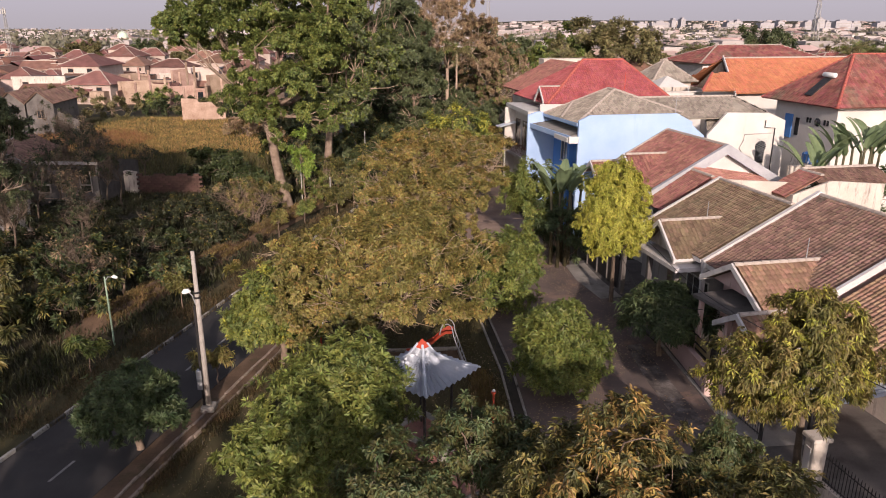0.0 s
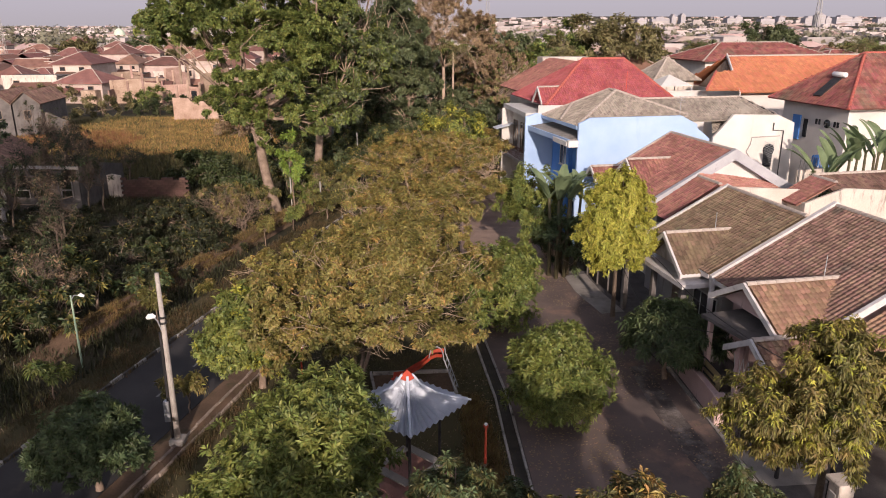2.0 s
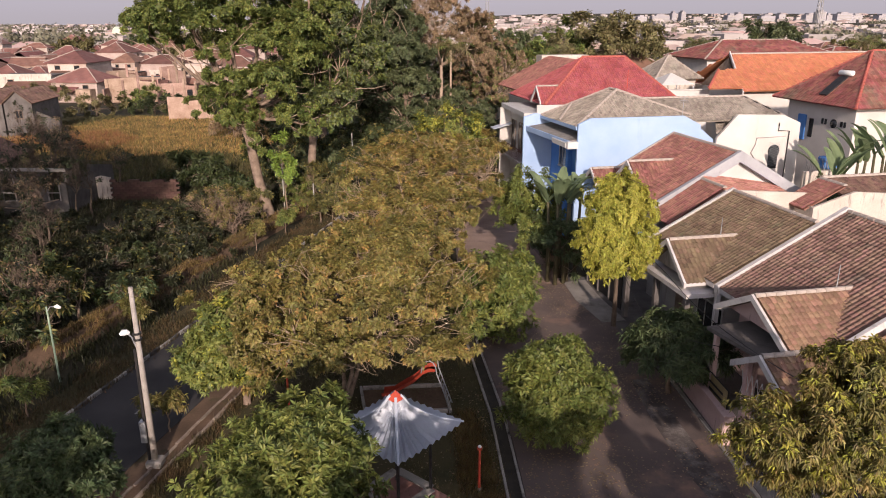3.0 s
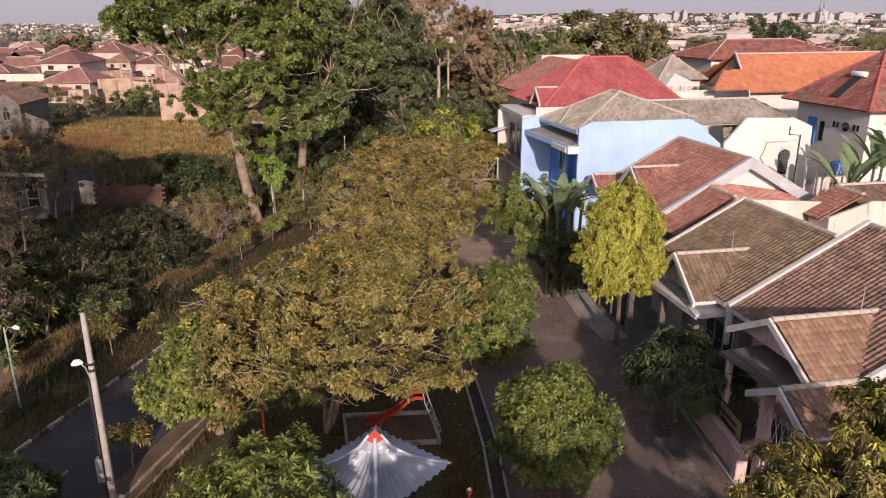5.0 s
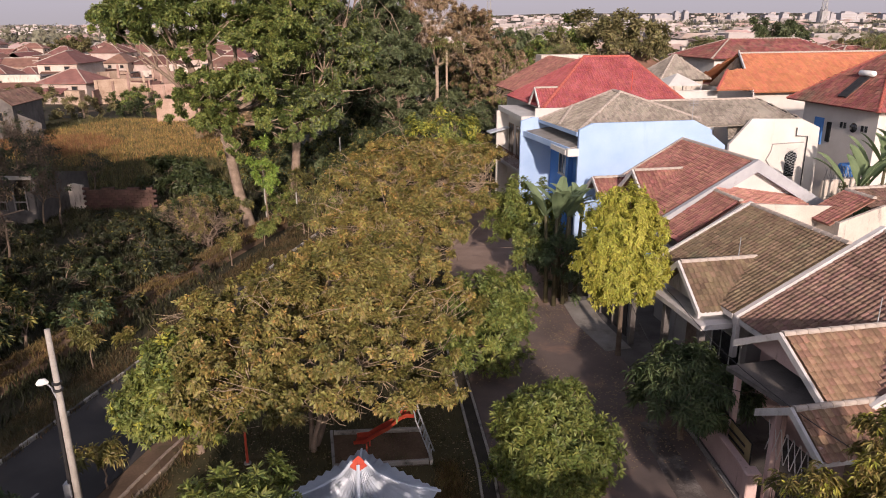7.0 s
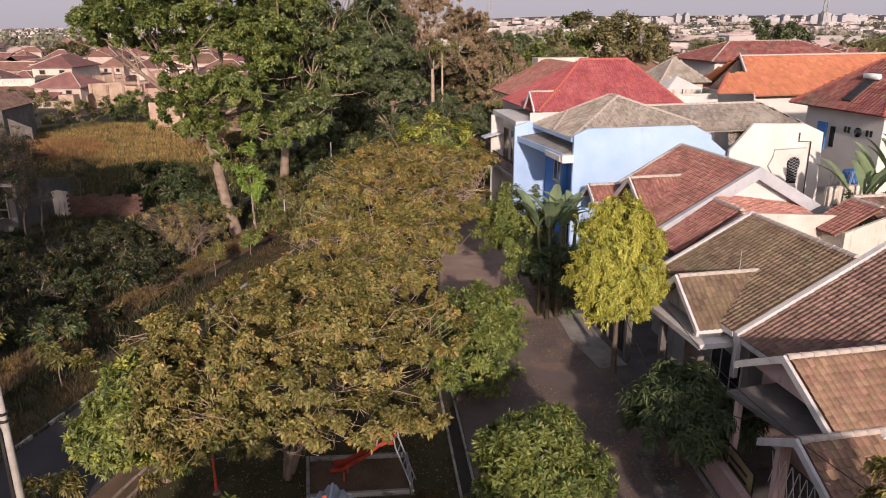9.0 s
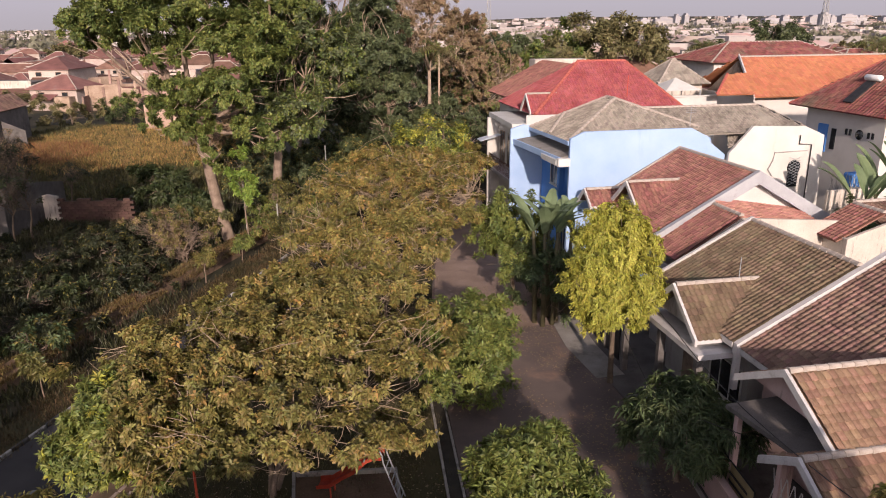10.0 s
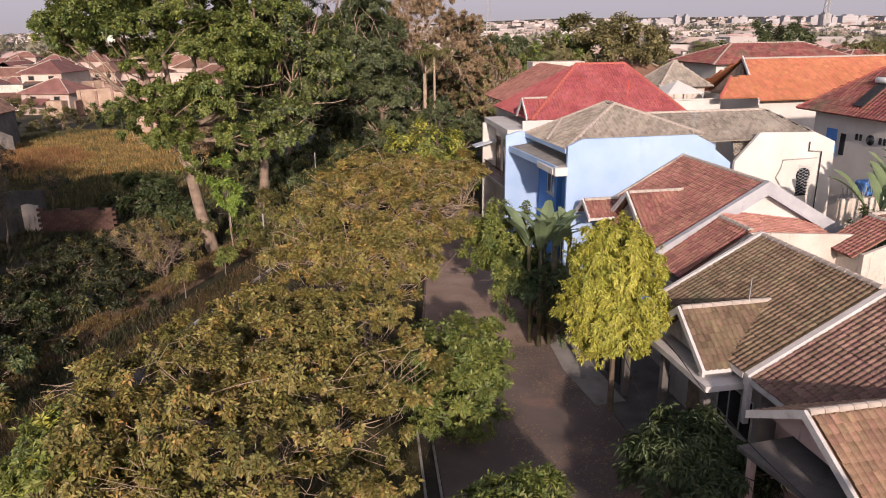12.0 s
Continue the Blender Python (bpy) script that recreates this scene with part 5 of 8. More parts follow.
part("blue_shutter", box(22.8, 22.92, 27.8, 28.7, 5.5, 7.4), BLUE, G, "strong blue panelled shutter")
part("shutter_window", box(22.82, 22.93, 27.0, 27.4, 5.8, 7.2), GLASS, G)
part("solar_panel", prism([(22.55, 25.6, 9.03), (22.55, 26.4, 9.03), (24.1, 26.4, 10.29), (24.1, 25.6, 10.29)], (-0.06, 0, 0.09)), METAL_D, G, "dark flat solar collector panel")
smooth_all(part("solar_tank", tube([(24.2, 25.3, 10.6), (24.2, 25.37, 10.6), (24.2, 26.6, 10.6), (24.2, 26.67, 10.6)], [0.12, 0.2, 0.2, 0.12], 14), GLOBE, G, "white horizontal hot water tank"))

H = thing("house", MR, "large house with bright orange tiled saddle roof", "house")
part("wall", box(28.8, 46, 45, 55, -0.1, 7.5), CREAM, H)
tiled(H, [(28.0, 44.0, 7.6), (47, 44.0, 7.6), (47, 50.0, 10.9), (29.9, 50.0, 10.85)], TILE_ORANGE, w=0.4, ln=0.45)
tiled(H, [(47, 56.0, 7.6), (28.0, 56.0, 7.6), (29.9, 50.0, 10.85), (47, 50.0, 10.9)], TILE_ORANGE, w=0.4, ln=0.45)
tiled(H, [(24.2, 44.0, 7.9), (27.8, 43.8, 7.9), (29.0, 46.8, 9.5), (26.8, 46.8, 9.5)], TILE_ORANGE, w=0.4, ln=0.45, name="lower_slope")
part("gable_band", prism([(27.9, 43.9, 7.6), (29.8, 50.0, 11.2), (29.8, 50.0, 10.85), (27.9, 43.9, 7.2)], (0.14, 0, 0)), FASCIA, H)
part("gable_wall", prism([(28.9, 46.6, 7.5), (28.9, 53.4, 7.5), (29.75, 50, 10.5)], (0.2, 0, 0)), BARK, H)
ridge(H, (29.9, 50, 10.9), (47, 50, 10.95), RIDGE, 0.15)
ridge(H, (26.8, 46.8, 9.55), (24.2, 44.0, 7.95), RIDGE_RED, 0.12)
hip_house("house", "white house with maroon hipped roof", 37.0, 56, 66, 75, 9.6, 2.2, WHITE, TILE_MAROON, None, 1.0, windows=((38.5, 66, 7.6, (1, 0, 0), (0, -1, 0), 1.0, 1.6),), tile=0.45)
hip_house("house", "house with low maroon hipped roof", 58, 68, 70, 78, 8.6, 2.0, CREAM, TILE_MAROON, None, 0.8, tile=0.45)
hip_house("house", "low outbuilding with dark maroon roof", 29.5, 35, 60, 66, 6.4, 2.2, CREAM, TILE_MAROON, None, 0.6, tile=0.4)
hip_house("house", "pavilion with grey weathered pyramid roof", 23.4, 28.0, 53, 57.6, 8.2, 2.4, STAINED, TILE_GREY, None, 0.6, tile=0.4)
tent = thing("white_canopy", MR @ pose(22.5, 48.5, -0.2), "white peaked canopy on thin posts", "canopy")
part("roof_sheet", prism([(-1.8, -1.8, 8.3), (1.8, -1.8, 8.3), (0, 0, 9.35)], (0, 0.02, 0.03)), WHITE, tent)
for s in range(1, 4):
    rot = Matrix.Rotation(s * math.pi / 2, 3, "Z")
    part("roof_sheet", prism([rot @ Vector(p) for p in ((-1.8, -1.8, 8.3), (1.8, -1.8, 8.3), (0, 0, 9.35))], rot @ Vector((0, 0.02, 0.03))), WHITE, tent)
for x in (-1.7, 1.7):
    for y in (-1.7, 1.7):
        part("post", tube([(x, y, -0.1), (x, y, 8.3)], [0.06, 0.06], 6), METAL_G, tent)
wb = thing("garden_wall", MR, "white rendered boundary wall", "wall")
part("wall", box(20.6, 25.5, 45.9, 46.1, 0, 7.6), WHITE, wb)
part("coping", box(20.5, 25.6, 45.8, 46.2, 7.6, 7.72), CREAM, wb)

# neighbour with the corrugated carport, next to the dark yard
Z_ = gable_house("house", "single-storey house with reddish tiled roof", 4.2, 11.0, -8.6, -2.6, 1.7, 3.55, 6.9, 6.35, STAINED, TILE_SALMON, over=0.1)
cp = thing("carport", MR, "carport of white corrugated sheets over dark steel posts", "carport")
bm = bmesh.new()
rows = []
for x, z in ((-1.2, 2.6), (3.4, 3.0)):
    rows.append([bm.verts.new((x, -6.85 + k * 0.1, z + (0.05 if k % 2 else 0))) for k in range(26)])
for k in range(25):
    bm.faces.new((rows[0][k], rows[0][k + 1], rows[1][k + 1], rows[1][k]))
bmesh.ops.solidify(bm, geom=bm.faces[:], thickness=0.012)
part("sheet_roof", bm, METAL_W, cp)
for y in (-6.7, -4.5):
    part("post", box(-1.15, -1.05, y - 0.06, y + 0.06, 0, 2.62), METAL_D, cp)
part("beam", box(-1.17, -1.03, -6.85, -4.35, 2.45, 2.58), METAL_D, cp)

# fences, walls and gates on the lane
pw = thing("front_wall_low", Matrix(), "low pink rendered front wall along the lane", "wall")
a, b = Vector((11.05, 31.2, 0)), Vector((11.25, 26.7, 0))
s = Vector((0.16, 0, 0))
part("wall", prism([a, b, b + Vector((0, 0, 0.95)), a + Vector((0, 0, 0.95))], s), PINKWALL, pw)
part("coping", prism([a + Vector((-0.05, 0, 0.95)), b + Vector((-0.05, 0, 0.95)), b + Vector((-0.05, 0, 1.03)), a + Vector((-0.05, 0, 1.03))], Vector((0.26, 0, 0))), PINKWALL, pw)
part("pillar", box(11.1, 11.45, 26.25, 26.6, 0, 1.15, 0.03), PINKWALL, pw)
part("pillar_cap", box(11.04, 11.51, 26.19, 26.66, 1.15, 1.22, 0.03), PINKWALL, pw)
sg = thing("signboard", Matrix(), "faded yellow signboard in a dark frame", "sign")
part("panel", prism([(11.45, 29.0, 0.75), (11.55, 27.2, 0.75), (11.55, 27.2, 1.6), (11.45, 29.0, 1.6)], (0.03, 0, 0)), SIGN, sg)
part("frame", tube([(11.44, 29.05, 0), (11.44, 29.05, 1.65), (11.55, 27.15, 1.65), (11.55, 27.15, 0)], [0.03] * 4, 5), METAL_D, sg)
for zz in (1.02, 1.28):
    part("writing_bar", prism([(11.435, 28.6, zz), (11.515, 27.5, zz), (11.515, 27.5, zz + 0.09), (11.435, 28.6, zz + 0.09)], (-0.006, 0, 0)), METAL_D, sg)


def bar_fence(name, a, b, h, label, category, gap=0.13, z=0.0, top=0.0):
    e = thing(name, Matrix(), label, category)
    a, b = Vector(a), Vector(b)
    n = max(2, int((b - a).length / gap))
    me = None
    for i in range(n + 1):
        p = a.lerp(b, i / n)
        if me is None:
            bm = tube([(0, 0, z), (0, 0, h), (0, 0, h + 0.08)], [0.012, 0.012, 0.002], 5)
            me = bpy.data.meshes.new("bar")
            bm.to_mesh(me)
            bm.free()
            me.materials.append(METAL_D)
        part("bar", me, None, e, at=pose(p.x, p.y, 0))
    for zz in (z + 0.12, h - 0.12):
        part("rail", tube([a + Vector((0, 0, zz)), b + Vector((0, 0, zz))], [0.022, 0.022], 5), METAL_D, e)
    return e


bar_fence("gate", (11.55, 25.6, 0), (12.1, 23.2, 0), 1.5, "black steel bar gate standing closed", "gate")
gpil = thing("gate_pillar", pose(12.25, 20.15, 0, 0, 0, 8), "square cream concrete gate pillar with flat cap", "pillar")
part("shaft", box(-0.24, 0.24, -0.24, 0.24, 0, 1.95, 0.03), STAINED, gpil)
part("cap", box(-0.32, 0.32, -0.32, 0.32, 1.95, 2.1, 0.03), STAINED, gpil)
part("groove_panel", box(-0.27, -0.235, -0.13, 0.13, 0.3, 1.7, 0.01), CREAM, gpil)
fw = thing("fence_base", Matrix(), "low cream wall under a black bar fence", "wall")
part("wall", prism([(12.35, 19.9, 0), (13.3, 15.0, 0), (13.3, 15.0, 0.6), (12.35, 19.9, 0.6)], (0.15, 0.03, 0)), STAINED, fw)
bar_fence("bar_fence", (12.45, 19.85, 0), (13.4, 15.0, 0), 1.6, "black iron bar fence on a low wall", "fence", z=0.6)
gb = thing("gate", Matrix(), "dark steel panel gate with white posts", "gate")
for i, (p, q) in enumerate((((9.75, 43.0), (10.0, 41.4)), ((10.0, 41.4), (10.25, 39.9)), ((10.25, 39.9), (10.5, 38.4)))):
    p, q = Vector((*p, 0)), Vector((*q, 0))
    part("leaf_panel", prism([p + Vector((0, 0, 0.1)), q + Vector((0, 0, 0.1)), q + Vector((0, 0, 1.9)), p + Vector((0, 0, 1.9))], (0.04, 0, 0)), METAL_D, gb)
    part("post", box(p.x - 0.07, p.x + 0.07, p.y - 0.07, p.y + 0.07, 0, 2.1), CONC_DARK, gb)
    part("top_rail", tube([p + Vector((0, 0, 2.0)), q + Vector((0, 0, 2.0))], [0.035, 0.035], 6), FASCIA, gb)
sf = thing("stick_fence", Matrix(), "low fence of dry bamboo sticks beside the lane", "fence")
rs = random.Random(31)
for i in range(26):
    p = Vector((7.62, 47.4, 0)).lerp(Vector((8.12, 43.6, 0)), i / 25)
    part("stick", tube([p, p + Vector((rs.uniform(-0.12, 0.12), rs.uniform(-0.15, 0.15), rs.uniform(0.75, 1.2)))], [0.028, 0.02], 5), TWIG, sf)
for zz in (0.35, 0.7):
    part("tie_rail", tube([(7.62, 47.4, zz), (8.12, 43.6, zz)], [0.018, 0.018], 5), TWIG, sf)
for nm, pts in (("overhead_cable", [(10.4, 38, 4.6), (10.9, 33, 4.0), (11.4, 28, 3.7), (12.3, 22, 4.2), (13.5, 14, 5.4)]), ("overhead_cable", [(11.2, 27.6, 3.2), (9.9, 31.5, 2.3), (9.6, 36.5, 3.6)])):
    pts = [Vector(p) for p in pts]
    sm = []
    for i in range(len(pts) - 1):
        for k in range(5):
            t = k / 5
            sm.append(pts[i].lerp(pts[i + 1], t) - Vector((0, 0, 0.12 * math.sin(math.pi * t))))
    ob = part(nm, tube(sm + [pts[-1]], [0.014] * (len(sm) + 1), 5), METAL_D)
    tagged(ob, "thin black overhead service cable", "cable", "overhead cables")

# ---------------------------------------------------------------- left: ruins, walls and the town
rw = thing("ruined_wall", pose(-23.4, 62.5, 0), "long low ruined wall of red brick, broken at the top", "wall")
rb = random.Random(11)
bm = box(-0.247, 0.247, -0.12, 0.12, 0, 0.197, 0.006)
bme = bpy.data.meshes.new("block")
bm.to_mesh(bme)
bm.free()
bme.materials.append(BRICK)
for r in range(9):
    for k in range(11):
        if r < 8 or rb.random() < 0.55:
            part("block", bme, None, rw, at=pose(-2.5 + k * 0.5 + (0.25 if r % 2 else 0), rb.uniform(-0.01, 0.01), r * 0.2, 0, 0, rb.uniform(-1, 1)))
rw2 = thing("ruined_wall", pose(-27.45, 62.7, 0), "short whitewashed ruined wall with crumbling plaster", "wall")
part("plaster_wall", prism([(-1.3, 0, 0), (1.2, 0, 0), (1.2, 0, 1.9), (0.4, 0, 2.05), (-0.6, 0, 1.8), (-1.3, 0, 1.3)], (0, 0.25, 0)), STAINED, rw2)
rh = thing("derelict_house", Matrix(), "derelict grey house shell with broken walls and red roof remains", "ruin")
# front block and facade take darker greys in place of the shade there
part("front_block", prism([(-32.6, 50.6, 0), (-28.9, 50.3, 0), (-28.9, 50.3, 2.0), (-29.6, 50.35, 2.45), (-31.0, 50.45, 2.3), (-32.6, 50.6, 2.6)], (0, 0.25, 0)), GREYWALL, rh, "stained whitish broken wall")
for x0, x1, z0, z1 in ((-33.2, -27.4, 0, 1.1), (-33.2, -32.4, 1.1, 2.9), (-31.3, -30.5, 1.1, 2.9), (-29.4, -28.9, 1.1, 2.9), (-27.9, -27.4, 1.1, 2.5), (-33.2, -31.2, 2.9, 3.4), (-29.5, -28.6, 2.9, 3.3)):
    part("facade_wall", box(x0, x1, 58.0, 58.25, z0, z1, 0.02), CONC_DARK, rh)
for x0, x1 in ((-32.4, -31.3), (-30.5, -29.4), (-28.9, -27.9)):
    for x in (x0 + 0.05, x1 - 0.05):
        part("window_post", box(x - 0.05, x + 0.05, 57.92, 58.0, 1.1, 2.9, 0.01), RUIN_WOOD, rh)
    part("window_rail", box(x0 + 0.11, x1 - 0.11, 57.93, 57.99, 1.7, 1.8, 0.01), RUIN_WOOD, rh)
part("side_wall", prism([(-27.4, 58.3, 0), (-27.4, 66, 0), (-27.4, 66, 2.4), (-27.4, 62, 3.2), (-27.4, 58.3, 3.5)], (-0.25, 0, 0)), CONC_DARK, rh)
part("eave_beam", prism([(-33.6, 57.5, 3.55), (-27.0, 57.4, 3.5), (-27.0, 57.4, 3.72), (-33.6, 57.5, 3.78)], (0, 0.25, 0)), RUIN_WOOD, rh)
for x, y, h, lean in ((-30.1, 52.0, 3.4, -0.35), (-28.2, 54.6, 2.6, 0.3)):
    part("post", tube([(x, y, 0), (x + lean, y, h)], [0.07, 0.06], 6), BARK_PALE, rh)
for p, q in (((-30.0, 54.0, 1.6), (-27.0, 54.4, 1.3)), ((-30.3, 55.5, 0.9), (-26.6, 55.2, 1.9))):
    part("fallen_rafter", tube([p, q], [0.05, 0.045], 6), BARK_PALE, rh)
part("roof_wall", prism([(-36.5, 56.4, 0), (-32.2, 56.4, 0), (-32.2, 56.4, 3.8), (-34.2, 56.4, 4.9), (-36.5, 56.4, 4.9)], (0, 0.2, 0)), CONC_DARK, rh)
tiled(rh, [(-31.9, 56.0, 3.85), (-33.6, 64.5, 3.85), (-36.2, 64.5, 5.2), (-34.3, 56.0, 5.05)], TILE_BROWN)
part("rake_board", prism([(-34.3, 55.9, 5.2), (-31.8, 55.9, 3.98), (-31.8, 55.9, 3.8), (-34.3, 55.9, 5.02)], (0, 0.08, 0)), RUIN_WOOD, rh)
ridge(rh, (-34.3, 56.0, 5.1), (-36.2, 64.5, 5.25))
gh = thing("house", pose(-53.6, 95, 0, 0, 0, 8), "grey stained two-gabled house beside the field", "house")
for x0 in (-3.4, 0.1):
    part("gable_wall", prism([(x0, 0, -0.1), (x0 + 3.3, 0, -0.1), (x0 + 3.3, 0, 4.6), (x0 + 1.65, 0, 6.0), (x0, 0, 4.6)], (0, 0.2, 0)), CONC_DARK, gh)
    part("side_wall", box(x0 + 3.1, x0 + 3.3, 0.2, 9.0, -0.1, 4.6, 0.0), CONC_DARK, gh)
    part("side_wall", box(x0, x0 + 0.2, 0.2, 9.0, -0.1, 4.6, 0.0), CONC_DARK, gh)
    tiled(gh, [(x0 + 3.5, -0.4, 4.5), (x0 + 3.5, 9.2, 4.5), (x0 + 1.65, 9.2, 6.1), (x0 + 1.65, -0.4, 6.1)], TILE_BROWN, w=0.4, ln=0.45)
    tiled(gh, [(x0 - 0.2, 9.2, 4.5), (x0 - 0.2, -0.4, 4.5), (x0 + 1.65, -0.4, 6.1), (x0 + 1.65, 9.2, 6.1)], TILE_BROWN, w=0.4, ln=0.45)
    window(gh, (x0 + 1.65, 0, 2.6), (1, 0, 0), (0, -1, 0), 0.9, 1.1, BARK, 1)
part("lean_to_wall", prism([(3.4, 1.0, -0.1), (6.0, 1.0, -0.1), (6.0, 1.0, 2.2), (3.4, 1.0, 3.4)], (0, 0.2, 0)), CONC_DARK, gh)
bb = thing("brick_shed", pose(-36, 112, 0, 0, 0, 12), "roofless pink brick shed at the edge of the field", "ruin")
part("wall", prism([(-3.2, 0, 0), (3.2, 0, 0), (3.2, 0, 2.2), (1.9, 0, 2.3), (1.2, 0, 3.1), (-0.6, 0, 3.0), (-0.9, 0, 3.6), (-3.2, 0, 3.7)], (0, 0.25, 0)), BRICKFAR, bb)
part("side_wall", prism([(-3.2, 0.25, 0), (-3.2, 6, 0), (-3.2, 6, 2.8), (-3.2, 0.25, 3.5)], (0.25, 0, 0)), BRICKFAR, bb)


def plain_window(e, x, y, z, w=1.2, h=1.2):
    """A small casement seen from far: frame and dark pane on a wall that faces the park."""
    win = part("window", box(x - w / 2, x + w / 2, y - 0.06, y + 0.02, z, z + h, 0.0), BARK, e)
    part("pane", box(x - w / 2 + 0.1, x + w / 2 - 0.1, y - 0.075, y - 0.062, z + 0.1, z + h - 0.1, 0.0), GLASS, win)


def far_house(w, d, h, rise, wallmat, roofmat, hip=True):
    """A small town house seen from far: walls with windows and a door, and a pitched roof with overhang."""
    e = thing("town_house", Matrix(), "town house with weathered red tile roof and pale walls", "house", "town houses")
    part("wall", box(-w / 2, w / 2, -d / 2, d / 2, -0.1, h, 0.0), wallmat, e)
    o = 0.5
    bm = bmesh.new()
    x, y = w / 2 + o, d / 2 + o
    i = min(x, y) if hip else 0.0
    if x >= y:
        p, q = (-x + i, 0, h + rise), (x - i + 0.01, 0, h + rise)
        fs = [[(-x, -y, h), (x, -y, h), q, p], [(x, y, h), (-x, y, h), p, q], [(-x, y, h), (-x, -y, h), p], [(x, -y, h), (x, y, h), q]]
    else:
        p, q = (0, -y + i, h + rise), (0, y - i + 0.01, h + rise)
        fs = [[(-x, y, h), (-x, -y, h), p, q], [(x, -y, h), (x, y, h), q, p], [(-x, -y, h), (x, -y, h), p], [(x, y, h), (-x, y, h), q]]
    for f in fs:
        add_prism(bm, [Vector(v) for v in f], (0, 0, 0.16))
    part("roof", bm, roofmat, e)
    part("ridge_cap", tube([Vector(p) + Vector((0, 0, 0.2)), Vector(q) + Vector((0, 0, 0.2))], [0.13, 0.13], 6), RIDGE, e)
    if hip:
        for c_ in fs[0][:2]:
            t_ = min((p, q), key=lambda z_: (Vector(z_) - Vector(c_)).length)
            part("hip_cap", tube([Vector(c_) + Vector((0, 0, 0.18)), Vector(t_) + Vector((0, 0, 0.2))], [0.1, 0.1], 5), RIDGE, e)
    part("lean_to_roof", prism([(-w * 0.42, -d / 2 - 2.2, h * 0.55), (w * 0.1, -d / 2 - 2.2, h * 0.55), (w * 0.1, -d / 2, h * 0.75), (-w * 0.42, -d / 2, h * 0.75)], (0, 0, 0.12)), roofmat, e)
    part("annex", box(w * 0.14, w * 0.46, -d / 2 - 1.8, -d / 2 - 0.01, 0, h * 0.7, 0.0), BRICKFAR, e)
    for k in range(2):
        plain_window(e, (k - 0.5) * w * 0.5, -d / 2, h - 1.3, 1.2, 0.9)
    return e


kinds = [far_house(9, 8, 3.6, 2.3, FARWALL, FARROOF), far_house(12, 9, 4.2, 2.6, FARWALL, FARROOF), far_house(8, 11, 6.2, 2.2, FARWALL, FARROOF), far_house(10, 8, 3.4, 2.0, BRICKFAR, FARROOF, False),
         far_house(13, 10, 6.6, 2.8, FARWALL, FARROOF)]
spots = []
rt = random.Random(21)
for y in (147, 155, 163, 171, 180, 190, 201, 213, 227, 243, 262, 285, 312):
    x = -0.78 * y + rt.uniform(-6, 6)
    while x < -0.22 * y:
        spots.append((x, y + rt.uniform(-4, 4)))
        x += rt.uniform(7.0, 9.5) * (1 + (y - 150) / 300)
for y in (105, 125, 150, 180, 215, 260, 310, 370):
    x = (0.12 if y > 140 else 0.42) * y + rt.uniform(-4, 4)
    while x < 0.85 * y:
        spots.append((x, y + rt.uniform(-5, 5)))
        x += rt.uniform(15, 22) * (1 + (y - 100) / 250)


def flat_house(w, d, h, wallmat):
    """A flat-roofed town building with a parapet and a lean-to."""
    e = thing("town_house", Matrix(), "flat-roofed town house of stained plaster and bare brick", "house", "town houses")
    part("wall", box(-w / 2, w / 2, -d / 2, d / 2, -0.1, h, 0.0), wallmat, e)
    part("parapet", prism([(-w / 2 - 0.1, -d / 2 - 0.1, h), (w / 2 + 0.1, -d / 2 - 0.1, h), (w / 2 + 0.1, -d / 2 + 0.2, h), (-w / 2 - 0.1, -d / 2 + 0.2, h)], (0, 0, 0.5)), wallmat, e)
    part("roof_slab", box(-w / 2 - 0.3, w / 2 + 0.3, -d / 2 + 0.22, d / 2 + 0.3, h, h + 0.18, 0.0), CONC_DARK, e)
    part("lean_to_roof", prism([(-w * 0.3, -d / 2 - 2.4, 2.3), (w / 2 + 1.5, -d / 2 - 2.4, 2.3), (w / 2 + 1.5, -d / 2, 3.2), (-w * 0.3, -d / 2, 3.2)], (0, 0, 0.12)), FARROOF, e)
    plain_window(e, -w * 0.25, -d / 2, h - 1.7)
    return e


kinds += [flat_house(8, 7, 3.4, BRICKFAR), flat_house(6.5, 7, 5.6, FARWALL), flat_house(10, 8, 4.2, STAINED)]
homes = {5: (-58, 152), 6: (-50, 158), 7: (-80, 150), 0: (-66, 143), 1: (-45, 170), 2: (-75, 160), 3: (-38, 150), 4: (30, 118)}
for i, k in enumerate(kinds):
    k.matrix_basis = pose(*homes[i], 0, 0, 0, rt.uniform(-15, 15))
for i, (x, y) in enumerate(spots):
    if any((x - hx) ** 2 + (y - hy) ** 2 < 120 for hx, hy in homes.values()):
        continue
    copy_thing(kinds[rt.choice((0, 1, 3, 3, 0, 2, 5, 7, 3, 4) if y > 170 else (0, 3, 3, 1, 5, 7))], pose(x, y, 0, 0, 0, rt.choice((0, 90)) + rt.uniform(-14, 14)) @ Matrix.Diagonal((rt.uniform(0.6, 0.85), rt.uniform(0.65, 0.9), rt.uniform(0.75, 1.0), 1)))
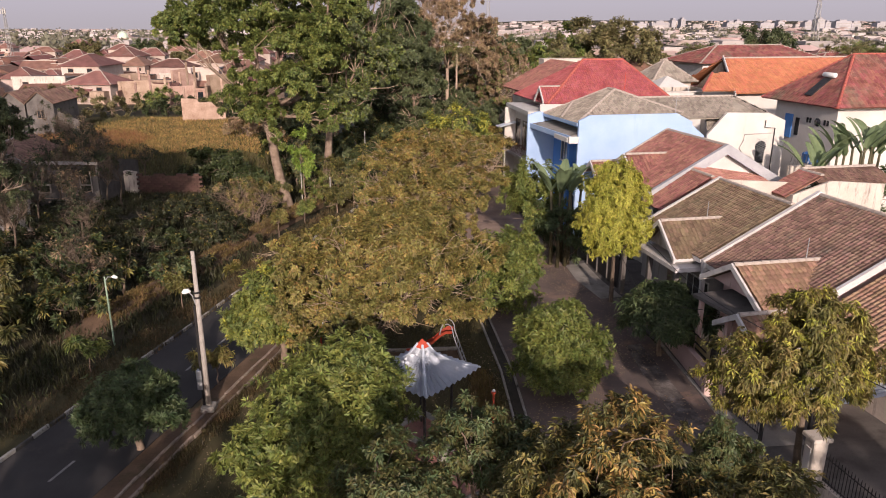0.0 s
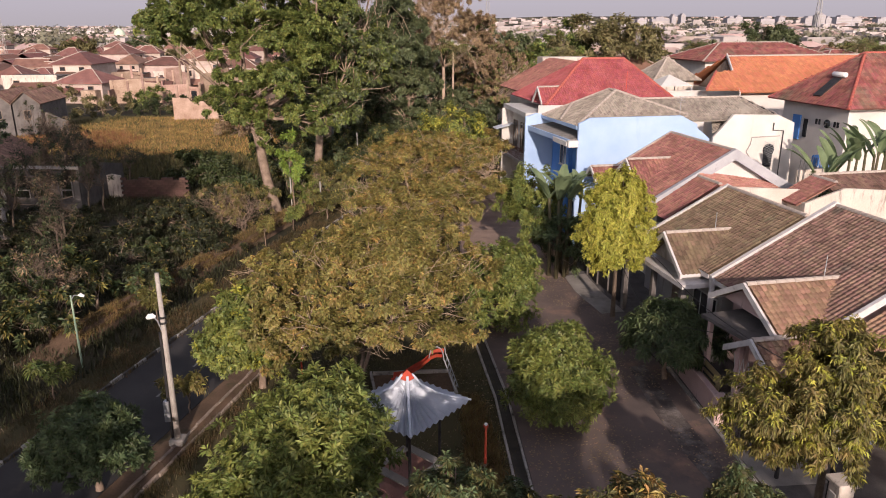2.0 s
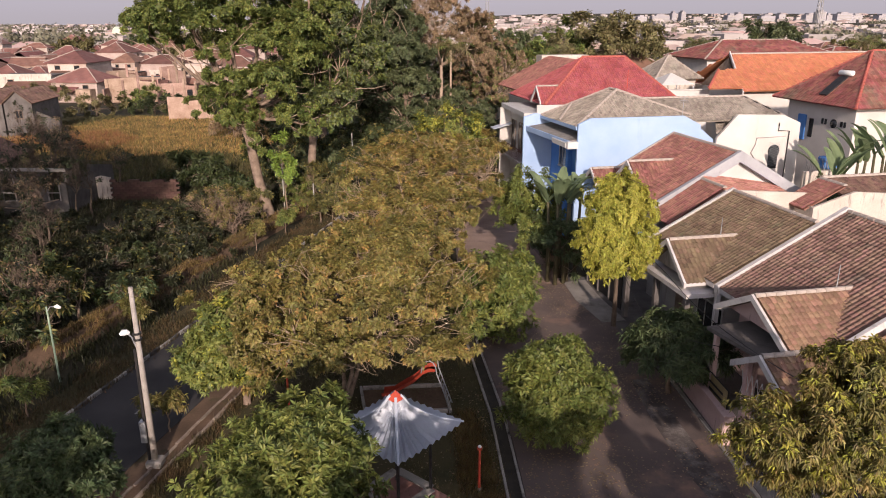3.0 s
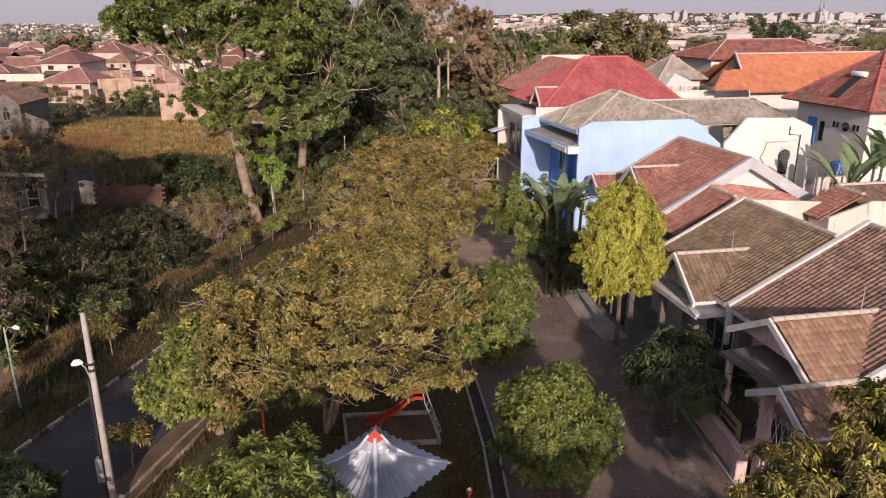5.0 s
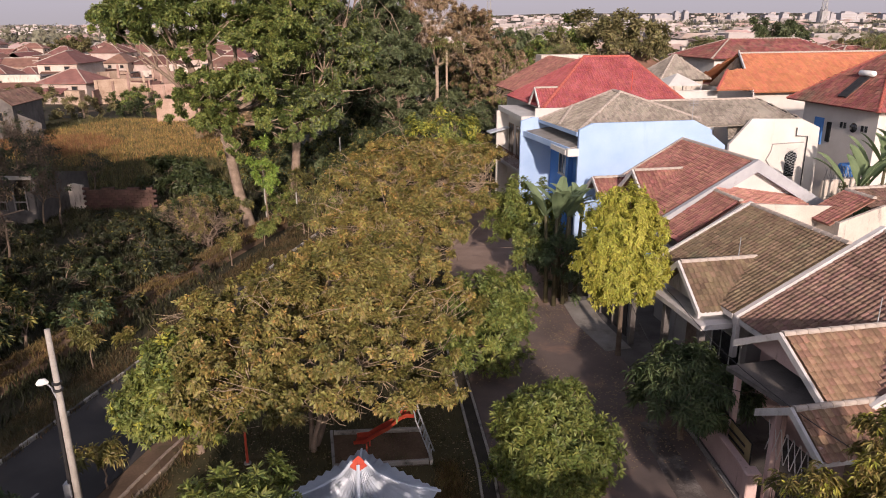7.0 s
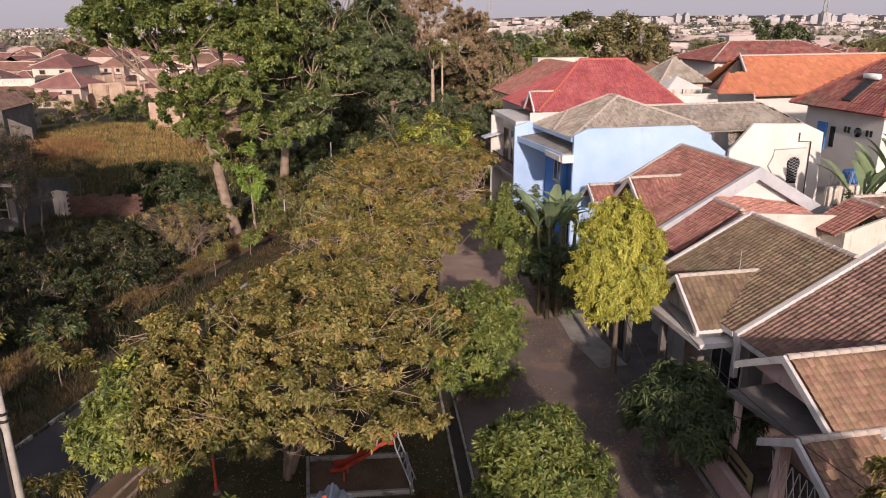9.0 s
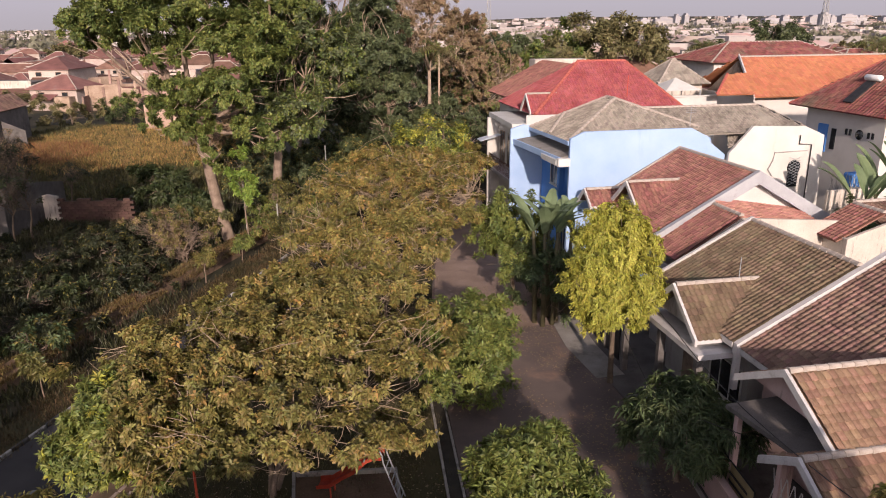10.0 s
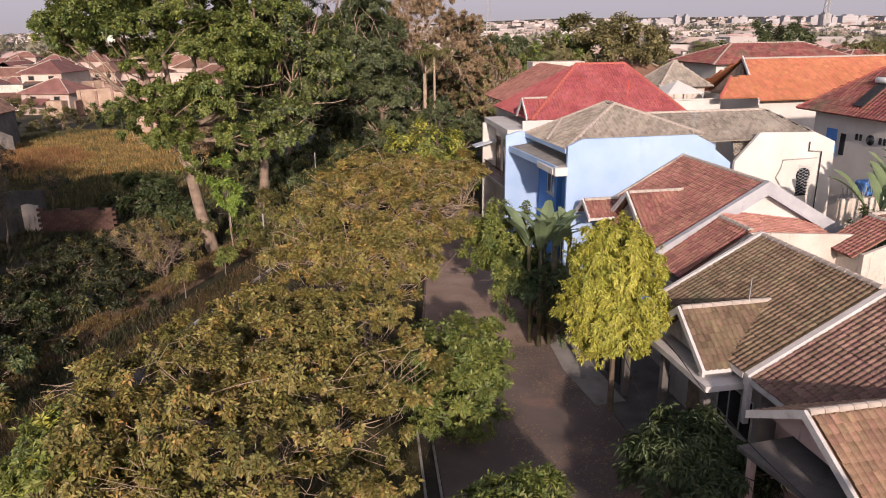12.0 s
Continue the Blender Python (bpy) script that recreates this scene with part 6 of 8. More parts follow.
for x, y, w, h, r in ((-56, 139, 9, 4.5, 10), (-48, 141, 7, 3.4, 10), (-62, 150, 6, 5.2, 12), (-41, 143, 8, 5.5, 8), (-52, 150, 5, 6.0, 5)):
    e = thing("brick_yard_wall", pose(x, y, 0, 0, 0, r), "unplastered pink brick yard wall of the town", "wall", "brick yard walls")
    part("wall", prism([(-w / 2, 0, 0), (w / 2, 0, 0), (w / 2, 0, h * 0.8), (w * 0.2, 0, h * 0.85), (w * 0.15, 0, h), (-w / 2, 0, h * 0.95)], (0, 0.3, 0)), BRICKFAR, e)
    for k in range(4):
        px_ = (k - 1.5) * w * 0.3
        part("pier", box(px_ - 0.2, px_ + 0.2, -0.18, 0.0, 0, h * (0.95, 0.9, 1.22, 1.1)[k]), BRICKFAR, e)
    part("cross_wall", box(-w * 0.46, -w * 0.46 + 0.3, -3.4, -0.01, 0, h * 0.6), BRICKFAR, e)
    # dark panel on the wall face stands in for a shaded opening
    part("opening", box(w * 0.22, w * 0.22 + 1.0, -0.04, 0.01, 0.2, 2.1), GLASS, e, "dark panel standing in for the shade of an unglazed opening")
mq = thing("mosque_dome", pose(-177, 415, 0), "pale green ribbed mosque dome over a low white hall", "dome")
part("hall", box(-9, 9, -8, 8, 0, 8.5), FARWALL, mq)
bm = bmesh.new()
bmesh.ops.create_uvsphere(bm, u_segments=20, v_segments=12, radius=3.0, matrix=Matrix.Translation((0, 0, 8.2)) @ Matrix.Diagonal((1, 1, 1.25, 1)))
smooth_all(part("dome", bm, mat("pale_green_dome", (0.42, 0.52, 0.40), (0.55, 0.62, 0.50), 0.2, 0.5, 0, 2), mq))
part("spire", tube([(0, 0, 11.5), (0, 0, 14.5)], [0.25, 0.08], 6), METAL_G, mq)


def mast(x, y, h, w, label, antennas=True):
    e = thing("radio_mast", pose(x, y, 0), label, "mast", "radio masts")
    bm = bmesh.new()
    n = max(6, int(h / 5))
    for i in range(n):
        z0, z1 = h * i / n, h * (i + 1) / n
        w0, w1 = w * (1 - 0.75 * i / n), w * (1 - 0.75 * (i + 1) / n)
        c0 = [(-w0, -w0), (w0, -w0), (w0, w0), (-w0, w0)]
        c1 = [(-w1, -w1), (w1, -w1), (w1, w1), (-w1, w1)]
        for k in range(4):
            add_tube(bm, [(*c0[k], z0), (*c1[k], z1)], [w * 0.09, w * 0.09], 4)
            add_tube(bm, [(*c0[k], z0), (*c1[(k + 1) % 4], z1)], [w * 0.05, w * 0.05], 4)
    part("lattice", bm, KERB_W, e)
    if antennas:
        for k in range(3):
            part("antenna", box(-0.9 + k * 0.7, -0.5 + k * 0.7, -0.6, -0.4, h * 0.9, h * 0.97), KERB_W, e)


mast(-136, 235, 20, 0.7, "slim white lattice radio mast in the town")
mast(253, 500, 40, 2.2, "red and white lattice radio mast on the skyline")
mast(40, 620, 60, 1.8, "distant thin radio mast")

rng = np.random.default_rng(5)


def city(name, n, lo, hi, spread, hmax, material, seed, label, flat=True):
    rg = np.random.default_rng(seed)
    V, F = [], []
    for i in range(n):
        y = lo * (hi / lo) ** rg.uniform()
        x = rg.uniform(*spread) * y
        w, d, h = rg.uniform(7, 22), rg.uniform(7, 16), rg.uniform(3.5, hmax)
        b = len(V)
        o = 0.0 if flat else min(w, d) * 0.42
        V += [(x - w / 2, y - d / 2, 0), (x + w / 2, y - d / 2, 0), (x + w / 2, y + d / 2, 0), (x - w / 2, y + d / 2, 0),
              (x - w / 2 + o, y - d / 2 + o, h), (x + w / 2 - o, y - d / 2 + o, h), (x + w / 2 - o, y + d / 2 - o, h), (x - w / 2 + o, y + d / 2 - o, h)]
        if not flat:
            for k in range(4):
                V[b + k] = (*V[b + k][:2], h - 2.4)
        lift = rise(x, y)
        V[b:] = [(p[0], p[1], p[2] + lift) for p in V[b:]]
        F += [tuple(b + j for j in q) for q in ((4, 5, 6, 7), (0, 1, 5, 4), (1, 2, 6, 5), (2, 3, 7, 6), (3, 0, 4, 7))]
    ob = part(name, mesh_of(V, F, material, name=name))
    tagged(ob, label, "distant buildings", kind="stuff")


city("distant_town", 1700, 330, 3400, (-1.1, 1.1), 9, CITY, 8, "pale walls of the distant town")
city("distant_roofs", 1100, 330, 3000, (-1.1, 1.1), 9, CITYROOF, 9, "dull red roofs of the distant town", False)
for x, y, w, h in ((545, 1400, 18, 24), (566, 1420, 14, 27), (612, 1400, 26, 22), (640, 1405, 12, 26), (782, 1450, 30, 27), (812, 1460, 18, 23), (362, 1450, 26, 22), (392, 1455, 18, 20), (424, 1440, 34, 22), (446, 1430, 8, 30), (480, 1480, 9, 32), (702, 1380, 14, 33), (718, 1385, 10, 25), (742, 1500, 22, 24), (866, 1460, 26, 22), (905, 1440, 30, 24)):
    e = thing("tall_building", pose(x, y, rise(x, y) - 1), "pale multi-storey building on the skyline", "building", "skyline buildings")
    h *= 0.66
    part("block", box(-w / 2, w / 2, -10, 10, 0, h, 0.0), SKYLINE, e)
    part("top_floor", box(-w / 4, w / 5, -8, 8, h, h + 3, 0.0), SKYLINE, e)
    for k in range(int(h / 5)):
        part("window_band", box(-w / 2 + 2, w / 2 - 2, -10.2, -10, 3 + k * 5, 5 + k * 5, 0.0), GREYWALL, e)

# ---------------------------------------------------------------- trees of the park and the lane
tree("mango_tree", (-2.9, 19.6, 0), (-2.9, 19.5, 2.2), 0.2,
     billows([(-2.2, 20.1, 4.15, 1.6, 1.6, 1.35), (-3.5, 19.2, 3.4, 1.5, 1.6, 1.4), (-1.4, 19.6, 3.5, 1.35, 1.5, 1.5), (-2.5, 18.5, 3.0, 1.8, 1.5, 1.5), (-3.3, 20.5, 3.4, 1.4, 1.5, 1.2), (-2.1, 18.9, 4.2, 1.4, 1.3, 1.1), (-4.1, 18.7, 2.4, 1.4, 1.2, 1.2), (-3.0, 17.9, 1.9, 1.8, 1.2, 1.2), (-1.6, 18.1, 2.1, 1.4, 1.1, 1.1)], 7, 21),
     L_MANGO, 7000, 12, 0.2, 0.062, 1, "dense round mango tree with glossy green leaves in the park", "mango tree", low=-0.75, tilt=0.7, open_lo=0.75, open_hi=1.45, droop=0.12, loose=0.06, grain=6, limbs=[(-2.2, 20.1, 4.15, 1.6, 1.6, 1.35), (-3.5, 19.2, 3.4, 1.5, 1.6, 1.4), (-1.4, 19.6, 3.5, 1.35, 1.5, 1.5), (-2.5, 18.5, 3.0, 1.8, 1.5, 1.5), (-3.3, 20.5, 3.4, 1.4, 1.5, 1.2), (-2.1, 18.9, 4.2, 1.4, 1.3, 1.1), (-4.1, 18.7, 2.4, 1.4, 1.2, 1.2), (-3.0, 17.9, 1.9, 1.8, 1.2, 1.2), (-1.6, 18.1, 2.1, 1.4, 1.1, 1.1)])
tree("mango_tree", (-9.9, 22.6, 0), (-9.9, 22.6, 1.2), 0.12,
     billows([(-9.9, 22.7, 2.1, 1.4, 1.4, 1.1), (-10.5, 22.0, 1.6, 1.1, 1.1, 0.9), (-9.2, 22.3, 1.6, 1.1, 1.1, 0.9), (-9.8, 22.0, 2.4, 0.9, 0.9, 0.8)], 7, 22), L_MANGO2, 2900, 12, 0.19, 0.054, 2, "small dark green mango tree on the dirt verge", "mango tree", low=-0.8, tilt=0.7, open_lo=0.75, open_hi=1.45, droop=0.12, loose=0.06, grain=6, limbs=[(-9.9, 22.7, 2.1, 1.4, 1.4, 1.1), (-10.5, 22.0, 1.6, 1.1, 1.1, 0.9), (-9.2, 22.3, 1.6, 1.1, 1.1, 0.9), (-9.8, 22.0, 2.4, 0.9, 0.9, 0.8)])
tree("mango_tree", (5.3, 26.7, 0), (5.3, 26.7, 1.5), 0.15,
     billows([(5.3, 26.5, 1.3, 1.7, 1.5, 1.0), (5.3, 26.7, 2.4, 1.6, 1.5, 1.25), (4.6, 26.2, 1.95, 1.1, 1.2, 1.1), (6.0, 26.4, 1.95, 1.2, 1.2, 1.2), (5.4, 25.8, 1.85, 1.3, 1.1, 1.1), (5.7, 27.2, 2.7, 1.1, 1.1, 0.9)], 7, 23), L_MANGO, 4200, 12, 0.2, 0.062, 3,
     "round mango tree beside the lane drain", "mango tree", low=-0.8, tilt=0.7, open_lo=0.75, open_hi=1.45, droop=0.12, loose=0.06, grain=6, limbs=[(5.3, 26.5, 1.3, 1.7, 1.5, 1.0), (5.3, 26.7, 2.4, 1.6, 1.5, 1.25), (4.6, 26.2, 1.95, 1.1, 1.2, 1.1), (6.0, 26.4, 1.95, 1.2, 1.2, 1.2), (5.4, 25.8, 1.85, 1.3, 1.1, 1.1), (5.7, 27.2, 2.7, 1.1, 1.1, 0.9)])
tree("mango_tree", (3.6, 35.3, 0), (3.6, 35.3, 1.4), 0.13,
     billows([(3.6, 34.6, 1.3, 2.0, 1.5, 1.0), (3.6, 35.0, 3.1, 1.8, 1.6, 1.4), (4.6, 34.8, 2.6, 1.4, 1.4, 1.3), (2.6, 34.6, 2.5, 1.4, 1.3, 1.3), (3.7, 34.0, 2.2, 1.6, 1.2, 1.2), (4.4, 35.6, 3.2, 1.3, 1.3, 1.1)], 7, 24), L_MANGO, 3400, 12, 0.2, 0.062, 4, "bright green mango tree at the park edge", "mango tree", low=-0.8, tilt=0.7, open_lo=0.75, open_hi=1.45, droop=0.12, loose=0.06, grain=6, second=(L_TALL, 0.45), limbs=[(3.6, 34.6, 1.3, 2.0, 1.5, 1.0), (3.6, 35.0, 3.1, 1.8, 1.6, 1.4), (4.6, 34.8, 2.6, 1.4, 1.4, 1.3), (2.6, 34.6, 2.5, 1.4, 1.3, 1.3), (3.7, 34.0, 2.2, 1.6, 1.2, 1.2), (4.4, 35.6, 3.2, 1.3, 1.3, 1.1)])
tree("mango_tree", (-6.3, 29.3, 0), (-6.3, 29.3, 1.8), 0.15,
     [(-6.2, 28.8, 2.9, 1.7, 1.5, 1.2), (-7.0, 28.4, 2.4, 1.3, 1.3, 1.1), (-5.6, 28.3, 2.4, 1.3, 1.2, 1.0), (-6.5, 28.6, 3.7, 1.1, 1.1, 0.9)], L_MANGO, 2800, 12, 0.2, 0.062, 5, "green mango tree overhanging the park kerb", "mango tree", low=-0.8, second=(L_LIME, 0.12), tilt=0.7, open_lo=0.75, open_hi=1.45, droop=0.12, loose=0.06, grain=6)

flat = [(-3.0, 29.6, 5.0, 3.3, 2.7, 1.05), (-5.6, 29.6, 4.4, 2.4, 2.2, 1.05), (0.2, 30.0, 4.6, 2.5, 2.3, 1.1), (-2.2, 32.2, 5.0, 2.8, 2.2, 0.95), (-4.4, 31.8, 4.5, 1.9, 1.8, 0.9), (0.4, 33.0, 4.7, 2.4, 2.0, 1.0), (-3.8, 27.4, 4.0, 2.2, 1.6, 1.0),
        (-1.0, 27.5, 4.0, 2.2, 1.6, 1.0), (2.0, 31.4, 4.2, 1.5, 1.8, 1.0), (0.6, 27.9, 3.4, 1.8, 1.4, 0.9), (-1.6, 27.0, 3.2, 1.9, 1.3, 0.9), (-4.2, 27.0, 3.2, 1.9, 1.3, 0.9), (-2.6, 35.0, 4.7, 2.4, 1.8, 0.9), (0.2, 35.8, 4.5, 2.2, 1.6, 0.9)]
tree("flame_tree", (-2.5, 29.3, 0), (-2.5, 29.6, 1.5), 0.1, clumps(flat, 9, 6, 0.48, 0.85), L_OLIVE, 12000, 12, 0.16, 0.078, 6, "wide flat-topped tree with feathery olive and yellowing leaves", "tree", BARK, 420, TWIG,
     droop=0.35, shell=0.5, low=-0.45, second=(L_GOLD, 0.08), tw_out=0.98, stems=3, lump=0.3, limbs=flat)
flat2 = [(-0.4, 40.5, 4.6, 2.4, 2.2, 0.9), (1.6, 41.5, 4.5, 2.4, 2.3, 0.9), (0.2, 44.2, 5.0, 2.6, 2.4, 0.9), (2.4, 45.0, 4.9, 2.2, 2.3, 0.9), (0.8, 38.6, 3.9, 1.9, 1.4, 0.8), (-1.8, 43.6, 4.6, 1.6, 1.8, 0.8), (-2.9, 41.2, 4.4, 2.0, 2.0, 0.8), (-3.4, 46.5, 4.6, 2.0, 2.0, 0.8)]
tree("flame_tree", (0.2, 41.2, 0), (0.2, 41.3, 1.5), 0.11, clumps(flat2, 9, 7, 0.46, 0.75), L_OLIVE, 5600, 12, 0.17, 0.078, 7, "spreading thin-leaved tree with bare pale twigs", "tree", BARK_PALE, 420, TWIG, droop=0.35, shell=0.5, low=-0.2, second=(L_GOLD, 0.16), stems=3, lump=0.3, tw_out=1.05, limbs=flat2)
flat3 = [(-1.0, 52.0, 5.0, 2.9, 2.8, 0.9), (-3.2, 53.2, 5.0, 2.6, 2.6, 0.9), (1.7, 53.0, 5.2, 3.0, 2.8, 0.9), (0.0, 56.0, 5.6, 3.2, 2.8, 0.9), (3.2, 50.5, 4.6, 2.2, 2.2, 0.8), (3.8, 56.5, 5.4, 2.4, 2.4, 0.9)]
tree("flame_tree", (0.6, 52.6, 0), (0.6, 52.8, 1.6), 0.12, clumps(flat3, 9, 8, 0.47, 0.8), L_OLIVE, 5000, 12, 0.18, 0.08, 8, "flat golden-leaved tree with crowded bare twigs", "tree", BARK_PALE, 420, TWIG, droop=0.3, shell=0.5, low=-0.2, second=(L_GOLD, 0.3), stems=2, tw_out=1.1, lump=0.32, limbs=flat3)
tree("green_tree", (2.6, 63.0, 0), (2.6, 63.0, 2.5), 0.2, [(2.6, 63, 5.6, 2.6, 2.4, 1.9), (0.6, 64, 4.8, 2.2, 2.2, 1.5), (4.0, 62, 4.4, 1.8, 1.8, 1.5)], L_LIME, 900, 9, 0.33, 0.12, 9, "yellow-green round tree beyond the lane bend", "tree", low=-0.8, second=(L_MANGO, 0.6))

lime = [(9.2, 35.3, 5.9, 1.55, 1.5, 1.7), (8.6, 34.9, 5.0, 1.2, 1.2, 1.1), (10.0, 35.0, 5.0, 1.2, 1.2, 1.1), (9.3, 35.0, 7.1, 1.1, 1.1, 1.0), (9.0, 34.4, 4.4, 1.2, 1.1, 1.0), (9.8, 35.4, 6.6, 1.0, 1.0, 1.0), (9.3, 34.9, 3.9, 1.35, 1.2, 0.8)]
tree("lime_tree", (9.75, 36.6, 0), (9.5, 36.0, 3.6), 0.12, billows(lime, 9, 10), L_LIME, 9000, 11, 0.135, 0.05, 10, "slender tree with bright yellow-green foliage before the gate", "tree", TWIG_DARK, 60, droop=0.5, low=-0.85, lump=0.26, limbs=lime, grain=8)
tree("lane_tree", (10.4, 30.0, 0), (10.3, 30.0, 1.3), 0.11, [(11.7, 29.6, 2.0, 1.1, 1.1, 0.8), (10.3, 30.4, 2.35, 1.5, 1.5, 0.9), (9.6, 29.9, 2.0, 1.1, 1.2, 0.9), (11.0, 30.2, 2.2, 1.2, 1.3, 0.9), (10.4, 29.0, 1.9, 1.2, 1.0, 0.8), (11.2, 31.2, 2.2, 1.0, 1.0, 0.8)], L_MANGO2, 1500, 9, 0.28, 0.055, 11,
     "dark drooping-leaved tree hanging over the front wall", "tree", droop=0.7, low=-0.85)
tree("gate_tree", (12.35, 21.2, 0), (12.0, 20.8, 2.9), 0.13,
     [(11.5, 20.2, 5.8, 1.1, 1.0, 1.0), (10.2, 19.8, 4.6, 1.15, 1.1, 1.05), (12.4, 20.2, 4.9, 1.15, 1.1, 1.15), (11.2, 19.5, 4.2, 1.2, 1.0, 1.0), (9.5, 20.2, 4.2, 0.9, 0.9, 0.9), (12.9, 20.5, 4.1, 0.8, 0.8, 0.8), (10.3, 20.3, 3.3, 0.9, 0.9, 0.7)],
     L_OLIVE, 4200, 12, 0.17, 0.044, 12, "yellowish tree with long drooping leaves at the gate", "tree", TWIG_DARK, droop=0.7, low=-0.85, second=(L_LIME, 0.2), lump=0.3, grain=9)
# the last one stands out of view, added to shade the mango tree
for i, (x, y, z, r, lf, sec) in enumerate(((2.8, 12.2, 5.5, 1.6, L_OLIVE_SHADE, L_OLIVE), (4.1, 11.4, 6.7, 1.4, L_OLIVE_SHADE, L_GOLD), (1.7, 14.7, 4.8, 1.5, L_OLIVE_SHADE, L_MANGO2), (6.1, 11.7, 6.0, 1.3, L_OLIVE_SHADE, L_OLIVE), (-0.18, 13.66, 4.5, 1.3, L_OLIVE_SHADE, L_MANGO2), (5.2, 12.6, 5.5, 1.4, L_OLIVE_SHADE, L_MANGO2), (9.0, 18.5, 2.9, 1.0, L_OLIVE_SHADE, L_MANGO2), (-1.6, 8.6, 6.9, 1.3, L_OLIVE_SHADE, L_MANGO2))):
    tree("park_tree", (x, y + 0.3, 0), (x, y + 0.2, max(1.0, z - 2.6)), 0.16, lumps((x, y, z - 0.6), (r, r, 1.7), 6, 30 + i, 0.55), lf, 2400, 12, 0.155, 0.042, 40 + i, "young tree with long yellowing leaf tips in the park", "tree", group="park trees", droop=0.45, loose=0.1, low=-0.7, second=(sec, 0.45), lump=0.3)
for i, (x, y, h) in enumerate(((-8.6, 27.3, 1.3), (-14.3, 28.3, 1.6), (-12.9, 35.5, 1.9), (-15.6, 22.5, 2.2), (-10.8, 49.0, 1.9), (-9.6, 52.5, 1.6))):
    tree("sapling", (x, y, 0), (x, y, h * 0.5), 0.035, lumps((x, y, h * 0.8), (0.7, 0.7, 0.5), 4, 60 + i, 0.55), L_MANGO if i % 2 else L_OLIVE, 120, 8, 0.24, 0.06, 60 + i, "young sapling with sparse leaves by the road", "sapling", group="saplings", droop=0.5, twigs=10)

# ---------------------------------------------------------------- tall trees and thicket
def tall(name, base, lean, h, r, blobs, leaf, n, seed, label, second=None, size=0.5, bark=None, per=11):
    return tree(name, base, (base[0] + lean[0], base[1] + lean[1], h), r, clumps(blobs, 11, seed, 0.5, 0.66), leaf, int(n * 4.6), per, size * 0.5, size * 0.27, seed, label, "tall tree", bark or BARK, 120, BARK_PALE, droop=0.2, shell=0.4, low=-0.6, second=second, lump=0.32, limbs=blobs)


tall("tall_tree", (-11.7, 56.9, 0), (-2.0, 1.0), 8.5, 0.42,
     [(-15.5, 57.0, 13.0, 3.4, 3.2, 2.0), (-12.0, 57.5, 15.0, 3.6, 3.2, 2.4), (-9.0, 57.0, 13.0, 3.0, 3.0, 2.2), (-19.0, 56.5, 13.8, 3.0, 2.6, 1.3), (-14.0, 57.5, 10.0, 2.2, 2.4, 1.8), (-10.0, 56.5, 10.2, 2.6, 2.4, 1.7), (-12.5, 57.5, 18.0, 4.0, 3.5, 2.2), (-8.0, 58.0, 16.5, 3.2, 3.0, 2.2),
      (-16.8, 57.0, 16.0, 3.0, 3.0, 1.8), (-13.2, 56.6, 7.4, 1.5, 1.6, 1.4), (-8.6, 56.2, 7.6, 2.0, 1.8, 1.4), (-12.1, 56.3, 6.0, 0.9, 0.9, 1.1), (-14.4, 56.2, 8.6, 1.8, 1.8, 1.5)], L_TALL, 4000, 70, "very tall tree with pale branching trunk and layered green crown", second=(L_MANGO, 0.2), size=0.42)
tall("tall_tree", (-9.2, 60.0, 0), (0.6, 0.5), 7.5, 0.38,
     [(-7.5, 60.5, 11.0, 3.0, 3.0, 2.4), (-5.2, 60.5, 13.5, 2.8, 2.8, 2.6), (-9.0, 61.0, 13.8, 3.0, 3.0, 2.4), (-6.0, 61.0, 16.8, 3.0, 3.0, 2.4), (-6.4, 59.8, 8.4, 2.2, 2.2, 1.6), (-4.2, 60.2, 10.6, 2.0, 2.0, 1.8)], L_TALL, 1900, 71, "tall dense green tree", second=(L_TALLDARK, 0.5))
tall("tall_tree", (-7.4, 88.0, 0), (0.5, 0.5), 7.0, 0.6,
     [(-7.5, 87, 12.5, 4.6, 4.4, 3.6), (-4.6, 87, 14.5, 3.8, 3.8, 3.6), (-11.0, 87, 13.0, 4.0, 3.8, 3.4), (-7.0, 88, 18.0, 4.6, 4.4, 3.4), (-4.0, 86, 9.6, 3.4, 3.2, 3.0), (-8.4, 86, 8.6, 3.4, 3.2, 2.6), (-6.0, 85, 5.6, 3.4, 3.0, 2.4), (-10.5, 86, 5.4, 3.2, 3.0, 2.4)], L_TALLDARK, 2200, 72, "tall dark dense-crowned tree", size=0.6)
tall("tall_tree", (-3.0, 80.0, 0), (0.5, 0.5), 6.0, 0.45,
     [(-3.2, 80, 10.5, 3.0, 3.0, 3.4), (-1.2, 80, 7.6, 2.6, 2.4, 2.6), (-4.4, 80, 14.0, 2.8, 3.0, 2.8), (-5.0, 79, 8.0, 2.8, 2.6, 2.4), (-3.0, 79, 5.0, 2.6, 2.4, 2.0)], L_TALLDARK, 1500, 73, "dark green tree behind the lane", size=0.55)
tall("dry_tree", (1.4, 92, 0), (0.0, 0.0), 9.5, 0.26, [(1.6, 92, 14.5, 2.8, 2.6, 2.6), (-2.6, 92.5, 15.5, 2.2, 2.2, 2.4), (5.6, 93, 10.0, 2.6, 2.4, 2.6), (6.0, 93, 13.5, 2.4, 2.4, 2.4), (4.4, 92.5, 13.5, 2.4, 2.4, 2.4), (0.2, 92, 12.5, 2.0, 2.0, 2.2), (2.6, 92, 17.0, 2.4, 2.4, 1.8), (3.4, 92, 10.8, 1.8, 1.8, 1.6)], L_BROWN, 1000, 74, "tall half-bare tree with brown leaves and pale trunks", size=0.42, bark=BARK_PALE)
